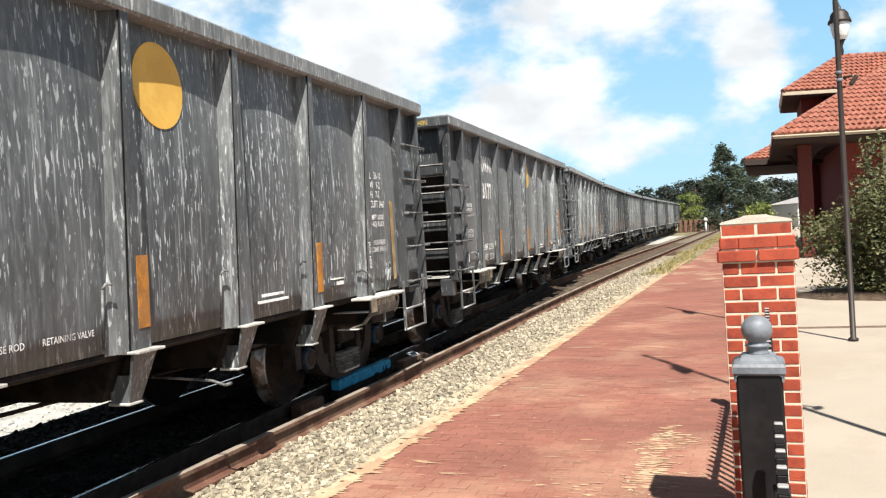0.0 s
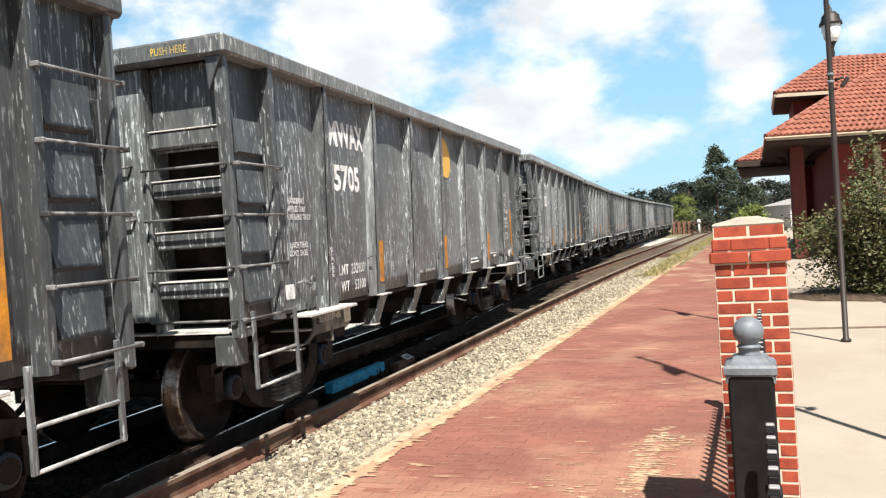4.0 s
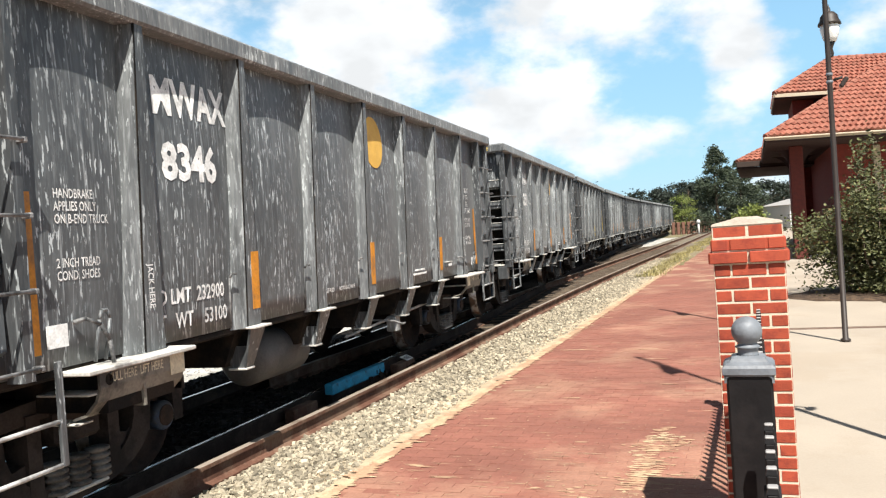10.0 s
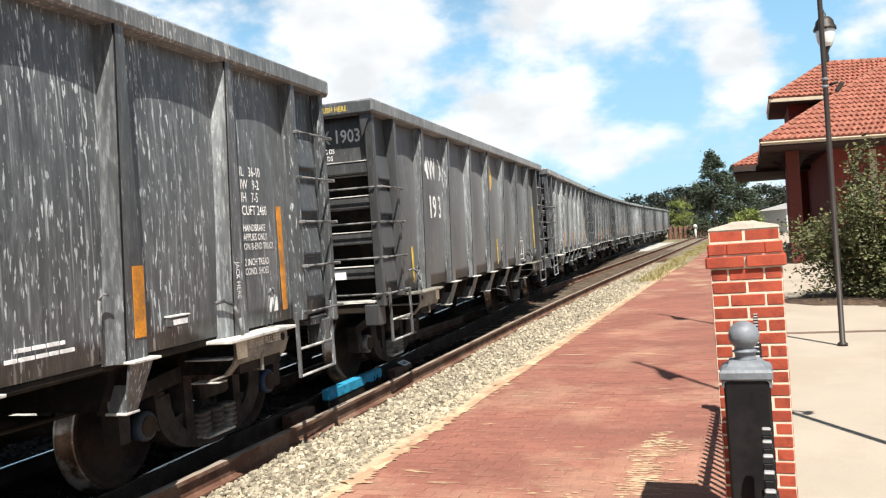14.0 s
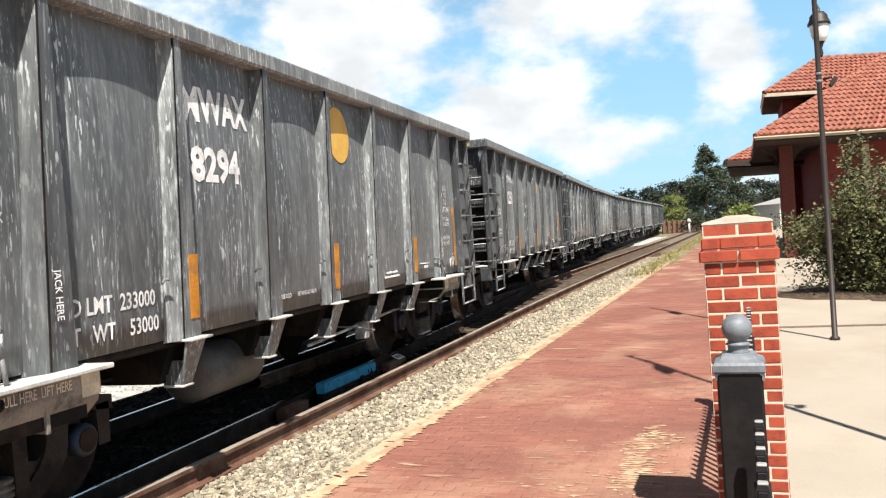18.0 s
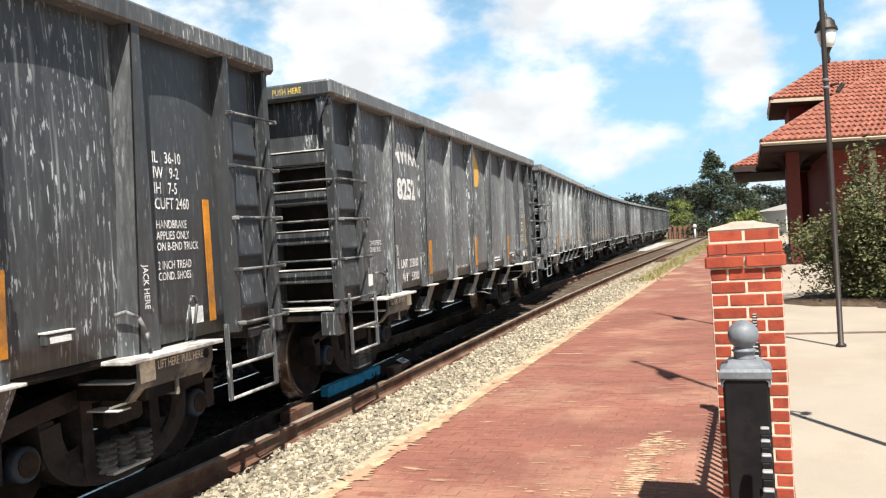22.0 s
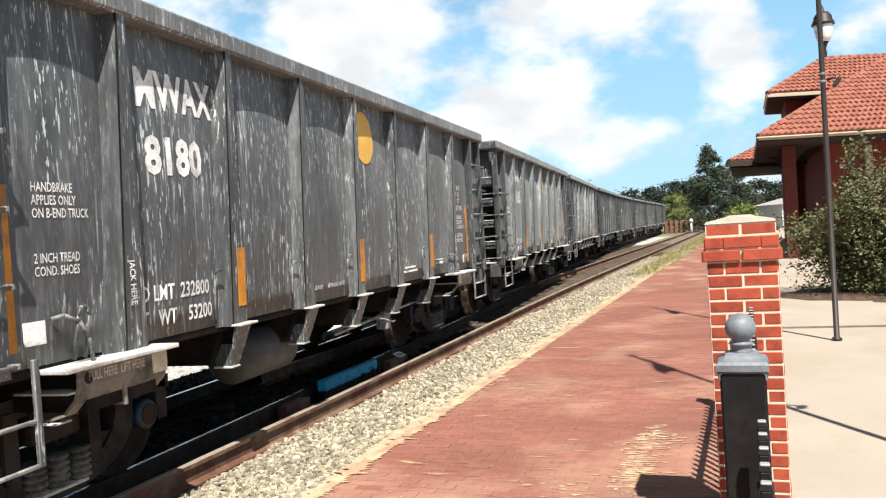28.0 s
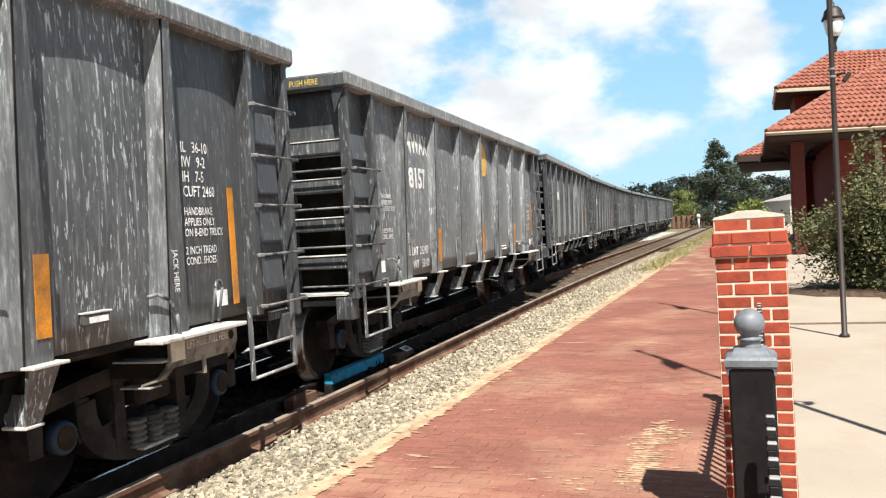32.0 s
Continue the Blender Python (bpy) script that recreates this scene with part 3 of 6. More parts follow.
    for _ in range(6):
        xx[2:-2] = (xx[:-4] + 2 * xx[1:-3] + 2 * xx[2:-2] + 2 * xx[3:-1] + xx[4:]) / 8
    return yy, xx


CY, CX = smooth_line(TRACK_Y, TRACK_X)
CS = np.concatenate([[0], np.cumsum(np.hypot(np.diff(CX), np.diff(CY)))])
CS -= np.interp(0, CY, CS)


def on_track(s):
    """The main line's centre at s metres along it."""
    return float(np.interp(s, CS, CX)), float(np.interp(s, CS, CY))


RAIL_SECTION = ((-0.07, -0.175), (0.07, -0.175), (0.07, -0.16), (0.012, -0.14), (0.012, -0.045), (0.036, -0.035), (0.036, -0.004), (-0.036, -0.004),
                (-0.036, -0.035), (-0.012, -0.045), (-0.012, -0.14), (-0.07, -0.16))


def sweep(section, line):
    g = Geo()
    n = len(section)
    vs = []
    for i, (x, y) in enumerate(line):
        x0, y0 = line[max(i - 1, 0)]
        x1, y1 = line[min(i + 1, len(line) - 1)]
        d = Vector((x1 - x0, y1 - y0, 0)).normalized()
        r = Vector((d.y, -d.x, 0))
        vs += [Vector((x, y, 0)) + r * a + Vector((0, 0, b)) for a, b in section]
    fs = [(k * n + i, k * n + (i + 1) % n, (k + 1) * n + (i + 1) % n, (k + 1) * n + i) for k in range(len(line) - 1) for i in range(n)]
    fs += [tuple(range(n))[::-1], tuple((len(line) - 1) * n + i for i in range(n))]
    return g.add(vs, fs)


HEAD = ((-0.020, -0.006), (0.020, -0.006), (0.020, -0.001), (0.015, 0.0), (-0.015, 0.0), (-0.020, -0.001))
track = thing("railway_track", "rusty steel rails on dark timber ties in pale ballast", "track", kind="structure")
siding = thing("siding_track", "rusty little-used siding rails beside the main track", "track", kind="structure")


def offset_line(off, y0, y1, step):
    line = []
    y = y0
    while y <= y1:
        s = np.interp(y, CY, CS)
        x, yy = on_track(s)
        xa, ya = on_track(s + 0.5)
        h = math.atan2(xa - x, ya - yy)
        line.append((x + off * math.cos(h), yy - off * math.sin(h)))
        y += step
    return line


for off in (-0.7535, 0.7535):
    ln = offset_line(off, -60, 230, 2.0)
    part("rail", sweep(RAIL_SECTION, ln), MAINRAIL, track)
    part("railhead", sweep(HEAD, ln), RAILTOP, track, "polished running surface")
SIDE_U = -5.26
NEAR_Y = (-4.0, 3.0, 5.0, 7.0, 9.0, 11.0, 13.0, 16.0, 20.0, 26.0, 32.0, 40.0, 60.0, 96.0)      # the turnout's outer rail bends away from the main line
NEAR_X = (0.88, 1.04, 1.16, 1.26, 1.34, 1.42, 1.48, 1.57, 1.74, 2.06, 2.43, 2.97, 4.24, 6.50)


def siding_rail(y):
    return float(np.interp(y, NEAR_Y, NEAR_X))


def outer_line():
    ys = np.arange(-4.0, 95.0, 0.5)
    xs = np.array([siding_rail(y) for y in ys])
    for _ in range(8):
        xs[1:-1] = (xs[:-2] + 2 * xs[1:-1] + xs[2:]) / 4
    return [(float(x), float(y)) for x, y in zip(xs, ys)]


SIDE_HEAD = ((-0.034, -0.006), (0.034, -0.006), (0.03, -0.001), (-0.03, -0.001))
for ln in ([tuple(plat(SIDE_U - 0.7535 + 0.06, 9.0 + 1.5 * i).xy) for i in range(58)], outer_line()):
    part("rail", sweep(RAIL_SECTION, ln), RAIL, siding)
    part("railhead", sweep(SIDE_HEAD, ln), DUSTRAIL, siding, "dusty tan railhead")
tie_mesh = Geo().cbox(-1.3, 1.3, -0.115, 0.115, -0.36, -0.178, 0.012).mesh("tie", TIE)
plate_mesh = Geo().cbox(-0.1, 0.1, -0.16, 0.16, -0.178, -0.172, 0.002).box(-0.13, -0.08, -0.03, 0.03, -0.172, -0.155).box(0.08, 0.13, -0.03, 0.03, -0.172, -0.155).mesh("tie_plate", RAIL)
rnd = random.Random(5)
for i in range(150):
    y = -12 + i * 0.53
    s = np.interp(y, CY, CS)
    x, yy = on_track(s)
    xa, ya = on_track(s + 0.5)
    h = math.degrees(math.atan2(xa - x, ya - yy))
    tie = part("tie", tie_mesh, TIE, track, m=pose(x + rnd.uniform(-0.04, 0.04), yy, 0, 0, 0, -h + rnd.uniform(-1, 1)))
    if i < 70:
        part("tie_plate", plate_mesh, RAIL, tie, m=pose(0.7535, 0, 0))
for i in range(90):
    v = 28 + i * 0.56
    p = plat(SIDE_U + rnd.uniform(-0.05, 0.05), v)
    part("tie", tie_mesh, TIE, siding, m=pose(p.x, p.y, -0.01, 0, 0, -3.6))

# ground: one sheet to the horizon, and the made surfaces laid on it
g = Geo()
N = 40
vs, fs = [], []
ring = [0, 6, 14, 30, 60, 120, 240, 480, 1000, 2400]
for r in ring:
    for i in range(N):
        a = 2 * math.pi * i / N
        z = -0.36 + (0.0 if r < 200 else -0.0)
        vs.append((r * math.cos(a), 20 + r * math.sin(a), z))
for k in range(len(ring) - 1):
    fs += [(k * N + i, (k + 1) * N + i, (k + 1) * N + (i + 1) % N, k * N + (i + 1) % N) for i in range(N)]
solid("ground", Geo().add(vs, fs), EARTH, "dry grassy open ground", "ground", kind="structure")


def strip(name, mat, u0, u1, v0, v1, z0, z1, label, category="pavement", nv=1, wobble=0.0, seed=1, skew=0.0):
    """A slab in the platform's axes, with uneven long edges where asked."""
    r = random.Random(seed)
    g = Geo()
    pts = []
    a = b = 0.0
    for i in range(nv + 1):
        v = v0 + (v1 - v0) * i / nv
        a = a * 0.6 + r.uniform(-wobble, wobble)
        b = b * 0.6 + r.uniform(-wobble, wobble)
        pts.append((u0 + a - skew * v, u1 + b, v))
    vs = []
    for ua, ub, v in pts:
        vs += [(ua, v, z1), (ub, v, z1), (ua, v, z0), (ub, v, z0)]
    fs = []
    for i in range(nv):
        o = 4 * i
        fs += [(o, o + 1, o + 5, o + 4), (o + 2, o + 6, o + 7, o + 3), (o, o + 4, o + 6, o + 2), (o + 1, o + 3, o + 7, o + 5)]
    fs += [(0, 2, 3, 1), (4 * nv, 4 * nv + 1, 4 * nv + 3, 4 * nv + 2)]
    g.add(vs, fs)
    return solid(name, g, mat, label, category, kind="structure", m=PLAT)


PZ = -0.15                       # level of the platform paving
TRACK_SKEW = math.tan(TH)         # keeps an edge along the track
strip("ballast_bed", BALLAST, -7.1, -3.2, -30, 130, -0.36, -0.185, "grey-brown ballast bed under the tracks", "ballast", 80, 0.05, 2)
# near-black bed and slope: the train's shade painted onto the ballast
strip("oiled_ballast_bed", SHADEBED, -7.08, -4.62, -30, 13, -0.36, -0.181, "ballast between the rails, coloured dark for the train's shade", "ballast", 60, 0.03, 7, TRACK_SKEW)
strip("ballast_slope", SHADEBED, -7.58, -6.6, -30, 30, -0.36, -0.30, "foot of the ballast beside the yard, coloured dark for shade", "ballast", 120, 0.04, 27, TRACK_SKEW)
strip("worn_ballast_bed", WORNBED, -7.6, -4.62, 13, 60, -0.36, -0.1815, "brown worn ballast between the tracks", "ballast", 60, 0.05, 17)
strip("rusty_ballast_bed", RUSTBED, -4.66, -4.06, -25, 45, -0.36, -0.174, "rust-stained ballast along the siding rail", "ballast", 260, 0.03, 9)
strip("gravel_lot", GRAVEL, -40, -6.9, -40, 90, -0.37, -0.33, "pale gravel yard behind the train", "ground", 30, 0.2, 3)
strip("platform_edge", SAND, -3.32, -2.93, -25, 60, -0.36, PZ - 0.010, "sandy concrete edging along the brick platform", "kerb", 300, 0.035, 4)
path_base = strip("brick_platform", PAVEBED, -2.97, 0.1, -25, 92, -0.36, PZ - 0.0037, "worn red brick platform walk", "pavement", 400, 0.018, 5)
strip("concrete_pavement", CONCRETE, 0.1, 30, -25, 92, -0.36, PZ - 0.004, "pale concrete pavement beside the station", "pavement")
# bands of darker brick let into the concrete
for v in (13.45, 4.0):
    strip("paving_band", BANDBRICK, 0.12, 14, v, v + 0.2, -0.2, PZ, "narrow brown brick band across the concrete", "pavement")
strip("far_road", CONCRETE, -9, 40, 118, 126, -0.36, -0.2, "pale road crossing beyond the platform", "road")

# ---------------------------------------------------------------- the train
HALF, TOPZ, SILL = 5.6, 3.30, 1.05
SHEET, RIBX, RIBLOW, RIMX = 1.47, 1.598, 1.53, 1.618
RIBS = (-3.78, -2.52, -1.26, 0.0, 1.26, 2.52, 3.78)
BAYS = (-5.47, -4.85) + RIBS + (4.85, 5.47)
RUNGS = (2.72, 2.31, 1.91, 1.51, 1.1)
CAR_PITCH = 12.3


PANEL_Z = tuple(SILL + (TOPZ - 0.1 - SILL) * i / 12 for i in range(13))
PANEL_N = 10


def belly(y, z):
    """How far the pressed side sheet stands out between its stakes."""
    for a, b in zip(BAYS, BAYS[1:]):
        if a <= y <= b and b - a > 0.8:
            def at(i, j):
                return 0.042 * math.sin(math.pi * i / PANEL_N) * math.sin(math.pi * (PANEL_Z[j] - SILL) / (TOPZ - SILL))
            i = min(int((y - a) / (b - a) * PANEL_N), PANEL_N - 1)
            j = max(k for k in range(len(PANEL_Z) - 1) if z >= PANEL_Z[k] or k == 0)
            u, v = (y - a) / (b - a) * PANEL_N - i, (z - PANEL_Z[j]) / (PANEL_Z[j + 1] - PANEL_Z[j])
            return (at(i, j) * (1 - u) + at(i + 1, j) * u) * (1 - v) + (at(i, j + 1) * (1 - u) + at(i + 1, j + 1) * u) * v
    return 0.0


def painted_on(me, y0, z0):
    """A flat mesh (x right, y up) laid on the side sheet from y0, z0."""
    me = me.copy()
    for v in me.vertices:
        y, z = y0 + v.co.x, z0 + v.co.y
        v.co = (SHEET + belly(y, z) + 0.004 + v.co.z, y, z)
    me.update()
    return me


def single_characters(me):
    """The characters of a flat mesh as meshes of their own."""
    root = list(range(len(me.vertices)))

    def find(i):
        while root[i] != i:
            root[i] = root[root[i]]
            i = root[i]
        return i
    for e in me.edges:
        root[find(e.vertices[0])] = find(e.vertices[1])
    groups = {}
    for p in me.polygons:
        groups.setdefault(find(p.vertices[0]), []).append(list(p.vertices))
    out = []
    for faces in groups.values():
        at = {v: i for i, v in enumerate(sorted({v for f in faces for v in f}))}
        one = bpy.data.meshes.new("character")
        one.from_pydata([me.vertices[v].co[:] for v in at], [], [[at[v] for v in f] for f in faces])
        one.materials.append(me.materials[0])
        out.append(one)
    return out


def rib_geo(sx, y, top=0.085, low=0.21):
    """A pressed hat-section stake: its sides spread into the sheet, wider towards the sill."""
    wide = low > 0.1

    def ring(z, w, x, flare, shift=0.0):
        a, b = SHEET - 0.005, x
        pts = [(a, -w / 2 - flare), (b, -w / 2), (b, w / 2), (a, w / 2 + flare * 0.2)]
        return [(sx * px, y + shift + py, z) for px, py in (pts if sx > 0 else pts[::-1])]
    return Geo().frustum(ring(SILL - 0.02, low, RIBLOW if wide else RIBX - 0.03, 0.15 if wide else 0.02, 0.03 if wide else 0), ring(TOPZ - 0.14, top, RIBX, 0.03 if wide else 0.008))


def seam_geo(sx, y, top=0.085, low=0.21):
    """The dark seam along a stake's edge."""
    return taper(sx, SILL - 0.015, TOPZ - 0.145, (RIBLOW - 0.012, RIBLOW + 0.003, y - low / 2 + 0.023, y - low / 2 + 0.036), (RIBX - 0.012, RIBX + 0.003, y - top / 2 - 0.006, y - top / 2 + 0.005))


def rib_face(z):
    """How far out a stake's face stands at a height."""
    return RIBLOW + (RIBX - RIBLOW) * (z - SILL + 0.02) / (TOPZ - 0.14 - SILL + 0.02)


def span(sx, a, b):
    return min(sx * a, sx * b), max(sx * a, sx * b)


def taper(sx, z0, z1, low, high):
    """A tapered plate between two heights; low and high are (x0, x1, y0, y1)."""
    def ring(c, z):
        return [(sx * c[0], c[2], z), (sx * c[1], c[2], z), (sx * c[1], c[3], z), (sx * c[0], c[3], z)][::sx]
    return Geo().frustum(ring(low, z0), ring(high, z1))


def bracket_geo(sx, y):
    """A stake's foot under the sill: two slanted plates with a closing plate across their lower half."""
    y += 0.04
    top, g = SILL - 0.03, Geo()
    for lo, hi in (((1.315, 1.331), (1.285, 1.301)), ((1.432, 1.45), (1.535, 1.555))):
        t = taper(sx, 0.70, top, (*lo, y - 0.055, y + 0.055), (*hi, y - 0.115, y + 0.115))
        g.add(t.v, t.f)
    for s in (-1, 1):
        a, b = sorted((y + s * 0.036, y + s * 0.048))
        t = taper(sx, 0.70, 0.875, (1.325, 1.436, a, b), (1.315, 1.49, a, b))
        g.add(t.v, t.f)
    return g


def web_geo(sx, y):
    """The upper web of a bracket, set back between its plates."""
    y += 0.04
    return taper(sx, 0.72, SILL - 0.032, (1.325, 1.435, y - 0.012, y + 0.012), (1.295, 1.54, y - 0.012, y + 0.012))


def foot_geo(sx, y):
    y += 0.04
    return Geo().cbox(*span(sx, 1.295, 1.46), y - 0.07, y + 0.07, 0.684, 0.701, 0.004)


def ledge_geo(sx, y):
    y += 0.04
    return Geo().cbox(*span(sx, 1.28, 1.605), y - 0.135, y + 0.135, SILL - 0.03, SILL - 0.012, 0.004)


def u_handle(x, y, z0, z1, w):
    g = Geo()
    pts = [(x, y - w / 2, z0), (x + 0.05, y - w / 2, z1 - 0.05), (x + 0.05, y - w / 4, z1), (x + 0.05, y + w / 4, z1), (x + 0.05, y + w / 2, z1 - 0.05), (x, y + w / 2, z0)]
    return g.rod(pts, 0.011)


def truck_parts(car, y0, cap, lite=False):
    """A two-axle truck: cast side frames, bolster, springs, wheelsets."""
    tr = thing("truck", "", "", m=pose(0, y0, 0))
    for k in list(tr.keys()):
        del tr[k]
    tr.parent = car
    for sx in (-1, 1):
        g = Geo()
        a, b = sx * 0.98 - 0.07, sx * 0.98 + 0.07
        # top member, arched; diagonals; lower tie; columns; pedestal jaws
        n = 16
        for lo, hi in (((lambda q: 0.60 + 0.10 * math.cos(q) ** 2), (lambda q: 0.70 + 0.13 * math.cos(q) ** 2)),):
            for i in range(n):
                q0, q1 = (math.pi * (t / n - 0.5) for t in (i, i + 1))
                y0_, y1_ = 1.2 * math.sin(q0), 1.2 * math.sin(q1)
                g.prism([(y0_, lo(q0)), (y1_, lo(q1)), (y1_, hi(q1)), (y0_, hi(q0))][::-1], a, b, "x")
        # bowl-shaped lower member, thick under the springs
        for i in range(n):
            q0, q1 = (math.pi * t / n for t in (i, i + 1))
            ring = [(-0.76 * math.cos(q0), 0.62 - 0.50 * math.sin(q0) ** 0.7), (-0.76 * math.cos(q1), 0.62 - 0.50 * math.sin(q1) ** 0.7),
                    (-0.58 * math.cos(q1), 0.64 - 0.42 * math.sin(q1) ** 0.8), (-0.58 * math.cos(q0), 0.64 - 0.42 * math.sin(q0) ** 0.8)]
            g.prism(ring[::-1], a - 0.01, b + 0.01, "x")
        for s in (-1, 1):
            g.prism([(s * 0.35 - 0.055, 0.24), (s * 0.35 + 0.055, 0.27), (s * 0.35 + 0.055, 0.74), (s * 0.35 - 0.055, 0.74)][::-1], a - 0.015, b + 0.015, "x")
            web = [(0.38, 0.25), (0.50, 0.27), (0.64, 0.40), (0.73, 0.56), (0.66, 0.62), (0.60, 0.49), (0.50, 0.43), (0.40, 0.45)]
            for quad in ((0, 1, 6, 7), (1, 2, 5, 6), (2, 3, 4, 5)):
                q = [(s * web[k][0], web[k][1]) for k in quad]
                g.prism(q[::-1] if s > 0 else q, a + 0.01, b - 0.012, "x")
            for y1_ in (1.10, 0.69):
                g.prism([(s * y1_ - 0.055, 0.38), (s * y1_ + 0.055, 0.38), (s * y1_ + 0.065, 0.66), (s * y1_ - 0.065, 0.66)][::-1], a, b, "x")
        part("side_frame", g, TRUCK, tr)
        g = Geo()
        # coil springs between the lower tie and the bolster
        for dy in (-0.19, 0.0, 0.19):
            prof = []
            for i in range(5):
                z = 0.205 + i * 0.043
                prof += [(0.055, z), (0.082, z + 0.008), (0.082, z + 0.026), (0.055, z + 0.034)]
            if sx > 0 and not lite:
                part("coil_spring", Geo().lathe(prof, 12, Matrix.Translation((sx * 1.05, dy, 0))), SPRING, tr)
        if sx > 0 and not lite:
            part("spring_seat", Geo().cbox(0.97, 1.13, -0.20, 0.20, 0.185, 0.207, 0.008), LEDGE, tr, "pale spring seat")
        for s in (-1, 1):
            m = Matrix.Translation((sx * 1.06, s * 0.889, 0.457)) @ Matrix.Rotation(radians(90 * sx), 4, "Y")
            part("bearing_cap", Geo().lathe([(0.105, -0.1), (0.112, 0.0), (0.106, 0.022), (0.07, 0.03), (0.03, 0.034)], 18, m), cap, tr, "round bearing cap")
    g = Geo().cbox(-1.1, 1.1, -0.2, 0.2, 0.50, 0.74, 0.03)
    g.cyl((0, 0, 0.74), (0, 0, 0.86), 0.2, 14)
    part("bolster", g, TRUCK, tr)
    for s in (-1, 1):
        ws = part("wheelset", wheelset_mesh(), WHEEL, tr, m=pose(0, s * 0.889, 0.457))
    return tr


MESHES = {}


def wheelset_mesh():
    if "wheelset" not in MESHES:
        g = Geo()
        ry = Matrix.Rotation(radians(90), 4, "Y")
        g.lathe([(0.08, -1.1), (0.085, -0.7), (0.08, 0.7), (0.08, 1.1)], 12, ry)
        for sx in (-1, 1):
            # flange inside, tread, rim, dished plate, hub
            prof = [(0.10, 0.66), (0.36, 0.69), (0.40, 0.665), (0.482, 0.672), (0.482, 0.70), (0.46, 0.715), (0.452, 0.793), (0.441, 0.806),
                    (0.395, 0.806), (0.385, 0.77), (0.20, 0.74), (0.15, 0.80), (0.10, 0.82)]
            m = ry @ Matrix.Diagonal((1, 1, sx, 1)) if sx < 0 else ry
            g.lathe(prof, 36, m)
        me = g.mesh("wheelset", WHEEL)
        me.materials.append(TREAD)
        for p in me.polygons:
            c = p.center
            r = math.hypot(c.y, c.z)
            if r > 0.4445:
                p.material_index = 1
        me.update()
        MESHES["wheelset"] = me
    return MESHES["wheelset"]


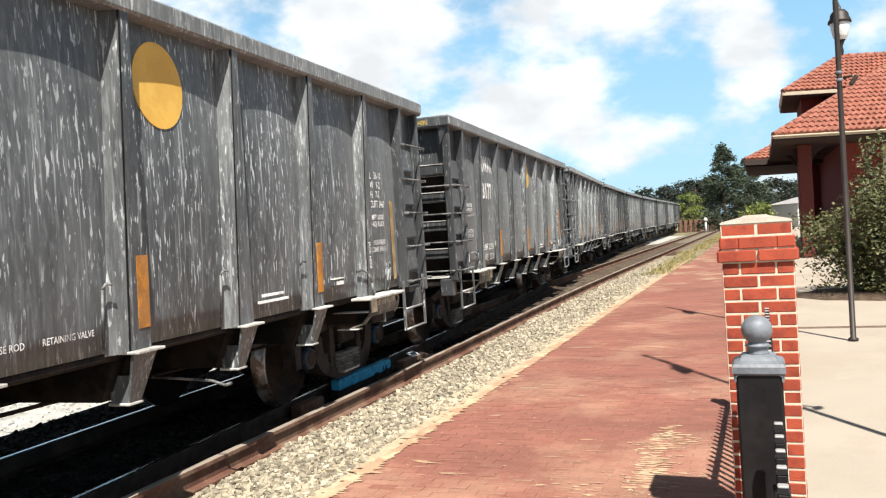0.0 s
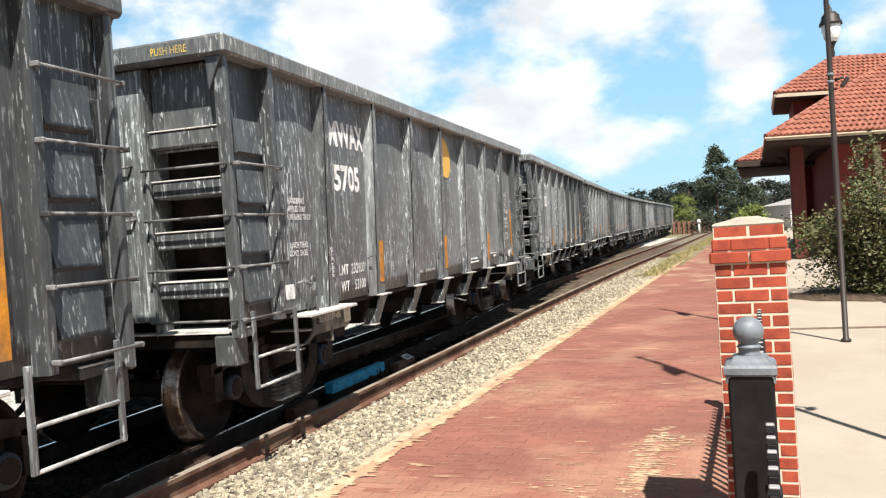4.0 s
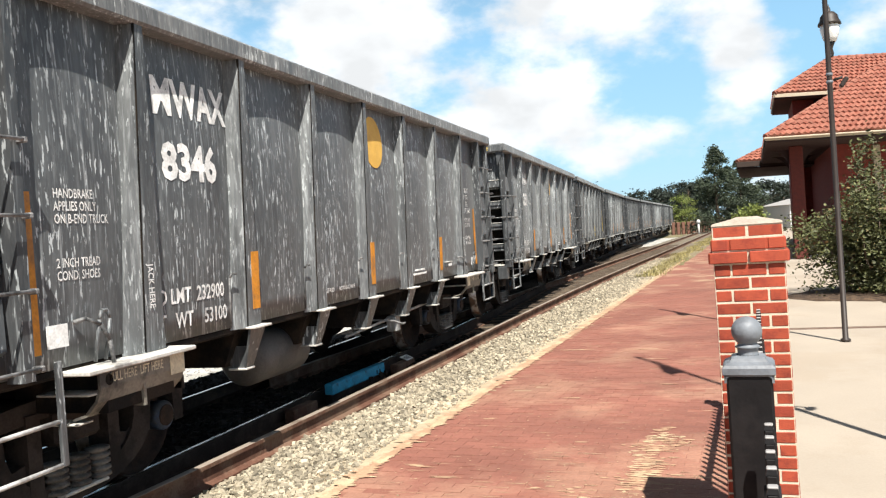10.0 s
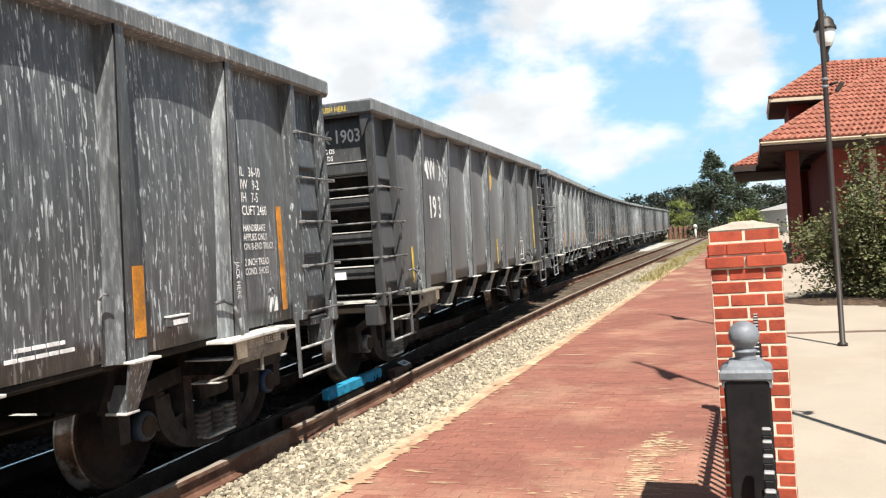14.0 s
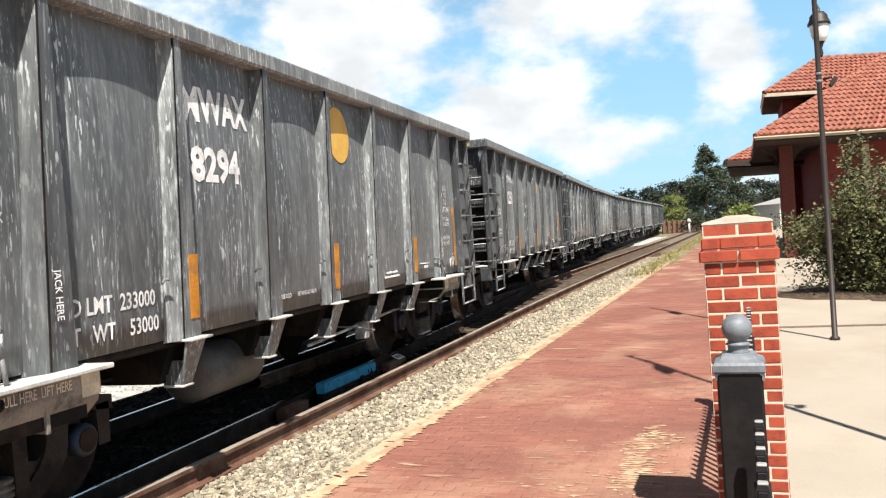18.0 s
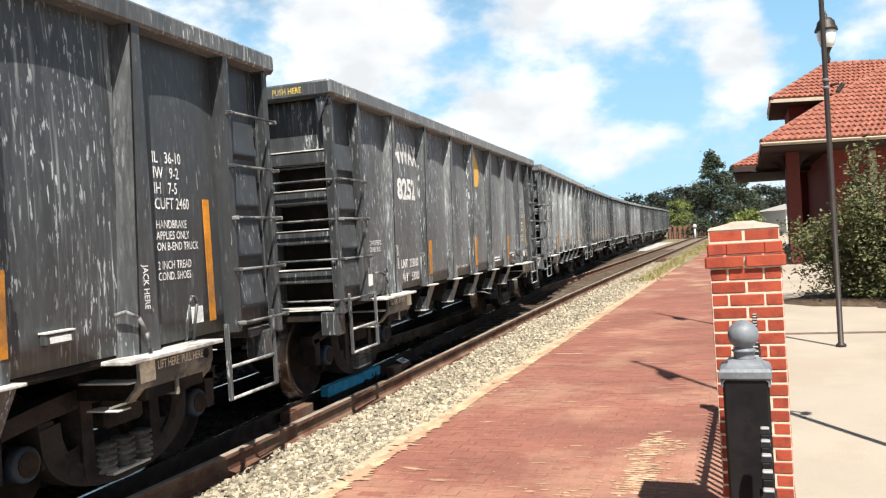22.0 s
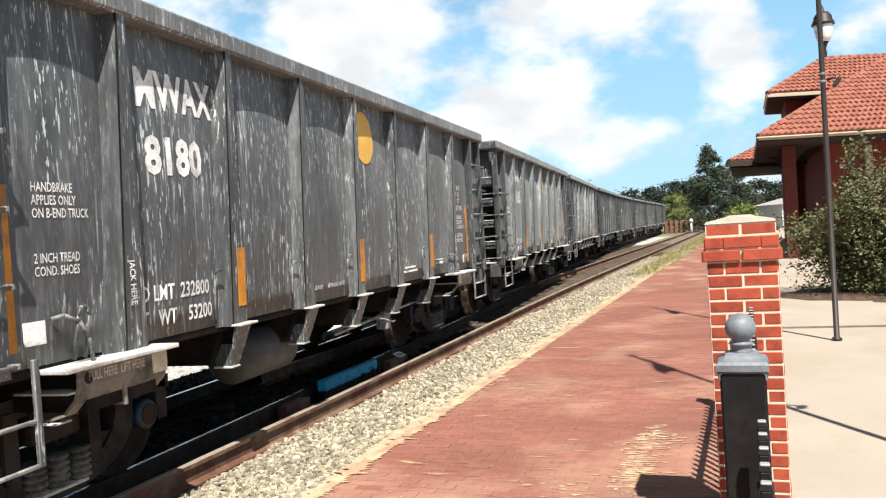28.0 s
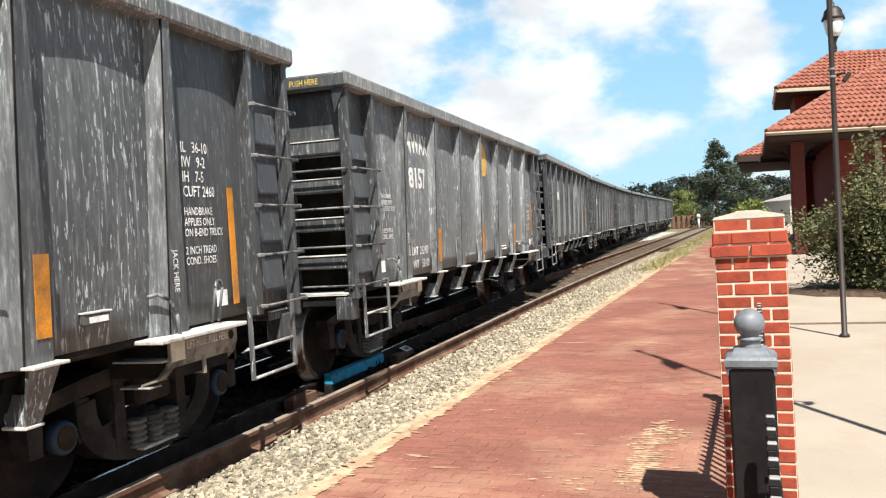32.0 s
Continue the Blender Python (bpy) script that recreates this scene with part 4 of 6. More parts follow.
def build_car(label, paint, cap, odd=False, lite=False):
    """An open-top gondola, its parts in the car's own space: x across, y along, z from the rail."""
    car = thing("gondola_car", label, "freight car", "gondola cars of the train")
    for sx in (-1, 1):
        lo, hi = min(sx * SHEET, sx * (SHEET - 0.02)), max(sx * SHEET, sx * (SHEET - 0.02))
        for a, b in zip(BAYS, BAYS[1:]):
            # sheet with a slight outward belly between stakes
            g = Geo()
            vs, fs = [], []
            zs, ny = PANEL_Z, PANEL_N + 1
            for j, z in enumerate(zs):
                for i in range(ny):
                    t = i / (ny - 1)
                    bul = 0.042 * math.sin(math.pi * t) * math.sin(math.pi * (z - SILL) / (TOPZ - SILL)) if b - a > 0.8 else 0
                    vs.append((sx * (SHEET + bul), a + (b - a) * t, z))
            m0 = len(vs)
            vs += [(x - sx * 0.02, y, z) for x, y, z in vs]
            for j in range(len(zs) - 1):
                for i in range(ny - 1):
                    q = (j * ny + i, j * ny + i + 1, (j + 1) * ny + i + 1, (j + 1) * ny + i)
                    fs.append(q if sx > 0 else q[::-1])
                    q2 = tuple(m0 + k for k in q)
                    fs.append(q2[::-1] if sx > 0 else q2)
            for i in range(ny - 1):
                q = (i, m0 + i, m0 + i + 1, i + 1)
                fs.append(q if sx > 0 else q[::-1])
            g.add(vs, fs, True)
            part("side_panel", g, paint, car)
        for y in RIBS:
            stake = part("side_stake", rib_geo(sx, y), paint, car)
            if sx > 0:
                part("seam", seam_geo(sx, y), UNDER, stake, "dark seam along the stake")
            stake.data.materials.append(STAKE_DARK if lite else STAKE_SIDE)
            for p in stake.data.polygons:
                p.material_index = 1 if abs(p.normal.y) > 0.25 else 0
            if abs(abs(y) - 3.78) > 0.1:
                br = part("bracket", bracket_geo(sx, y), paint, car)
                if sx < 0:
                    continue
                # black instead of car paint: the shade between the bracket plates
                part("web", web_geo(sx, y), UNDER, br, "recessed web, coloured near-black for its shade")
                part("ledge", ledge_geo(sx, y), LEDGE, br, "pale ledge")
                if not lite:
                    part("bracket_foot", foot_geo(sx, y), LEDGE, br, "pale foot plate")
        for y in (() if lite or sx < 0 else RIBS[1:-1]):
            part("tie_hook", Geo().rod([(1.50, y - 0.27, SILL + 0.02), (1.515, y - 0.265, 1.44), (1.535, y - 0.25, 1.475), (1.55, y - 0.22, 1.465)], 0.009), BARSTEEL, car)
        for y in (-4.85, 4.85):
            part("ladder_post", rib_geo(sx, y, 0.07, 0.07), paint, car)
        for y in (-5.50, 5.50):
            part("corner_post", Geo().cbox(min(sx * 1.47, sx * 1.575), max(sx * 1.47, sx * 1.575), y - 0.035, y + 0.035, SILL - 0.1, TOPZ - 0.14, 0.015), paint, car)
        # pressed pads behind the ladder
        plain = lite or sx < 0
        for e in (-1, 1):
            for z in (() if plain else RUNGS[:4]):
                ya, yb = sorted((e * 4.93, e * 5.36))
                up = [(sx * 1.46, ya, z - 0.03), (sx * 1.50, ya, z - 0.03), (sx * 1.50, yb, z - 0.03), (sx * 1.46, yb, z - 0.03)]
                dn = [(sx * 1.46, ya, z - 0.33), (sx * 1.535, ya + 0.03, z - 0.30), (sx * 1.535, yb - 0.03, z - 0.30), (sx * 1.46, yb, z - 0.33)]
                part("pressed_pad", Geo().frustum(dn[::sx], up[::sx]), paint, car)
            for z in (RUNGS if e > 0 else RUNGS[1:]):
                part("ladder_rung", Geo().rod([(sx * 1.56, e * 4.83, z), (sx * 1.63, e * 4.83, z), (sx * 1.63, e * 5.52, z), (sx * 1.56, e * 5.52, z)], 0.0105, 8), BARSTEEL, car)
                for yy in (() if plain else (4.83, 5.52)):
                    part("rung_bolt", Geo().cbox(min(sx * 1.58, sx * 1.642), max(sx * 1.58, sx * 1.642), e * yy - 0.014, e * yy + 0.014, z - 0.018, z + 0.014, 0.006), BARSTEEL, car)
            # stirrup below the corner
            g = Geo().cbox(min(sx * 1.56, sx * 1.585), max(sx * 1.56, sx * 1.585), e * 5.36 - 0.022, e * 5.36 + 0.022, 0.53, SILL + 0.10, 0.005)
            st = part("sill_step", g, paint, car)
            part("hanger", Geo().cbox(min(sx * 1.56, sx * 1.585), max(sx * 1.56, sx * 1.585), e * 4.66 - 0.022, e * 4.66 + 0.022, 0.53, SILL + 0.06, 0.005), paint, st)
            for z in (0.54, 0.78):
                part("tread", Geo().cyl((sx * 1.57, e * 4.66, z), (sx * 1.57, e * 5.36, z), 0.013, 8), STEPBAR, st, "worn bright step bar")
            # bolster end with its top plate
            yb = e * 3.98
            a, b = yb - 0.41, yb + 0.41
            g = Geo()
            face = [(1.595, SILL - 0.05), (1.613, SILL - 0.05), (1.613, 0.90), (1.585, 0.82), (1.50, 0.735), (1.37, 0.70), (1.37, 0.715), (1.49, 0.75), (1.568, 0.83), (1.595, 0.90)]
            g.prism([(sx * x, z) for x, z in face][::-sx], a, b, "y")
            g.box(*span(sx, 0.9, 1.60), yb - 0.012, yb + 0.012, 0.72, SILL - 0.05)
            bo = part("bolster_end", g, BOLSTER, car, "dust-greyed curved bolster end plate")
            part("top_plate", Geo().cbox(*span(sx, 1.2, 1.672), yb - 0.56, yb + 0.47, SILL - 0.05, SILL - 0.022, 0.006), BOLSTER if odd else LEDGE, bo, "pale bolster plate")
            # solid black box added for the shade inside the bolster end
            part("web", Geo().box(*span(sx, 0.9, 1.58), a + 0.09, b - 0.09, 0.74, SILL - 0.055), UNDER, bo, "near-black box for the shade in the bolster's hollow")
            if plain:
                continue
            part("flange_plate", Geo().cbox(*span(sx, 1.22, 1.46), a - 0.03, a + 0.1, 0.688, 0.70, 0.004), LEDGE, bo, "pale lower flange")
            part("stiffener", Geo().cbox(*span(sx, 1.2, 1.585), a - 0.06, a + 0.1, 0.868, 0.88, 0.003), LEDGE, bo, "pale middle flange")
            part("grab_handle", u_handle(1.52 if sx > 0 else -1.57, yb + e * 0.28, SILL, SILL + 0.30, 0.09), paint, car)
            part("label_plate", Geo().box(1.6135, 1.617, yb + e * -0.325 - 0.075, yb + e * -0.325 + 0.075, 0.862, 0.992), CREAM, bo, "small cream label plate")
            part("lightening_hole", Geo().cyl((1.6125, yb + e * 0.33, 0.945), (1.6145, yb + e * 0.33, 0.945), 0.035, 14), UNDER, bo, "dark round hole")
            part("brake_pipe", Geo().rod([(sx * 1.50, yb - 0.46, 1.30), (sx * 1.54, yb - 0.40, 1.315), (sx * 1.57, yb - 0.32, 1.27), (sx * 1.58, yb - 0.26, 1.17), (sx * 1.58, yb - 0.24, SILL - 0.02)], 0.013), BARSTEEL, car)
        part("top_rim", Geo().cbox(min(sx * 1.40, sx * RIMX), max(sx * 1.40, sx * RIMX), -HALF, HALF, TOPZ - 0.15, TOPZ, 0.02), RIM, car, "dust-streaked box-section top rim")
        part("side_sill", Geo().cbox(min(sx * 1.36, sx * 1.45), max(sx * 1.36, sx * 1.45), -5.4, 5.4, SILL - 0.06, SILL + 0.004, 0.008), UNDER, car)
    for e in (-1, 1):
        def slab(x0, x1, ya, yb, z0, z1, c=0.012):
            lo, hi = sorted((e * ya, e * yb))
            return Geo().cbox(x0, x1, lo, hi, z0, z1, c)
        part("end_rim", slab(-RIMX + 0.01, RIMX - 0.01, HALF - 0.16, HALF + 0.004, TOPZ - 0.16, TOPZ - 0.006, 0.02), RIM, car)
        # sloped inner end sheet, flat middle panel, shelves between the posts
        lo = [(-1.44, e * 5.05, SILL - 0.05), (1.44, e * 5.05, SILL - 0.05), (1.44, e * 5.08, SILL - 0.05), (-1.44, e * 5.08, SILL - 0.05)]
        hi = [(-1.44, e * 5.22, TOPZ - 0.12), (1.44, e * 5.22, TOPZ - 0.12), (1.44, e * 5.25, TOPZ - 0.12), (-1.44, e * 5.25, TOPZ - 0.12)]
        # the recess's shadow is put into the sheet's black colour
        part("end_sheet", Geo().frustum(lo[::e], hi[::e]), UNDER, car, "inner end sheet, coloured near-black for the recess shade")
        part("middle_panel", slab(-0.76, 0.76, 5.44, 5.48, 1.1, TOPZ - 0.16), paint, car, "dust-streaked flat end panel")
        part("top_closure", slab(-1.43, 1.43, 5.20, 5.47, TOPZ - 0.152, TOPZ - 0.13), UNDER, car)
        if not lite:
            for z in (2.36, 1.93):
                part("handhold", Geo().rod([(0.2, e * 5.48, z + 0.01), (0.22, e * 5.53, z), (0.62, e * 5.53, z), (0.64, e * 5.48, z + 0.01)], 0.011), BARSTEEL, car)
        for x in (-0.76, 0.76):
            part("end_post", slab(*sorted((x, x * 1.045)), 5.2, 5.50, 0.95, TOPZ - 0.15), paint, car)
        for sx in (-1, 1):
            x0, x1 = sorted((sx * 0.80, sx * 1.47))
            part("upper_sheet", slab(x0, x1, 5.35, 5.39, 2.46, TOPZ - 0.15), paint, car)
            for z in (2.63, 2.23, 1.82, 1.42, 1.02):
                part("crossbeam", slab(x0, x1, 5.16, 5.46, z - (0.145 if z > 1.1 else 0.08), z - 0.012), paint, car)
                if lite:
                    continue
                part("beam_ledge", slab(x0, x1, 5.16, 5.47, z - 0.012, z, 0.003), LEDGE, car, "pale ledge")
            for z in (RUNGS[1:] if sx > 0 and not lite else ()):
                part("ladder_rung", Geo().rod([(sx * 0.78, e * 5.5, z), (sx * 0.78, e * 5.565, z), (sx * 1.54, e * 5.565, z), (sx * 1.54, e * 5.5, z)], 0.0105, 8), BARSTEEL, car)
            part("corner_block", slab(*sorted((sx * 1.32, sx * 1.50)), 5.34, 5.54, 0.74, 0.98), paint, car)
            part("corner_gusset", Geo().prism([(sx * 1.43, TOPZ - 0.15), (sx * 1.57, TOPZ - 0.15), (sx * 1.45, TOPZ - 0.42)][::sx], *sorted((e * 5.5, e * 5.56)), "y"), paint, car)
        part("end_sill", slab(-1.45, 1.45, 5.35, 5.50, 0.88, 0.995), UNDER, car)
        part("sill_ledge", slab(-1.45, 1.45, 5.34, 5.53, 0.995, 1.007, 0.003), LEDGE, car, "pale ledge")
        # coupler
        g = Geo()
        ya, yb = sorted((e * 5.2, e * 6.02))
        g.cbox(-0.08, 0.08, ya, yb, 0.76, 0.96, 0.02)
        ya, yb = sorted((e * 5.92, e * 6.15))
        g.cbox(-0.02 if e > 0 else -0.16, 0.16 if e > 0 else 0.02, ya, yb, 0.72, 1.0, 0.04)
        part("coupler", g, TRUCK, car)
        g = Geo()
        pts = [(-0.35, e * (5.45 + 0.11 * i), 0.80 - 0.42 * math.sin(math.pi * i / 6 * 0.55)) for i in range(7)]
        part("air_hose", g.rod(pts, 0.028, 8), UNDER, car)
    part("floor", Geo().cbox(-1.46, 1.46, -5.1, 5.1, SILL - 0.05, SILL, 0.01), UNDER, car)
    part("centre_sill", Geo().cbox(-0.2, 0.2, -5.4, 5.4, 0.62, SILL - 0.05, 0.02), UNDER, car)
    for y in (-2.52, -1.26, 0, 1.26, 2.52):
        part("cross_bearer", Geo().prism([(-1.3, 0.72), (1.3, 0.72), (1.42, SILL - 0.05), (-1.42, SILL - 0.05)][::-1], y - 0.09, y + 0.09, "y"), UNDER, car)
    part("control_valve", Geo().cbox(0.35, 0.68, -1.08, -0.62, 0.62, 0.90, 0.04).cbox(0.45, 0.62, -0.62, -0.35, 0.68, 0.84, 0.03), UNDER, car, "black brake valve body")
    part("brake_rod", Geo().rod([(0.9, -3.2, 0.78), (0.9, 3.2, 0.66)], 0.014), UNDER, car)
    part("release_rod", Geo().rod([(0.6, 0.9, 0.72), (1.40, 0.95, 0.66), (1.50, 0.98, 0.62), (1.50, 1.06, 0.62)], 0.012), BARSTEEL, car)
    # markings on the platform side
    def strip_mark(x, y0, y1, z0, z1, mat, name="reflector_strip", label="orange reflective strip", lean=0.0):
        part(name, taper(1, z0, z1, (x, x + 0.004, y0, y1), (x + lean, x + lean + 0.004, y0, y1)), mat, car, label)
    if lite:
        strip_mark(SHEET + 0.036, 4.55, 4.63, 1.15, 2.05, ORANGE)
    elif not odd:
        for y in (-2.52, 0.0, 2.52):
            strip_mark(rib_face(1.17) + 0.001, y + 0.015, y + 0.125, 1.17, 1.63, ORANGE, lean=rib_face(1.63) - rib_face(1.17))
        strip_mark(SHEET + 0.024, -4.77, -4.69, 1.15, 2.05, ORANGE)
        strip_mark(SHEET + 0.036, 4.55, 4.63, 1.15, 2.05, ORANGE)
    else:
        for y in (-4.3, 0.6):
            strip_mark(SHEET + 0.04, y, y + 0.06, 1.15, 1.6, YELLOW, label="yellow reflective strip")
        strip_mark(SHEET + 0.047, 4.39, 4.50, 1.32, 2.27, YELLOW, label="yellow reflective strip")
        strip_mark(SHEET + 0.02, -4.75, -4.68, 1.35, 2.4, YELLOW, label="yellow reflective strip")
    n = 40
    dc = 0.30 if odd else 0.435
    g = Geo()
    rings = [(0.0, 0.0), (0.1, 0.0), (0.2, 0.0), (0.288, 0.0), (0.29, -0.02)]
    vs = []
    for r_, dx in rings:
        for i in range(n):
            y, z = dc + 0.89 * r_ * math.cos(2 * math.pi * i / n), 2.765 + 1.02 * r_ * math.sin(2 * math.pi * i / n)
            vs.append((SHEET + belly(y, z) + 0.007 + dx, y, z))
    g.add(vs, [(k * n + i, (k + 1) * n + i, (k + 1) * n + (i + 1) % n, k * n + (i + 1) % n) for k in range(4) for i in range(n)])
    part("yellow_disc", g, DISC, car, "large faded yellow painted disc")
    truck_parts(car, -4.0, cap, lite)
    truck_parts(car, 4.07, cap, lite)
    if lite:
        return car
    # end plate writing
    part("lettering", writing("PUSH HERE", 0.06, YELLOW, 0.76), YELLOW, car, "yellow words on the end rim", m=Matrix.Translation((0.98, -HALF - 0.007, TOPZ - 0.115)) @ FACE_NY)
    def words(text, h, y, z, x=None, sq=0.75, mat=WHITE, label="white stencilled words", turn=0):
        if x is None:
            part("lettering", painted_on(writing(text, h, mat, sq), y, z), mat, car, label)
            return
        part("lettering", writing(text, h, mat, sq), mat, car, label, m=Matrix.Translation((x, y, z)) @ FACE_X @ Matrix.Rotation(radians(turn), 4, "Z"))
    def placard(y0, y1, z0, z1, x=SHEET + 0.012):
        part("placard", Geo().box(x, x + 0.004, y0, y1, z0, z1), WHITE, car, "small white placard")
    if not odd:
        words("IL   36-10\nIW   9-2\nIH   7-5\nCUFT 2460", 0.078, 4.0, 2.29, sq=0.70)
        words("2 INCH TREAD\nCOND. SHOES", 0.056, 4.0, 1.56, sq=0.70)
        words("JACK HERE", 0.055, 3.76, 1.60, rib_face(1.62) + 0.002, turn=-90)
        words("JACK HERE", 0.055, -3.80, 1.60, rib_face(1.62) + 0.002, turn=-90)
        words("LIFT HERE  PULL HERE", 0.055, 3.76, 0.925, 1.6145, sq=0.66, mat=CREAM)
        words("PULL HERE  LIFT HERE", 0.055, -4.31, 0.925, 1.6145, sq=0.66, mat=CREAM)
        words("2 INCH TREAD\nCOND. SHOES", 0.054, -4.53, 1.62, sq=0.69)
        placard(-4.63, -4.47, 1.17, 1.30)
        placard(4.36, 4.5, 1.15, 1.27)
        for y0, y1, z in ((1.62, 1.98, 1.215), (1.55, 2.05, 1.165), (1.36, 1.43, 1.22)):
            g = Geo()
            while y0 < y1 - 0.01:
                w = min(0.06 + 0.05 * ((y0 * 37) % 1), y1 - y0)
                g.box(SHEET + 0.012, SHEET + 0.024, y0, y0 + w, z, z + 0.022)
                y0 += w + 0.018
            part("stencil_bar", g, WHITE, car, "small unreadable white stencil")
        g = Geo().cbox(SHEET + 0.01, SHEET + 0.06, 2.92, 3.14, 1.19, 1.26, 0.01)
        cb = part("card_board", g, PAINT_CLEAN, car, "small routing-card board")
        part("stencil_bar", Geo().box(SHEET + 0.060, SHEET + 0.063, 2.95, 3.11, 1.205, 1.24), WHITE, cb, "white unreadable stencil")
        part("board_lip", Geo().cbox(SHEET + 0.01, SHEET + 0.066, 2.915, 3.145, 1.258, 1.27, 0.003), LEDGE, cb, "pale lip")
    else:
        words("IL   36-10\nCU FT 2518", 0.075, 2.66, 1.66, sq=0.8)
        words("2 INCH HF COMP SHOES", 0.05, 2.95, 1.08, sq=0.7)
        g = Geo()
        for a, b, c, d in ((0, 0.42, 0, 0.02), (0, 0.42, 0.38, 0.40), (0, 0.02, 0, 0.40), (0.40, 0.42, 0, 0.40), (0.19, 0.21, 0.1, 0.4), (0, 0.42, 0.1, 0.12)):
            g.box(SHEET + 0.046, SHEET + 0.049, 2.66 + a, 2.66 + b, 1.13 + c, 1.13 + d)
        part("stencil_frame", g, WHITE, car, "white stencilled inspection frame")
        g = Geo().box(0.90, 1.1, -5.492, -5.475, 1.28, 1.38)
        part("placard", g, WHITE, car, "white placard on the end")
        at = Matrix.Translation((0.86, -5.394, 2.86)) @ FACE_NY
        part("lettering", writing("X 1903", 0.15, WHITE, 0.8, 0.01), WHITE, car, "white marks on the end", m=at)
        for i, text in enumerate(("BRAKE BEAM", "SHOES CLASS C", "IC DS", "CC DS")):
            part("lettering", writing(text, 0.055, WHITE, 0.75), WHITE, car, "small white words on the end", m=Matrix.Translation((0.86, -5.394, 2.50 + 0.082 * i)) @ FACE_NY)
    return car


WEATHERED = "weathered dark grey open gondola car streaked with pale dust"
car_a = build_car(WEATHERED, PAINT, CAP_BLUE)
car_far = build_car(WEATHERED, PAINT, CAP_BLUE, lite=True)
car_b = build_car("cleaner dark grey open gondola car with yellow strips", PAINT_CLEAN, CAP_GREY, odd=True)
NUMBERS = ("", "8177", "5705", "8053", "8346", "8251", "1903", "8294", "8250", "8252", "8176", "8180", "8160", "8157")
LIMITS = {1: ("232900", "53100"), 5: ("233000", "53000"), 7: ("233000", "53000"), 9: ("233000", "53000"), 11: ("232800", "53200")}
DUST = {0: (1.0, 1.0, 0.5), 1: (0.5, 0.75, 0.8), 2: (0.95, 1.15, 1.0), 3: (0.9, 1.15, 1.0), 4: (0.85, 0.9, 0.8), 5: (0.75, 1.0, 0.8), 6: (0.9, 0.6, 0.4), 7: (1.15, 0.8, 0.4), 8: (0.45, 0.75, 0.6), 9: (0.6, 0.9, 0.6), 10: (1.35, 1.0, 0.5), 11: (0.75, 0.95, 0.5), 12: (0.9, 0.85, 0.4), 13: (1.1, 0.9, 0.4)}      # dust film, pale runs and splashes on single cars
DUST_B = {1: (1.1, 1.2, 0.7), 5: (0.95, 1.0, 0.6), 3: (0.15, 0.12, 1.2), 6: (0.5, 0.15, 0.4)}      # cars whose far half is cleaner or dustier
worn = random.Random(41)
CARS = []
for k in range(23):
    if k == 0:
        car = car_a
    elif k == 6:
        car = car_b
    elif k == 22:
        car = car_far
    else:
        car = copy_thing(car_far if k > 13 else car_a, Matrix.Identity(4))
    CARS.append(car)

    def mark(text, h, y, z, sq, bold=0.0, label="white stencilled writing"):
        me = painted_on(writing(text, h, WHITE, sq, bold, 1.15), y, z)
        for piece in (single_characters(me) if h > 0.2 else [me]):
            part("character" if h > 0.2 else "lettering", piece, WHITE, car, label)
    if k < len(NUMBERS) and NUMBERS[k]:
        if k == 6:
            mark("MW  X", 0.30, -3.56, 2.52, 0.74, 0.02)
            mark("19 3", 0.30, -3.42, 1.98, 0.80, 0.02, "worn white car number")
        else:
            dy = 1.20 if k == 7 else 0.0
            mark("MWAX", 0.25, -3.56 + dy, 2.63, 0.80, 0.03)
            mark(NUMBERS[k], 0.245, -3.50 + dy, 2.18, 0.94, 0.04, "white car number")
            a, b = LIMITS.get(k, ("232900", "53100"))
            mark("LD LMT  " + a + "\nLT   WT    " + b, 0.105, -3.68, 1.31, 0.82, 0.014)
    elif k:
        part("number_bar", Geo().box(SHEET + 0.043, SHEET + 0.046, -3.4, -2.9, 2.2, 2.42), WHITE, car, "white number patch")
    for ob in car.children_recursive:
        if not isinstance(ob.data, bpy.types.Mesh):
            continue
        along = sum(v.co.y for v in ob.data.vertices) / max(len(ob.data.vertices), 1)
        if ob.name.startswith("reflector_strip") and abs(along) > 4.4 and k != 6:
            old = k in (0, 9)
            ob.material_slots[0].link = "OBJECT"
            ob.material_slots[0].material = FADED if old else ORANGE
            ob["label"] = "faded orange reflective strip" if old else "orange reflective strip"
        film, runs, drips = DUST_B[k] if k in DUST_B and along > 1.0 else DUST.get(k, (0.72, 0.85, 0.3))
        f, r = film, runs
        if ob.name.startswith("middle_panel"):
            f, r = (1.6, 1.9) if k in (2, 3, 5, 8, 10) else (0.5, 0.55)
        elif ob.name.startswith(("end_", "corner_", "ladder_post", "pressed_pad")):
            f, r = (film * 0.55, runs * 0.5) if k in (2, 3, 4, 5, 10) else (film * 0.3, runs * 0.35)
        elif ob.name.startswith(("crossbeam", "upper_sheet")):
            f, r = (film * 0.95, runs * 0.9) if k in (2, 3, 4, 5, 10) else (film * 0.55, runs * 0.6)
        elif ob.name.startswith("side_stake"):
            f, r = film * worn.choice((0.55, 0.75, 0.95, 1.25)), runs * worn.uniform(0.6, 1.2)
        elif ob.name.startswith("side_panel") and abs(along) > 4.85:
            f, r = film * 0.25, runs * 0.5
        elif ob.name.startswith("side_panel") and along > 3.8:
            f, r = (film * 0.9, runs * 0.8) if k in (0, 5, 7, 9) else (film * 0.45, runs * 0.2)
        elif ob.name.startswith("side_panel") and k > 13:
            f *= worn.uniform(0.5, 0.8)
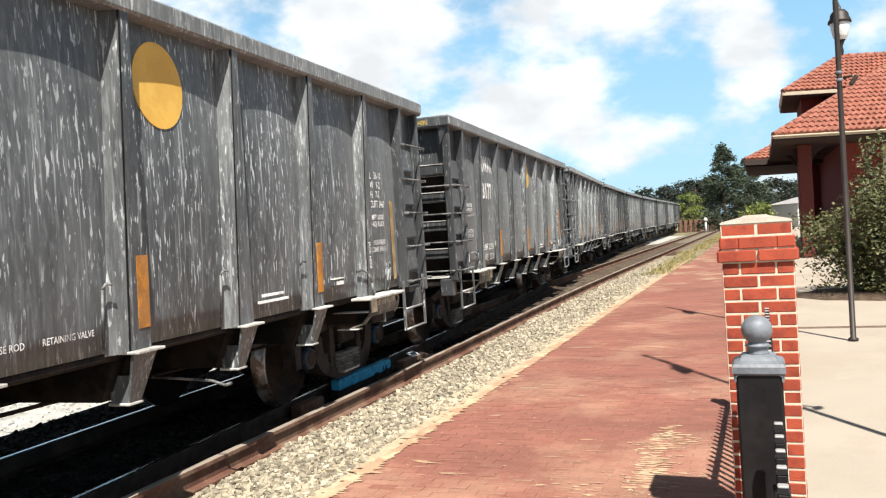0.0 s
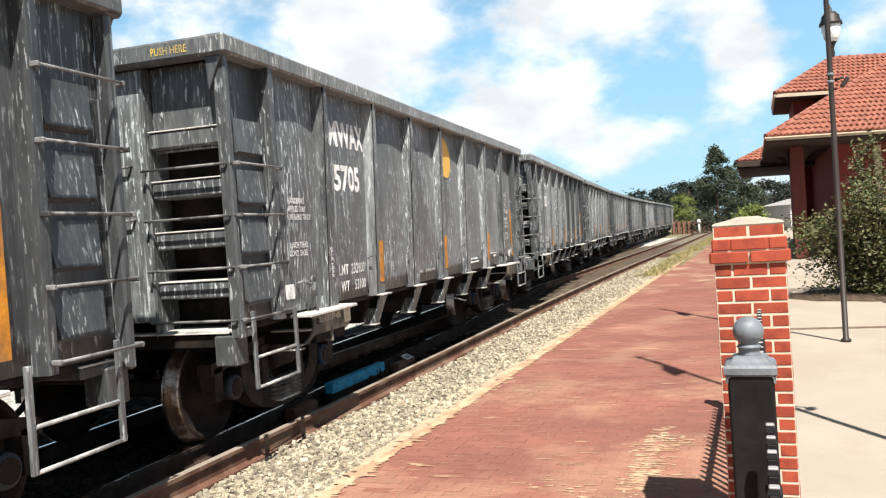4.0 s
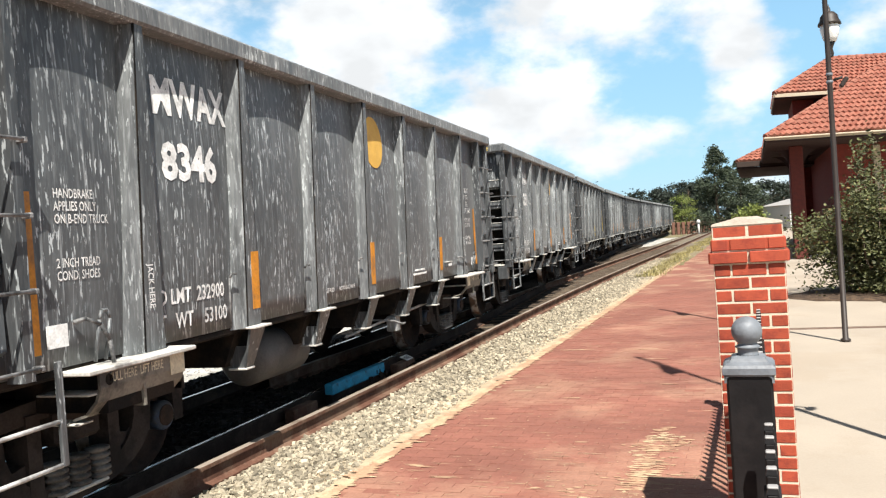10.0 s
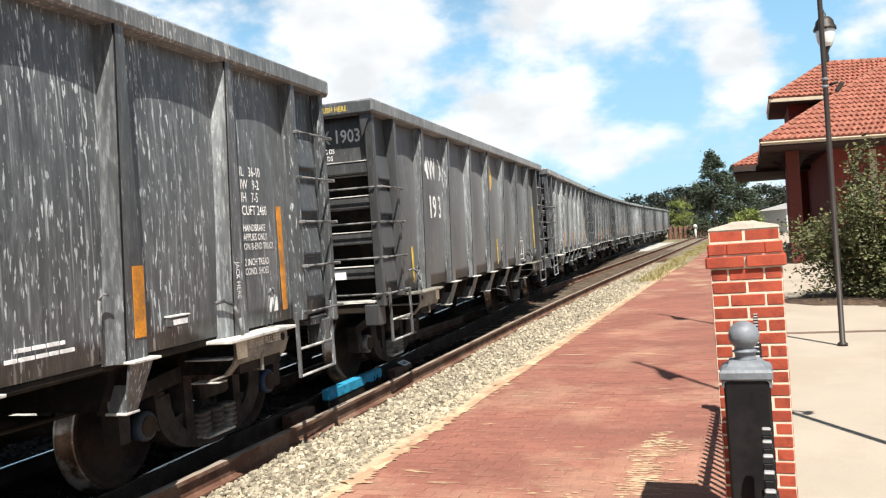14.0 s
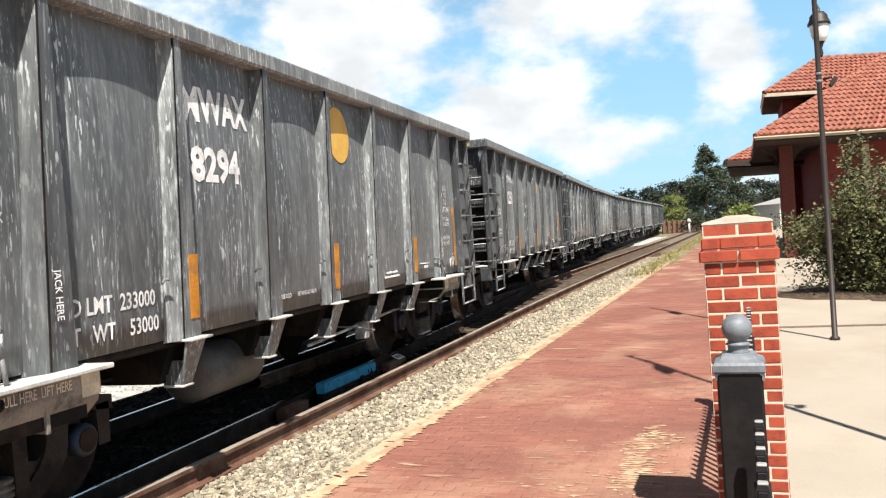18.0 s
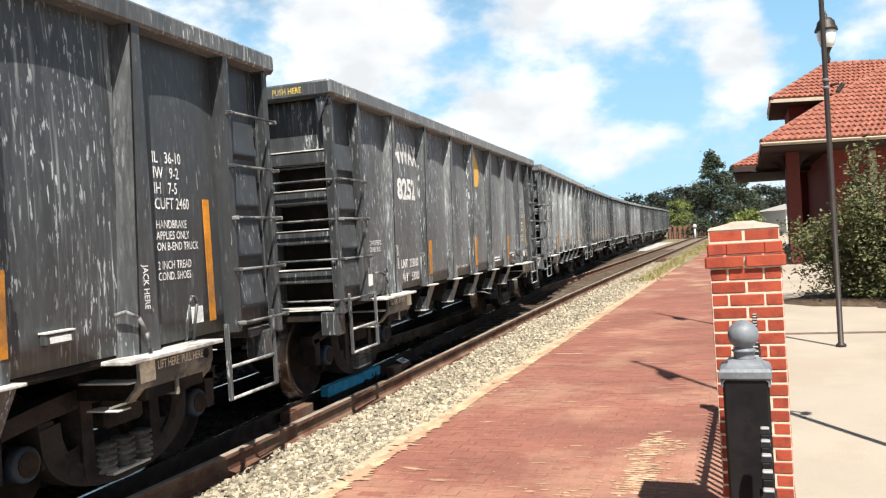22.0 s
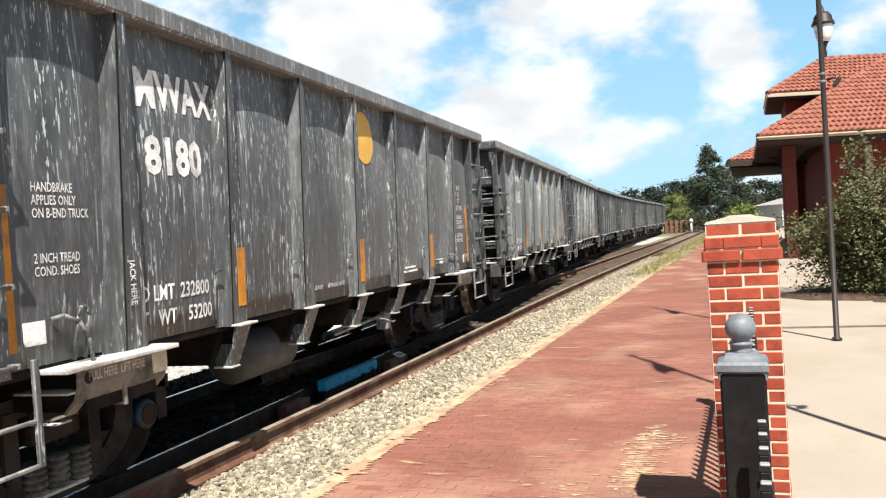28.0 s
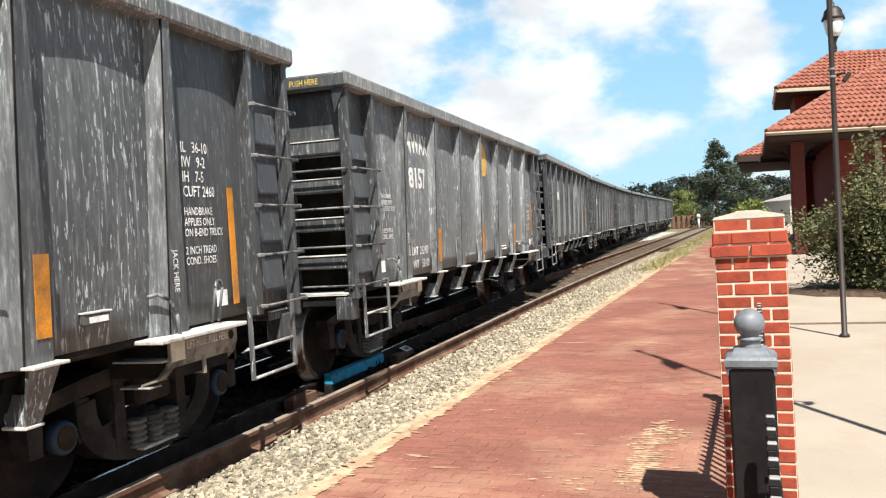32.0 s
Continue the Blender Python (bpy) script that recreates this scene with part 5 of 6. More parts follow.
        ob.color = (f * 0.25, r * 0.25, drips * 0.25, 1)
    if k in (4, 7, 11):
        g = Geo().lathe([(0.08, -0.07), (0.18, -0.045), (0.24, 0.02), (0.24, 0.86), (0.18, 0.925), (0.08, 0.95)], 22, Matrix.Translation((1.02, -1.0, 0.665)) @ Matrix.Rotation(radians(90), 4, "X"))
        part("air_reservoir", g, TANK, car, "dark cylindrical air tank")
        part("valve_bracket", Geo().cbox(1.20, 1.33, 1.20, 1.34, 0.50, 0.69, 0.01), PAINT_CLEAN, car, "small hanging grey box")
        part("lever_rod", Geo().rod([(1.24, -0.1, 0.62), (1.24, 2.9, 0.72)], 0.016), STEPBAR, car, "bright long brake lever rod")
    if k == 8:
        for text, z in (("MWAX", 2.97), (NUMBERS[k], 2.76)):
            part("lettering", writing(text, 0.14, WHITE, 0.9, 0.014), WHITE, car, "white marks on the end panel", m=Matrix.Translation((-0.22, -5.484, z)) @ FACE_NY)
    if 0 < k < 14 and k != 6:
        for i in range(4):
            part("stencil_bar", Geo().box(0.0, 0.30 - 0.05 * (i % 3), -5.484, -5.481, 1.78 - 0.075 * i, 1.82 - 0.075 * i), WHITE, car, "small unreadable white stencil")
    if k == 0:
        mark("RELEASE ROD", 0.04, -1.14, 1.17, 0.85)
        mark("RETAINING VALVE", 0.04, -0.72, 1.17, 0.85)


for k, car in enumerate(CARS[:14]):
    text = {0: "EMPTY/LOAD\n0 ADJ. BLOCK", 4: "EMPTY/LOAD\n0 ADJ. BLOCK", 7: "EMPTY/LOAD\n0 ADJ. BLOCK", 3: "", 6: ""}.get(k, "HANDBRAKE\nAPPLIES ONLY\nON B-END TRUCK")
    if k not in (6, 9):
        part("lettering", painted_on(writing("HANDBRAKE\nAPPLIES ONLY\nON B-END TRUCK", 0.054, WHITE, 0.69), -4.53, 2.02), WHITE, car, "white stencilled words")
    if text:
        part("lettering", painted_on(writing(text, 0.056, WHITE, 0.70), 4.0, 1.84), WHITE, car, "white stencilled words")


def travelled(t):
    """Metres the train has rolled by t seconds: it gathers speed a little, unevenly."""
    return 4.46 * t + 0.00815 * t * t + float(np.interp(t, SURGE_T, SURGE))


SURGE_T = (0, 1, 2, 3, 4, 7, 8, 9, 10, 11, 12, 13, 14, 17, 18, 19, 20, 21, 22, 23, 24, 25, 26.5, 28, 29, 30, 31, 32)
SURGE = (0.17, 0.12, 0.09, 0.07, 0.03, -0.09, -0.075, -0.08, -0.05, -0.02, 0.055, 0.10, 0.08, 0.0, 0.075, 0.11, 0.035, 0.085, 0.07, 0.18, 0.295, 0.33, 0.325, 0.30, 0.215, 0.18, 0.10, 0.0)


def motions():
    for j, flag in enumerate(FLAGS):
        base = flag.location.copy()
        walk(flag, [(t * 0.8, Matrix.Translation(base) @ pose(0, 0, 0, 0, 0, 208 + 26 * math.sin(t * 0.31 + j) + 12 * math.sin(t * 0.9 + 2 * j))) for t in range(41)])
    for k, car in enumerate(CARS):
        rows = []
        for i in range(33):
            t = float(i)
            s = 11.17 + HALF + CAR_PITCH * (k - 1) - travelled(t)
            xa, ya = on_track(s - 3.87)
            xb, yb = on_track(s + 3.87)
            yaw = -math.degrees(math.atan2(xb - xa, yb - ya))
            rows.append((t, pose((xa + xb) / 2, (ya + yb) / 2, 0, 0, 0, yaw)))
        walk(car, rows)
        for truck in car.children:
            for ws in truck.children:
                if not ws.name.startswith("wheelset"):
                    continue
                base = ws.location.copy()
                rows = []
                for i in range(231):
                    t = min(i * 0.14, 32.0)
                    rows.append((t, Matrix.Translation(base) @ Matrix.Rotation(travelled(t) / 0.457, 4, "X")))
                walk(ws, rows)

# ---------------------------------------------------------------- platform things
def brick_pillar(u, v, wide, courses, z0):
    """A square brick pier: each brick a piece, mortar core set back, corbelled cap."""
    th = thing("brick_pillar", "red brick fence pillar with cream mortar and a cement cap", "pillar", m=PLAT @ pose(u, v, z0))
    h = 0.0672
    core = wide / 2 - 0.003
    g = Geo().box(-core, core, -core, core, 0, courses * h)
    c2 = core + 0.004
    g.box(-c2, c2, -c2, c2, (courses - 3) * h, (courses - 1) * h - 0.02)
    part("mortar_core", g, MORTAR, th)
    L = wide / 2
    joint = 0.0095
    full = Geo().cbox(-L / 2 + joint / 2, L / 2 - joint / 2, -0.05, 0.05, 0, h - joint, 0.004).mesh("brick", BRICK)
    half = Geo().cbox(-L / 4 + joint / 2, L / 4 - joint / 2, -0.05, 0.05, 0, h - joint, 0.004).mesh("brick", BRICK)
    r = random.Random(9)
    for c in range(courses):
        grow = {courses - 3: 0.022, courses - 2: 0.010}.get(c, 0.0)
        if c == courses - 1:
            grow = -0.0005
        for side in range(4):
            m = Matrix.Rotation(math.pi / 2 * side, 4, "Z")
            y = -(wide / 2 + grow) + 0.05
            if (c + side) % 2 == 1:
                row = ((-L / 2, full), (L / 2, full))
            else:
                row = ((-L * 0.75, half), (0, full), (L * 0.75, half))
            k = (wide + 2 * grow) / wide
            for x, me in row:
                j = r.uniform(-0.0015, 0.0015)
                part("brick", me, BRICK, th, m=m @ Matrix.Translation((x * k, y + j + side * 0.0004, c * h + joint / 2)) @ Matrix.Diagonal((k, 1, 1, 1)))
    top = courses * h
    a = wide / 2 + 0.012
    g = Geo()
    def sq(s, z):
        return [(-s, -s, z), (s, -s, z), (s, s, z), (-s, s, z)]
    g.frustum(sq(a - 0.01, top), sq(a - 0.02, top + 0.012))
    g.frustum(sq(a - 0.02, top + 0.012), sq(0.085, top + 0.030))
    g.frustum(sq(0.08, top + 0.030), sq(0.055, top + 0.040))
    part("cap", g, CAPSTONE, th, "low pyramid of pale cement")
    return th


PIL_W, PIL_V = 0.352, 4.70
brick_pillar(-0.043, PIL_V, PIL_W, 26, PZ)


def fence_panel(v0, v1, u=-0.022):
    """Black steel pickets between two rails, seen end-on; added pale plates paint their sunlit flat tops."""
    th = thing("metal_fence", "black steel picket fence along the platform", "fence", "fence panels", m=PLAT @ pose(u, 0, PZ))
    for z in (0.18, 1.12):
        part("fence_rail", Geo().cbox(-0.019, 0.019, v0, v1, z, z + 0.035, 0.004), BLACKPAINT, th)
    n = max(int((v1 - v0) / 0.112), 1)
    step = (v1 - v0) / n
    pk = Geo().cbox(-0.011, 0.011, -0.011, 0.011, 0.06, 1.30, 0.003)
    pk = pk.frustum([(-0.011, -0.011, 1.30), (0.011, -0.011, 1.30), (0.011, 0.011, 1.30), (-0.011, 0.011, 1.30)],
                    [(-0.008, -0.008, 1.312), (0.008, -0.008, 1.312), (0.008, 0.008, 1.312), (-0.008, 0.008, 1.312)]).mesh("picket", BLACKPAINT)
    tip = Geo().cbox(-0.0095, 0.0095, -0.009, 0.009, 1.309, 1.3145, 0.002).mesh("picket_cap", SUNTIP)
    for i in range(n):
        q = part("picket", pk, BLACKPAINT, th, m=pose(0, v0 + step * (i + 0.5), 0))
        part("picket_cap", tip, SUNTIP, q, "pale added plate for the sunlit picket top")
    return th


fence_panel(2.24, PIL_V - PIL_W / 2 - 0.03, -0.012)
fence_panel(-0.35, 2.08, 0.001)
fence_panel(PIL_V + PIL_W / 2 + 0.03, 7.45)


def fence_post(u, v, label):
    """A square black post with a moulded grey cap and ball."""
    th = thing("fence_post", label, "fence post", "fence posts", m=PLAT @ pose(u, v, PZ))
    part("post", Geo().cbox(-0.0535, 0.0535, -0.0535, 0.0535, 0, 1.418, 0.006), BLACKPAINT, th)
    g = Geo()
    def sq(s, z):
        return [(-s, -s, z), (s, -s, z), (s, s, z), (-s, s, z)]
    lv = [(0.056, 1.408), (0.061, 1.413), (0.061, 1.428), (0.056, 1.435), (0.043, 1.441), (0.039, 1.449), (0.028, 1.453)]
    vs = [q for a, z in lv for q in sq(a, z)]
    fs = [(3, 2, 1, 0), tuple(len(vs) - 4 + i for i in range(4))]
    fs += [(4 * k + i, 4 * k + (i + 1) % 4, 4 * k + 4 + (i + 1) % 4, 4 * k + 4 + i) for k in range(len(lv) - 1) for i in range(4)]
    g.add(vs, fs)
    # arched skirt: small spandrels at the corners of each side
    for k in range(4):
        m = Matrix.Rotation(math.pi / 2 * k, 4, "Z")
        for sx in (-1, 1):
            arc = [(sx * 0.0575, 1.410), (sx * 0.0575, 1.392)] + [(sx * (0.0575 - 0.024 * (1 - math.cos(radians(a)))), 1.392 + 0.018 * math.sin(radians(a))) for a in (20, 40, 60, 80, 90)]
            g.prism(arc if sx > 0 else arc[::-1], -0.0575, -0.0515, "y", m)
    part("cap", g, GREYCAST, th, "moulded grey cap")
    prof = [(0.028, 1.452), (0.024, 1.456), (0.025, 1.470), (0.031, 1.473), (0.025, 1.477), (0.022, 1.480)]
    r, cz = 0.0365, 1.512
    prof += [(r * math.cos(radians(a)), cz + r * math.sin(radians(a))) for a in range(-55, 90, 12)] + [(0.001, cz + r)]
    part("ball", Geo().lathe(prof, 28), GREYCAST, th, "round grey ball finial")
    return th


fence_post(-0.036, 2.16, "black metal fence post with grey cap and ball")
fence_post(-0.025, 7.52, "black metal fence post with grey cap and ball")


FLAGS = []


def lamp_post(u, v, label):
    """A tall dark pole with a lantern hung on its side and a small floodlight."""
    th = thing("lamp_post", label, "street lamp", "platform lamp posts", m=PLAT @ pose(u, v, PZ))
    part("pole", Geo().lathe([(0.065, 0), (0.065, 0.03), (0.037, 0.05), (0.034, 3.2), (0.032, 6.0), (0.029, 8.6)], 16), POLE, th)
    for z in (3.46, 3.56):
        part("band", Geo().lathe([(0.038, z), (0.044, z + 0.01), (0.044, z + 0.03), (0.038, z + 0.04)], 16), GREYCAST, th, "pale clamp band")
    # lantern: stem on the pole's far side, globe, hood and finial
    m = Matrix.Translation((0.055, 0.17, 0.66)) @ Matrix.Diagonal((0.8, 0.8, 0.81, 1))
    part("lantern_stem", Geo().lathe([(0.03, 3.92), (0.045, 3.98), (0.03, 4.06), (0.05, 4.12), (0.075, 4.17)], 14, m), POLE, th)
    part("bracket_arm", Geo().rod([(0, 0, 3.84), (0.055, 0.17, 3.86)], 0.02), POLE, th)
    part("globe", Geo().lathe([(0.085, 4.17), (0.12, 4.24), (0.15, 4.36), (0.155, 4.44), (0.14, 4.47)], 20, m), GLOBE, th, "white glass lantern globe")
    part("hood", Geo().lathe([(0.15, 4.46), (0.185, 4.45), (0.178, 4.49), (0.15, 4.54), (0.14, 4.60), (0.09, 4.66), (0.03, 4.68), (0.03, 4.72), (0.012, 4.76), (0.003, 4.80)], 20, m), POLE, th, "dark flared lantern hood")
    g = Geo().rod([(0.05, 0, 3.50), (0.15, -0.05, 3.52)], 0.018)
    part("floodlight_arm", g, POLE, th)
    mm = Matrix.Translation((0.17, -0.06, 3.46)) @ Matrix.Rotation(radians(35), 4, "Y")
    part("floodlight", Geo().cbox(-0.03, 0.03, -0.055, 0.055, -0.085, 0.06, 0.015, mm), POLE, th, "small dark floodlight")
    part("pole_tip", Geo().lathe([(0.03, 8.55), (0.055, 8.6), (0.055, 8.66), (0.01, 8.72)], 12), POLE, th, "small round pole tip")
    # a limp flag in rigid upright strips, hanging from its upper corner
    flag = part("flag", Geo().cyl((0, 0, 6.75), (0, 0, 8.1), 0.010, 6), GREYCAST, th, "flag on its halyard", m=pose(0.05, 0, 0))
    x, y = 0.012, 0.0
    for i in range(4):
        x2, y2 = x + 0.06, 0.05 * math.sin(i * 1.9 + 1)
        z0, z1 = 6.82 - 0.10 * i, 8.02 - 0.30 * i
        part("flag_strip", Geo().add([(x, y, z0), (x2, y2, z0 - 0.10), (x2, y2, z1 - 0.30), (x, y, z1), (x, y + 0.004, z0), (x2, y2 + 0.004, z0 - 0.10), (x2, y2 + 0.004, z1 - 0.30), (x, y + 0.004, z1)],
             [(0, 1, 2, 3), (7, 6, 5, 4), (0, 3, 7, 4), (1, 5, 6, 2), (0, 4, 5, 1), (3, 2, 6, 7)]), FLAGCLOTH, flag, "hanging fold of cloth")
        x, y = x2, y2
    FLAGS.append(flag)
    return th


lamp_post(1.04, 12.15, "dark metal lamp post with hooded white lantern on the pavement")
lamp_post(1.37, 6.22, "dark metal lamp post with hooded white lantern near the fence")

# blue-painted steel piece lying between main rail and siding rail
flange = thing("steel_block", "blue-painted steel block between the rails", "rail fitting", m=pose(0.945, 9.05, 0, 0, 0, -2.2))
part("block", Geo().cbox(-0.055, 0.055, -0.72, 0.72, -0.05, 0.075, 0.012), BLUE, flange)
part("base", Geo().cbox(-0.05, 0.045, -0.74, 0.74, -0.18, -0.045, 0.008), UNDER, flange, "dark timber base")
for y in (0.46, 0.55):
    part("slot", Geo().cbox(0.054, 0.0565, y, y + 0.035, -0.03, 0.02, 0.001), UNDER, flange, "dark slot")
for y in (0.25, 0.55, 0.72):
    part("clip", Geo().cbox(0.055, 0.085, y - 0.035, y + 0.035, -0.08, -0.02, 0.006), UNDER, flange, "dark clip")
part("joint_bar", Geo().cbox(-0.06, 0.06, 1.15, 1.45, -0.16, -0.03, 0.01), RAIL, flange, "rusty joint bar")
part("joint_bar", Geo().cbox(-0.06, 0.06, -1.6, -1.1, -0.16, -0.02, 0.01), RAIL, flange, "rusty joint bar")

# ---------------------------------------------------------------- plants


def leaf_cloud(rng_, n, place, size, flat=0.5, two=True):
    """n small creased leaves scattered by place(), as one mesh."""
    vs = np.zeros((n, 5, 3))
    for i in range(n):
        p, s = place(rng_)
        a = Vector((rng_.gauss(0, 1), rng_.gauss(0, 1), rng_.gauss(0, 1) * flat)).normalized()
        b = a.cross(Vector((rng_.gauss(0, 1), rng_.gauss(0, 1), rng_.gauss(0, 1)))).normalized()
        n_ = a.cross(b)
        L, w = size * s, size * s * rng_.uniform(0.35, 0.6)
        vs[i] = [p - a * L * 0.5, p + b * w * 0.5 + n_ * w * 0.12, p + a * L * 0.5, p - b * w * 0.5 + n_ * w * 0.12, p]
    g = Geo()
    g.v = [tuple(v) for v in vs.reshape(-1, 3)]
    g.f = []
    for i in range(n):
        o = i * 5
        g.f += [(o, o + 1, o + 2), (o, o + 2, o + 3)]
    g.smooth = [False] * len(g.f)
    return g


def shrub(name, at, height, radius, stems, leaves, leafmat, label, seed, size=0.07, category="shrub", taper_k=0.5, base=0.12):
    """Several stems from one root, each with side twigs, leaves gathered round the twigs."""
    r = random.Random(seed)
    th = thing(name, label, category, m=Matrix.Translation(at))
    tips = []
    for i in range(stems):
        a = 2 * math.pi * i / stems + r.uniform(-0.3, 0.3)
        rr = radius * r.uniform(0.12, 1.0)
        h = height * (1.0 - taper_k * (rr / radius) ** 0.85) * r.uniform(0.85, 1.05)
        pts = [Vector((0.06 * math.cos(a), 0.06 * math.sin(a), 0))]
        for k in range(1, 6):
            t = k / 5
            pts.append(Vector((rr * math.cos(a) * t ** 0.75 + r.uniform(-0.05, 0.05), rr * math.sin(a) * t ** 0.75 + r.uniform(-0.05, 0.05), h * t)))
        g = Geo()
        for k in range(5):
            g.cyl(pts[k], pts[k + 1], 0.022 * (1 - k * 0.16), 6, 0.022 * (1 - (k + 1) * 0.16))
        part("stem", g, BARK, th)
        for k in range(14):
            t = r.uniform(base, 1.0)
            j = min(int(t * 5), 4)
            p = pts[j].lerp(pts[j + 1], t * 5 - j)
            d = Vector((r.gauss(0, 1), r.gauss(0, 1), r.uniform(-0.4, 0.9))).normalized()
            ln = radius * r.uniform(0.15, 0.55) * (1.15 - t * 0.55)
            tips.append((p, p + d * ln))
    def place(q):
        a, b = tips[q.randrange(len(tips))]
        t = q.random() ** 0.7
        p = a.lerp(b, t) + Vector((q.gauss(0, 1), q.gauss(0, 1), q.gauss(0, 1))) * (0.04 + 0.045 * radius)
        p.z = max(p.z, 0.03)
        return p, q.uniform(0.6, 1.3)
    part("foliage", leaf_cloud(r, leaves, place, size), leafmat, th, "many small leaves")
    return th


def tree(name, at, height, radius, leafmat, label, seed, leaves=2500, size=0.5, cone=False, trunk=0.2, category="tree", clumps=60, low=0.12):
    """A tapered trunk, limbs and a crown of leafy clumps with gaps."""
    r = random.Random(seed)
    th = thing(name, label, category, m=Matrix.Translation(at))
    g = Geo()
    top = Vector((r.uniform(-0.2, 0.2), r.uniform(-0.2, 0.2), height * 0.85))
    prev = Vector((0, 0, 0))
    for k in range(1, 6):
        p = top * (k / 5) + Vector((r.uniform(-0.1, 0.1), r.uniform(-0.1, 0.1), 0))
        g.cyl(prev, p, trunk * (1.05 - 0.18 * (k - 1)), 8, trunk * (1.05 - 0.18 * k))
        prev = p
    part("trunk", g, BARK, th)
    spots = []
    limbs = 0
    for i in range(clumps):
        t = r.uniform(low, 1.0)
        if cone:
            R = radius * (1 - t) ** 0.75 * r.uniform(0.3, 1.0) + 0.15
        else:
            R = radius * math.sqrt(max(0.0, 1 - (2 * t - 1.0) ** 2)) * r.uniform(0.3, 1.02)
        a = r.uniform(0, 2 * math.pi)
        p = Vector((R * math.cos(a), R * math.sin(a), height * (low + (1 - low) * t) if not cone else height * t))
        spots.append((p, radius * r.uniform(0.16, 0.36) * (0.55 if cone and t > 0.7 else 1)))
        if limbs < 12 and i % 4 == 0:
            b = Vector((0, 0, max(p.z - R * 0.5, 0.4)))
            part("limb", Geo().cyl(b, p, trunk * 0.32, 6, trunk * 0.08), BARK, th)
            limbs += 1
    def place(q):
        p, s = spots[q.randrange(len(spots))]
        d = Vector((q.gauss(0, 1), q.gauss(0, 1), q.gauss(0, 0.7)))
        return p + d * s * 0.42, q.uniform(0.5, 1.3)
    part("crown", leaf_cloud(r, leaves, place, size), leafmat, th, "leafy crown with gaps")
    return th


# flowering shrub between lamp post and station
p = plat(2.30, 18.6, PZ)
def shaded_soil_bed(at, rx, ry, seed):
    r = random.Random(seed)
    n = 28
    ring = [(rx * r.uniform(0.88, 1.08) * math.cos(2 * math.pi * i / n), ry * r.uniform(0.88, 1.08) * math.sin(2 * math.pi * i / n)) for i in range(n)]
    vs = [(x, y, 0.0) for x, y in ring] + [(x * 0.9, y * 0.9, 0.05) for x, y in ring] + [(0, 0, 0.09)]
    fs = [(i, (i + 1) % n, n + (i + 1) % n, n + i) for i in range(n)] + [(n + i, n + (i + 1) % n, 2 * n) for i in range(n)]
    solid("planting_bed", Geo().add(vs, fs, True), SHADESOIL, "dark soil bed with the shrub's shade in its colour", "bed", m=Matrix.Translation(at))


shaded_soil_bed(p, 1.75, 1.5, 3)
shaded_soil_bed(plat(3.6, 17.6, PZ), 1.6, 1.4, 4)
shrub("flowering_shrub", p, 3.55, 1.85, 26, 26000, LEAF, "loose olive-green shrub with reddish sprays", 21, 0.09, taper_k=0.78, base=0.02)
shrub("flowering_shrub", plat(3.6, 17.6, PZ), 2.6, 1.6, 18, 14000, LEAF, "loose olive-green shrub with reddish sprays", 22, 0.09, taper_k=0.7, base=0.02)
# small enamel plate on a block beside the blue one
pl = thing("marker_plate", "small white marked plate on a rusty block", "plate", m=pose(0.86, 11.05, 0, 0, 0, -2))
part("block", Geo().cbox(-0.06, 0.06, -0.16, 0.16, -0.18, -0.09, 0.012), RAIL, pl)
TILT = Matrix.Translation((0.0, 0, -0.07)) @ Matrix.Rotation(radians(24), 4, "Y")
part("plate", Geo().box(-0.06, 0.06, -0.12, 0.12, 0.0, 0.006, TILT), WHITE, pl, "white enamel plate")
for y in (-0.05, 0.0, 0.055):
    part("mark_bar", Geo().box(-0.035, 0.035, y - 0.012, y + 0.012, 0.006, 0.008, TILT), UNDER, pl, "dark unreadable mark")

# ---------------------------------------------------------------- station building
BROT = radians(17.08 + 3.0)     # the station's near side, turned a little from the line of the platform
BLD = Matrix.Translation(plan(11.1, 28.0, PZ)) @ Matrix.Rotation(BROT, 4, "Z")
# its own axes: x along the near side, y away, z up from the pavement
EAVE, UPEAVE, RIDGE = 4.36, 6.52, 8.28


def tiled_roof(g, a, b, c, d, rows, cols, thick=0.055):
    """Clay tiles in courses over a roof plane: a-b is the eave, d-c the top edge; each course laps the one below."""
    a, b, c, d = (Vector(p) for p in (a, b, c, d))
    n = (b - a).cross(d - a).normalized()
    for i in range(rows):
        t0, t1 = i / rows, min((i + 1.12) / rows, 1.0)
        l0, r0 = a.lerp(d, t0), b.lerp(c, t0)
        l1, r1 = a.lerp(d, t1), b.lerp(c, t1)
        k = max(int(cols * (r0 - l0).length / (b - a).length), 1)
        for j in range(k):
            s0, s1 = j / k, (j + 0.96) / k
            sm = (s0 + s1) / 2
            p0, p1, pm = l0.lerp(r0, s0), l0.lerp(r0, s1), l0.lerp(r0, sm)
            q0, q1, qm = l1.lerp(r1, s0), l1.lerp(r1, s1), l1.lerp(r1, sm)
            up = n * thick
            vs = [p0 + up, pm + up * 2.3, p1 + up, q1 + up * 0.1, qm + up * 1.2, q0 + up * 0.1, p0 - up * 0.4, p1 - up * 0.4]
            g.add(vs, [(0, 1, 4, 5), (1, 2, 3, 4), (6, 7, 2, 1, 0)])
    return g


def ridge_tiles(g, p, q, r=0.11):
    p, q = Vector(p), Vector(q)
    n = max(int((q - p).length / 0.38), 1)
    for i in range(n):
        a, b = p.lerp(q, i / n), p.lerp(q, (i + 1.04) / n)
        g.cyl(a, b, r * 1.12, 8, r * 0.95)
    return g


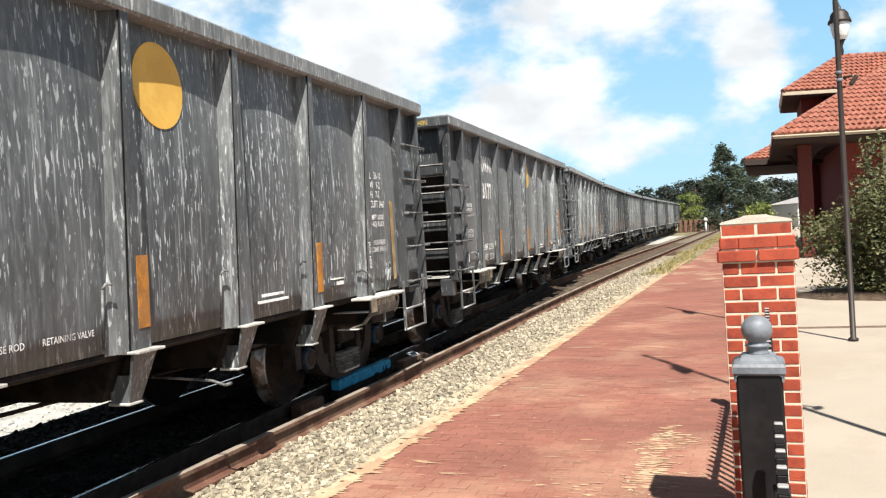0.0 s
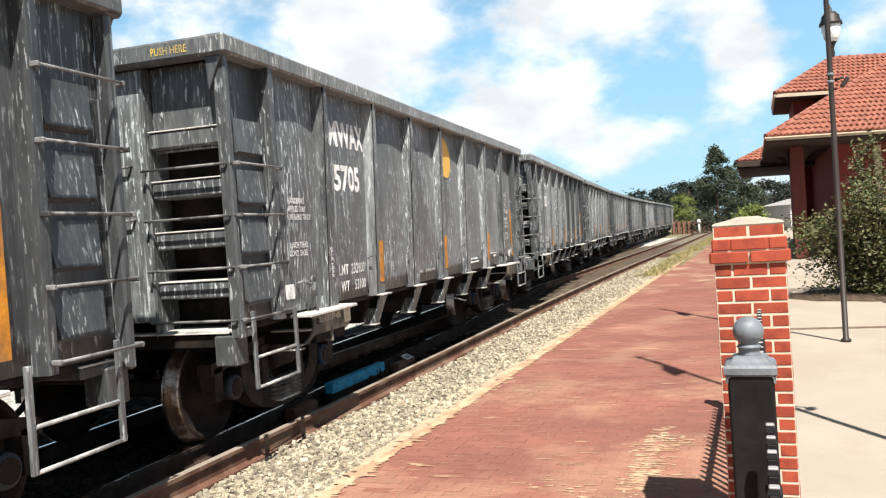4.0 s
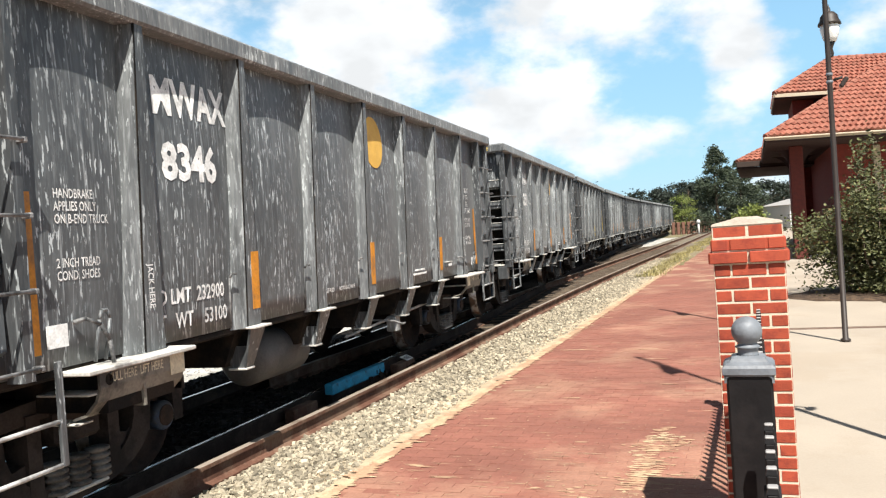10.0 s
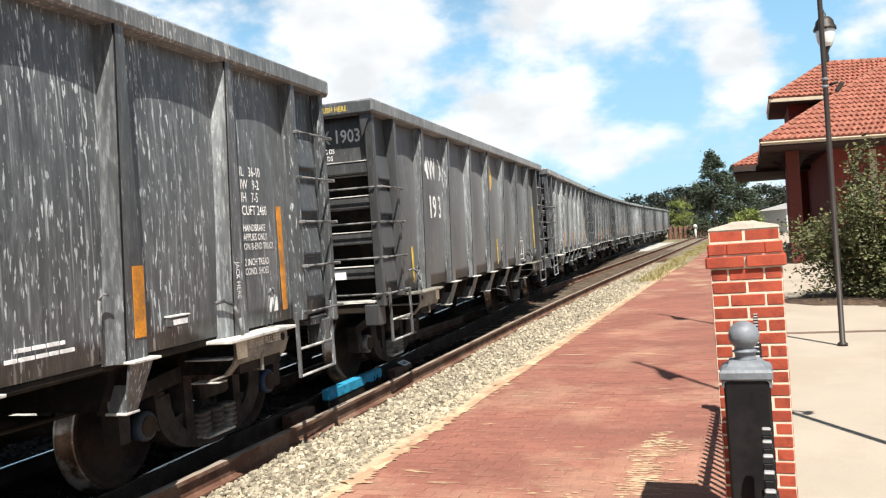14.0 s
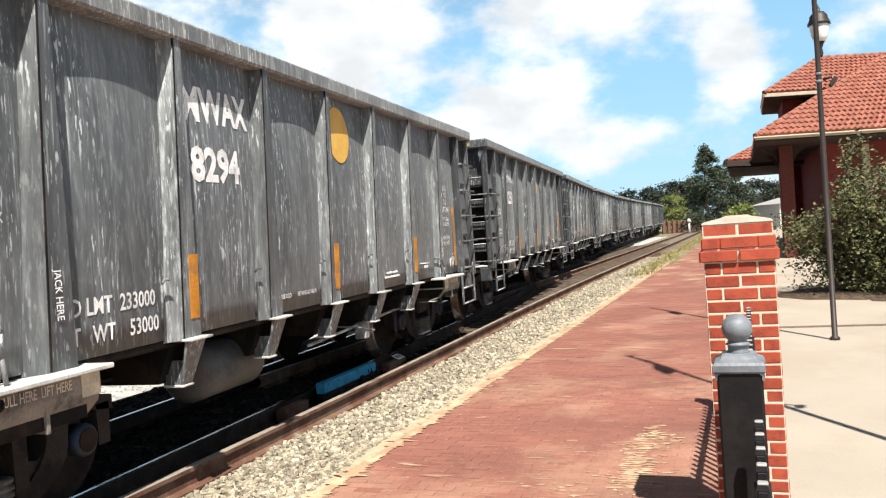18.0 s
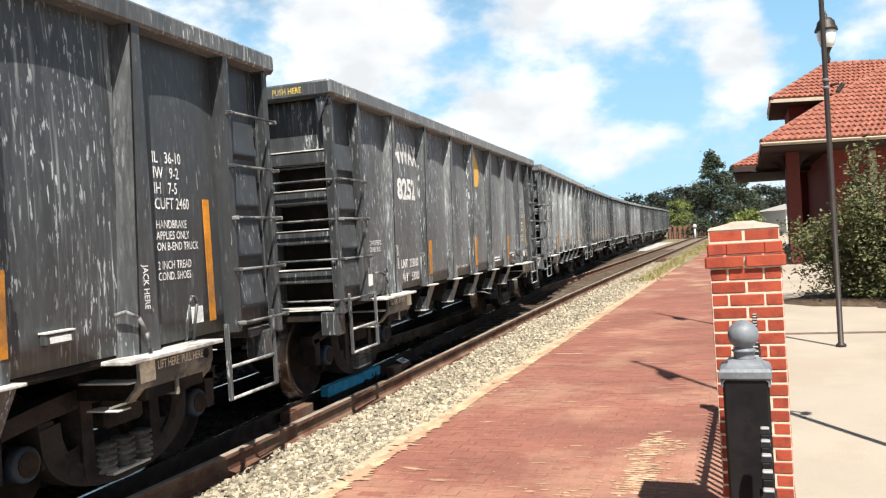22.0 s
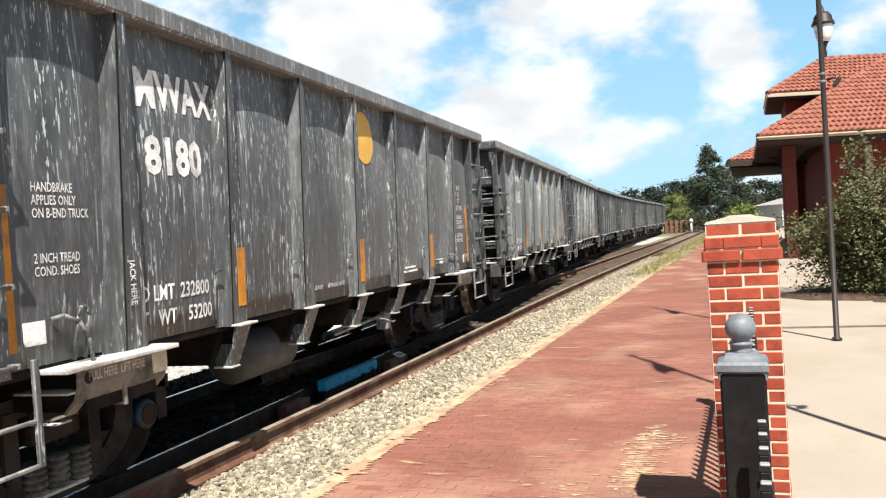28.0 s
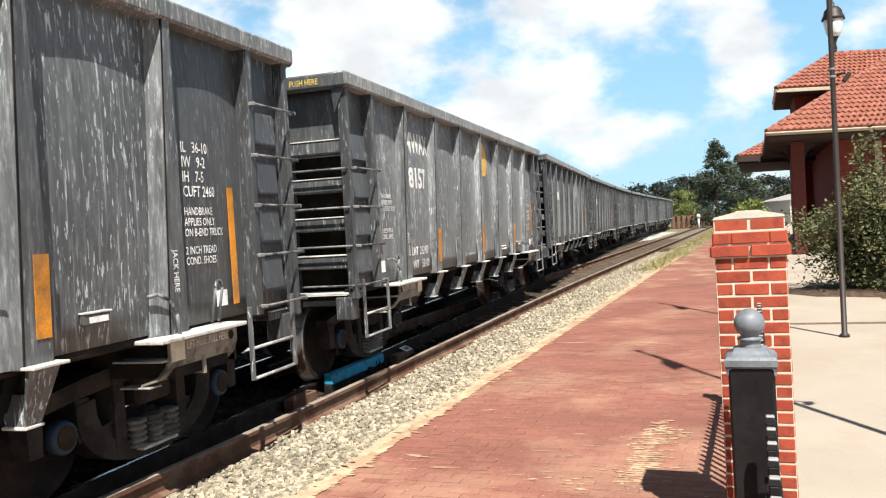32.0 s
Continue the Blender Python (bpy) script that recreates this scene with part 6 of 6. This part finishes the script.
def roof(owner, name, planes, ridges, label):
    g = Geo()
    for a, b, c, d, rows, cols in planes:
        g.add([Vector(p) - Vector((0, 0, 0.03)) for p in (a, b, c, d)], [(0, 1, 2, 3)])
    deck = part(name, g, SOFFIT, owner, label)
    g = Geo()
    for pl in planes:
        tiled_roof(g, *pl)
    t = part("roof_tiles", g, ROOFTILE, deck, "overlapping orange clay tiles")
    t["kind"] = "stuff"
    for p, q in ridges:
        part("hip_tiles", ridge_tiles(Geo(), p, q), ROOFTILE, deck, "capped hip of clay tiles")
    return deck


station = thing("station_building", "red brick railway station with orange clay-tiled hip roofs", "building", m=BLD)
LX = 15.0      # length of the near side
# lower roof: near slope and track-side slope
run, rise = 7.4, 4.5
A, B = (0, 0, EAVE), (LX, 0, EAVE)
C, D = (LX, run, EAVE + rise), (run, run, EAVE + rise)
roof(station, "lower_roof", [(A, B, C, D, 23, 70), ((0, 15, EAVE), A, D, (run, 15, EAVE + rise), 23, 60)], [(A, D)], "broad lower roof")
# eaves: fascia board, gutter line, soffit
part("fascia", Geo().cbox(-0.02, LX, -0.05, -0.01, EAVE - 0.13, EAVE - 0.02, 0.01), FASCIA, station, "tan fascia board")
part("gutter", Geo().cbox(-0.06, LX, -0.14, -0.05, EAVE - 0.075, EAVE - 0.02, 0.015), FASCIA, station, "tan painted gutter")
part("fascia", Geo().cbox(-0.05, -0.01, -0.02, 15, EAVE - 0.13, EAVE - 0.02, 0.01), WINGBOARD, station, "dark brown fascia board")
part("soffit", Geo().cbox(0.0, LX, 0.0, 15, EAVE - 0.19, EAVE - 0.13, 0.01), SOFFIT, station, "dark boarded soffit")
WX, WY = 2.6, 2.8
part("wall", Geo().box(WX, LX, WY, WY + 0.3, 0, EAVE - 0.18), REDWALL, station, "red brick wall under the eaves")
part("wall", Geo().box(WX, WX + 0.3, WY + 0.3, 15, 0, EAVE - 0.18), REDWALL, station, "red brick wall under the eaves")
for x in (4.3, 8.2):
    part("pilaster", Geo().cbox(x - 0.14, x + 0.14, WY - 0.10, WY, 0.0, EAVE - 0.3, 0.01), FASCIA, station, "pale brown wall post")
for x in (5.4, 9.6):
    w = part("window", Geo().cbox(x, x + 1.3, WY - 0.05, WY - 0.003, 0.9, 3.0, 0.01), SOFFIT, station, "dark framed window")
    for dx in (0.08, 0.69):
        part("pane", Geo().box(x + dx, x + dx + 0.53, WY - 0.06, WY - 0.052, 1.0, 2.9), DARKGLASS, w, "dark pane")
# veranda post with curved bracket
for x, y in ((1.15, 2.35), (1.3, 6.0)):
    post = part("veranda_post", Geo().cbox(x - 0.26, x + 0.26, y - 0.22, y + 0.22, 0, EAVE - 0.19, 0.03), PIER, station, "red brick veranda pier, darkened for the shade under the eaves")
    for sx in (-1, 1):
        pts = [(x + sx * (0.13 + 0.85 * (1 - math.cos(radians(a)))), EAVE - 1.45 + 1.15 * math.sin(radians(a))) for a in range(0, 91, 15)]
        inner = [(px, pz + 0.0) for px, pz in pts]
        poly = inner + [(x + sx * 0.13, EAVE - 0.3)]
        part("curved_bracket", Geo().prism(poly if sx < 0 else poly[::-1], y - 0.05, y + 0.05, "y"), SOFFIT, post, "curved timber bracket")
part("base_course", Geo().cbox(WX - 0.06, LX, WY - 0.08, WY, 0, 0.55, 0.02), SOFFIT, station, "dark stone base course")
# upper storey and its hipped roof
ux0, ux1, uy0, uy1 = 1.32, 15.0, 5.6, 9.4
part("upper_wall", Geo().box(ux0, ux1, uy0, uy1, EAVE, UPEAVE), REDWALL, station, "red brick upper storey")
part("upper_window", Geo().cbox(ux0 + 0.9, ux0 + 2.0, uy0 - 0.06, uy0, UPEAVE - 1.1, UPEAVE - 0.25, 0.01), DARKGLASS, station, "dark upper window")
o = 0.75
a, b = (ux0 - o, uy0 - o, UPEAVE), (ux1 + o, uy0 - o, UPEAVE)
half = (uy1 - uy0) / 2 + o
d, c = (ux0 - o + half, uy0 - o + half, RIDGE), (ux1 + o, uy0 - o + half, RIDGE)
e = (ux0 - o, uy1 + o, UPEAVE)
roof(station, "upper_roof", [(a, b, c, d, 10, 70), (e, a, d, d, 10, 24)], [(a, d), (d, c)], "hipped upper roof")
part("upper_fascia", Geo().cbox(ux0 - o, ux1, uy0 - o - 0.04, uy0 - o, UPEAVE - 0.16, UPEAVE - 0.02, 0.01), FASCIA, station, "tan upper fascia")
part("upper_fascia", Geo().cbox(ux0 - o - 0.04, ux0 - o, uy0 - o, uy1 + o, UPEAVE - 0.16, UPEAVE - 0.02, 0.01), FASCIA, station, "tan upper fascia")
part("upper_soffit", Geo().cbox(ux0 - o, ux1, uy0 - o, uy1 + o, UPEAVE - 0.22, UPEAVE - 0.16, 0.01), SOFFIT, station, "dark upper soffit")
part("finial", Geo().lathe([(0.12, 0), (0.14, 0.12), (0.07, 0.2), (0.03, 0.32)], 10, Matrix.Translation(d)), ROOFTILE, station, "clay ridge finial")
part("camera_box", Geo().cbox(6.05, 6.25, -0.28, -0.08, EAVE - 0.12, EAVE + 0.02, 0.03), HOUSEWHITE, station, "small white box on the gutter")
# wing beyond, nearer the track
wing = thing("station_wing", "far wing of the station under a clay-tiled roof", "building", m=Matrix.Translation(plan(14.4, 40.0, PZ)) @ Matrix.Rotation(BROT, 4, "Z"))
A, B, D = (0, 0, EAVE), (9, 0, EAVE), (4.0, 4.0, EAVE + 2.0)
roof(wing, "wing_roof", [(A, B, (9, 4.0, EAVE + 2.0), D, 14, 36), ((0, 10, EAVE), A, D, (4.0, 10, EAVE + 2.0), 14, 36)], [(A, D)], "lower wing roof")
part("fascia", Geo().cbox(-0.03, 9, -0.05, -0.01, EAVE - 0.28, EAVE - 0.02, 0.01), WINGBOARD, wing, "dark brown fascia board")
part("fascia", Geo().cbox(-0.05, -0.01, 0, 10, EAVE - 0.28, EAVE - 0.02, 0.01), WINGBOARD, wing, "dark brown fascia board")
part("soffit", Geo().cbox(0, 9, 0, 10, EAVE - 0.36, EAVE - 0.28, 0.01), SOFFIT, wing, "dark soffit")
part("wall", Geo().box(3.0, 9, 2.6, 10, 0, EAVE - 0.36), REDWALL, wing, "red brick wall")

# the track side stands off square: lean the plan so that it follows the line of the platform
for owner, k in ((station, 0.4386), (wing, 0.4386)):
    lean = Matrix(((1, k, 0, 0), (0, 1, 0, 0), (0, 0, 1, 0), (0, 0, 0, 1)))
    for ob in owner.children_recursive:
        ob.data.transform(lean)

# ---------------------------------------------------------------- the distance
def px_at(X, Y, d):
    """Offset to the right, and height over the eye, of a direction at distance d (in the standpoint's flat picture)."""
    hor = 395 - 0.074 * (X - 1227)
    return (X - 784 + (hor - Y) * 0.074) / 1450 * d, (hor - Y) / 1450 * d


def stand(X, d, z=-0.36):
    a, _ = px_at(X, 390, d)
    return plan(a, d, z)


tree("cedar_tree", stand(1268, 92), 9.6, 3.6, LEAF_DARK, "dark green cedar with a ragged pointed crown", 31, 17000, 0.27, True, 0.22, clumps=110, low=0.05)
tree("cedar_tree", stand(1312, 99), 8.4, 4.0, LEAF_DARK, "dark green broad cedar beside another", 32, 13000, 0.29, True, 0.22, clumps=90, low=0.05)
tree("round_tree", stand(1203, 112), 5.0, 2.3, LEAF_LIGHT, "small bright green tree by the far fence", 33, 5000, 0.22, False, 0.12, clumps=60, low=0.12)
shrub("far_shrub", stand(1322, 66), 3.4, 1.9, 12, 3000, LEAF_LIGHT, "light green bush in front of the cedars", 34, 0.24)
r = random.Random(77)
for i, (X, d, h, rad) in enumerate(((1040, 150, 10.0, 4.2), (1018, 160, 8.6, 4.5), (1072, 165, 8.0, 5), (1135, 190, 9.8, 7), (1165, 200, 11.0, 6), (1190, 205, 11.5, 6.5),
                                    (1215, 190, 11.8, 5), (1240, 210, 12.5, 7), (1100, 210, 8.5, 6), (1345, 170, 9.5, 7), (1385, 180, 9.0, 7), (1425, 190, 9.0, 8), (1010, 220, 8, 6))):
    tree("far_tree", stand(X, d), h * 0.86, rad, LEAF_FAR, "distant dark green tree", 50 + i, 4200, 0.65, False, 0.3, clumps=45, low=0.15)
# woods closing the horizon all round
g = Geo()
vs = []
def place(q):
    a = q.uniform(0, 2 * math.pi)
    R = q.uniform(330, 420)
    return Vector((R * math.cos(a), 20 + R * math.sin(a), q.uniform(0, 1) ** 0.6 * 11 * (0.7 + 0.3 * math.sin(a * 23) * math.sin(a * 7)))), q.uniform(0.6, 1.4)
woods = solid("distant_woods", leaf_cloud(r, 9000, place, 7.0, 1.0), LEAF_FAR, "line of distant woods on the horizon", "woods", kind="stuff")
# low brick-piered fence beyond the path
ff = thing("far_fence", "brown brick-piered fence beyond the platform", "fence")
for i in range(13):
    q = stand(1186 + i * 9, 104 - i * 0.6)
    part("pier", Geo().cbox(-0.22, 0.22, -0.22, 0.22, 0, 1.55, 0.03), FARBRICK, ff, m=Matrix.Translation(q) @ Matrix.Rotation(YAW, 4, "Z"))
    if i < 12:
        q2 = stand(1186 + (i + 1) * 9, 104 - (i + 1) * 0.6)
        for z in (0.5, 1.1):
            part("rail", Geo().cyl(q + Vector((0, 0, z)), q2 + Vector((0, 0, z)), 0.04, 6), BLACKPAINT, ff)
        for k in range(1, 5):
            part("slat", Geo().cyl(q.lerp(q2, k / 5) + Vector((0, 0, 0.1)), q.lerp(q2, k / 5) + Vector((0, 0, 1.35)), 0.03, 5), BLACKPAINT, ff)
sg = thing("marker_post", "white marker post with a round head by the far track", "post", m=Matrix.Translation(stand(1231, 88)) @ Matrix.Rotation(YAW, 4, "Z"))
part("post", Geo().cyl((0, 0, 0), (0, 0, 1.35), 0.11, 10), HOUSEWHITE, sg)
part("head", Geo().lathe([(0.05, 1.3), (0.2, 1.4), (0.22, 1.55), (0.14, 1.72), (0.02, 1.78)], 12), HOUSEWHITE, sg, "white rounded head")
# white house seen under the eaves
hs = thing("white_house", "distant white house with a grey roof", "house", m=Matrix.Translation(stand(1394, 84)) @ Matrix.Rotation(YAW, 4, "Z"))
part("wall", Geo().box(0, 6, 0, 7, 0, 2.7), HOUSEWHITE, hs)
part("roof", Geo().prism([(-0.3, 2.65), (6.3, 2.65), (3, 3.35)][::-1], -0.4, 7.4, "y"), GREYROOF, hs)
part("window", Geo().box(0.9, 1.5, -0.04, 0.0, 1.1, 2.0), DARKGLASS, hs, "dark window")
part("door", Geo().box(2.3, 3.1, -0.04, 0.0, 0.0, 2.05), GREYROOF, hs, "grey door")

# ---------------------------------------------------------------- loose ground: stones, grass, pavers


def scatter_stones(rng_, n, place, lo, hi):
    base = np.array([(-1, -1, -1), (1, -1, -1), (1, 1, -1), (-1, 1, -1), (-1, -1, 1), (1, -1, 1), (1, 1, 1), (-1, 1, 1)], float)
    faces = np.array([(0, 3, 2, 1), (4, 5, 6, 7), (0, 1, 5, 4), (1, 2, 6, 5), (2, 3, 7, 6), (3, 0, 4, 7)])
    gen = np.random.RandomState(rng_)
    v = base[None] * gen.uniform(0.45, 1.0, (n, 8, 3))
    s = gen.uniform(lo, hi, (n, 1, 1)) * gen.uniform(0.6, 1.25, (n, 1, 3))
    v = v * s
    a = gen.uniform(0, 2 * np.pi, n)
    b = gen.uniform(-0.7, 0.7, n)
    ca, sa, cb, sb = np.cos(a)[:, None], np.sin(a)[:, None], np.cos(b)[:, None], np.sin(b)[:, None]
    x, y, z = v[..., 0], v[..., 1], v[..., 2]
    y, z = y * cb - z * sb, y * sb + z * cb
    x, y = x * ca - y * sa, x * sa + y * ca
    p = place(gen, n)
    v = np.stack([x, y, z], -1) + p[:, None]
    g = Geo()
    g.v = [tuple(q) for q in v.reshape(-1, 3)]
    g.f = [tuple(q) for q in (faces[None] + 8 * np.arange(n)[:, None, None]).reshape(-1, 4)]
    g.smooth = [False] * len(g.f)
    return g


def near_bias(gen, n, v0, v1):
    """More stones where the strip is nearer."""
    t = gen.uniform(0, 1, n)
    return v0 + (v1 - v0) * t ** 1.7


def shoulder(gen, n):
    v = near_bias(gen, n, 2.5, 40)
    inner = np.interp(v, NEAR_Y, NEAR_X) + 0.10 - 4.97 - 0.0628 * v
    u = -3.12 + (inner + 3.12) * gen.uniform(0, 1, n) ** 1.05 - 0.03 * np.sin(v * 2.1)
    z = -0.175 + gen.uniform(-0.012, 0.02, n)
    return np.stack([u, v, z], -1)


def fourfoot(gen, n):
    v = near_bias(gen, n, 1.5, 14)
    lo = np.where(v < 13, -7.05 - 0.063 * v, -7.6)
    u = lo + gen.uniform(0, 1, n) * (-4.6 - lo)
    z = -0.182 + gen.uniform(-0.015, 0.012, n)
    return np.stack([u, v, z], -1)


def yard(gen, n):
    v = near_bias(gen, n, -2, 22)
    u = gen.uniform(-14, -7.62, n) - 0.063 * np.clip(v, 0, 12)
    return np.stack([u, v, np.full(n, -0.328)], -1)


solid("ballast_stones", scatter_stones(3, 32000, shoulder, 0.009, 0.030), STONE, "loose pale crushed-stone ballast beside the rail", "gravel", kind="stuff", m=PLAT)
# stones between the rails carry the under-train shade in their colour
solid("track_stones", scatter_stones(4, 9000, fourfoot, 0.018, 0.04), SHADESTONE, "crushed stone between the rails, coloured dark for shade", "gravel", kind="stuff", m=PLAT)
solid("yard_stones", scatter_stones(5, 14000, yard, 0.010, 0.026), YARDSTONE, "loose pale gravel of the yard", "gravel", kind="stuff", m=PLAT)


def grass_blades(rng_, n, place, h):
    r = random.Random(rng_)
    g = Geo()
    for i in range(n):
        p = place(r)
        a = r.uniform(0, 2 * math.pi)
        d = Vector((math.cos(a), math.sin(a), 0))
        w = d.cross(Vector((0, 0, 1))) * 0.012
        k = h * r.uniform(0.4, 1.2)
        g.v += [tuple(p - w), tuple(p + w), tuple(p + d * k * 0.5 + Vector((0, 0, k)))]
        g.f.append((3 * i, 3 * i + 1, 3 * i + 2))
    g.smooth = [False] * n
    return g


def verge(q):
    v = 27 + 62 * q.random() ** 1.2
    u = -3.35 + q.gauss(0, 0.22) + 0.25 * math.sin(v * 0.7) * (v > 40)
    return plat(u, v, PZ - 0.02)


strip("grass_verge", EARTH, -3.9, -2.75, 33, 95, -0.36, PZ - 0.003, "dry grassy verge between walk and siding", "verge", 120, 0.06, 8)
solid("verge_grass", grass_blades(6, 9000, verge, 0.12), GRASS, "tufts of dry yellow-green grass", "grass", kind="stuff")

# brick pavers of the walk: rows across it, long side across, joints sunk
BL, BW = 0.206, 0.1025
paver = Geo().cbox(-BL / 2 + 0.0019, BL / 2 - 0.0019, -BW / 2 + 0.0017, BW / 2 - 0.0017, -0.05, 0.0, 0.002).mesh("brick", PAVER)
rows_n = 190
gen = random.Random(12)
near, rest = [], Geo()
for i in range(rows_n):
    v = 2.6 + i * BW
    for j in range(15):
        u = -2.93 + BL * (j + 0.5) + (BL / 2 if i % 2 else 0) - 0.03
        if u > -0.02:
            continue
        if gen.random() < 0.03:
            continue
        z = PZ + gen.uniform(-0.0018, 0.0018)
        if 5.3 <= v <= 8.1 and len(near) < 300 and u > -2.0:
            near.append((u, v, z, gen.uniform(-0.8, 0.8)))
        else:
            t = gen.uniform(-0.0012, 0.0012)
            x0, x1, y0, y1 = u - BL / 2 + 0.0021, u + BL / 2 - 0.0021, v - BW / 2 + 0.0019, v + BW / 2 - 0.0019
            rest.add([(x0, y0, z - 0.03), (x1, y0, z - 0.03), (x1, y1, z - 0.03), (x0, y1, z - 0.03), (x0, y0, z + t), (x1, y0, z - t), (x1, y1, z - t), (x0, y1, z + t)],
                     [(4, 5, 6, 7), (0, 1, 5, 4), (1, 2, 6, 5), (2, 3, 7, 6), (3, 0, 4, 7)])
for u, v, z, a in near:
    part("brick", paver, PAVER, path_base, m=pose(u, v, z, 0, 0, a))
more = part("brick_field", rest, PAVERS, path_base, "worn red paving bricks")
more["kind"] = "stuff"

# sand swept into joints, hollows and along the edge of the walk
g = Geo()
q = random.Random(31)


def speck(u, v, w, h):
    n = 6
    pts = [(u + w * math.cos(2 * math.pi * i / n) * q.uniform(0.6, 1.1), v + h * math.sin(2 * math.pi * i / n) * q.uniform(0.6, 1.1), min(PZ + 0.0034 + 0.0000008 * len(g.f), PZ + 0.012)) for i in range(n)]
    g.add(pts, [tuple(range(n))])


def drift(u, v, long, thick):
    """A ragged run of sand lying along a brick course."""
    n = max(int(long / 0.035), 2)
    top, low, z = [], [], PZ + 0.0034 + 0.0000008 * len(g.f)
    for i in range(n + 1):
        x = u - long / 2 + long * i / n
        e = math.sin(math.pi * (i + 0.3) / (n + 0.6))
        top.append((x, v + thick * e * q.uniform(0.25, 0.6), min(z, PZ + 0.012)))
        low.append((x, v - thick * e * q.uniform(0.25, 0.6), min(z, PZ + 0.012)))
    g.add(low + top, [(i, i + 1, n + 2 + i, n + 1 + i) for i in range(n)])


# a drift by the fence, thin runs in the courses, crumbs all over
for cu, cv, su, sv, k in ((-0.86, 5.80, 0.09, 0.16, 90), (-0.84, 6.25, 0.055, 0.2, 75), (-0.86, 6.62, 0.10, 0.07, 45), (-0.76, 6.85, 0.10, 0.08, 50), (-0.82, 7.15, 0.05, 0.1, 18), (-1.25, 5.5, 0.12, 0.06, 12)):
    for i in range(k):
        v = round((cv + q.gauss(0, sv)) / 0.05125) * 0.05125 + q.gauss(0, 0.008)
        drift(cu + q.gauss(0, su), v, q.uniform(0.02, 0.11), q.uniform(0.015, 0.05))
for i in range(130):
    v = 5.2 + 6 * q.random() ** 2.2
    drift(q.uniform(-2.8, -0.3), round(v / 0.1025) * 0.1025 + 0.03, q.uniform(0.03, 0.22), q.uniform(0.004, 0.012))
for u, v, long in ((-2.54, 11.75, 0.74), (-1.56, 11.73, 0.62), (-1.90, 8.45, 0.22), (-2.51, 7.48, 0.12), (-1.49, 6.71, 0.12), (-1.33, 10.9, 0.3), (-1.0, 9.2, 0.2), (-2.25, 5.64, 0.3), (-2.6, 5.9, 0.24)):
    for i in range(4):
        drift(u + q.gauss(0, 0.03), v + q.gauss(0, 0.012), long * q.uniform(0.5, 1), 0.022)
for i in range(900):
    speck(q.uniform(-2.8, -0.1), 3.5 + 15 * q.random() ** 1.5, q.uniform(0.005, 0.016), q.uniform(0.004, 0.010))
# the sandy edge spills over the ends of the courses
for i in range(330):
    v = 2.6 + i * 0.1025
    for k in range(3):
        drift(-2.96, v + 0.034 * k + q.uniform(-0.01, 0.01), 2 * min(q.expovariate(1 / 0.028), 0.16) + 0.07, q.uniform(0.05, 0.09))
solid("swept_sand", g, SWEPT, "patches of pale sand swept over the bricks", "sand", kind="stuff", m=PLAT)

motions()
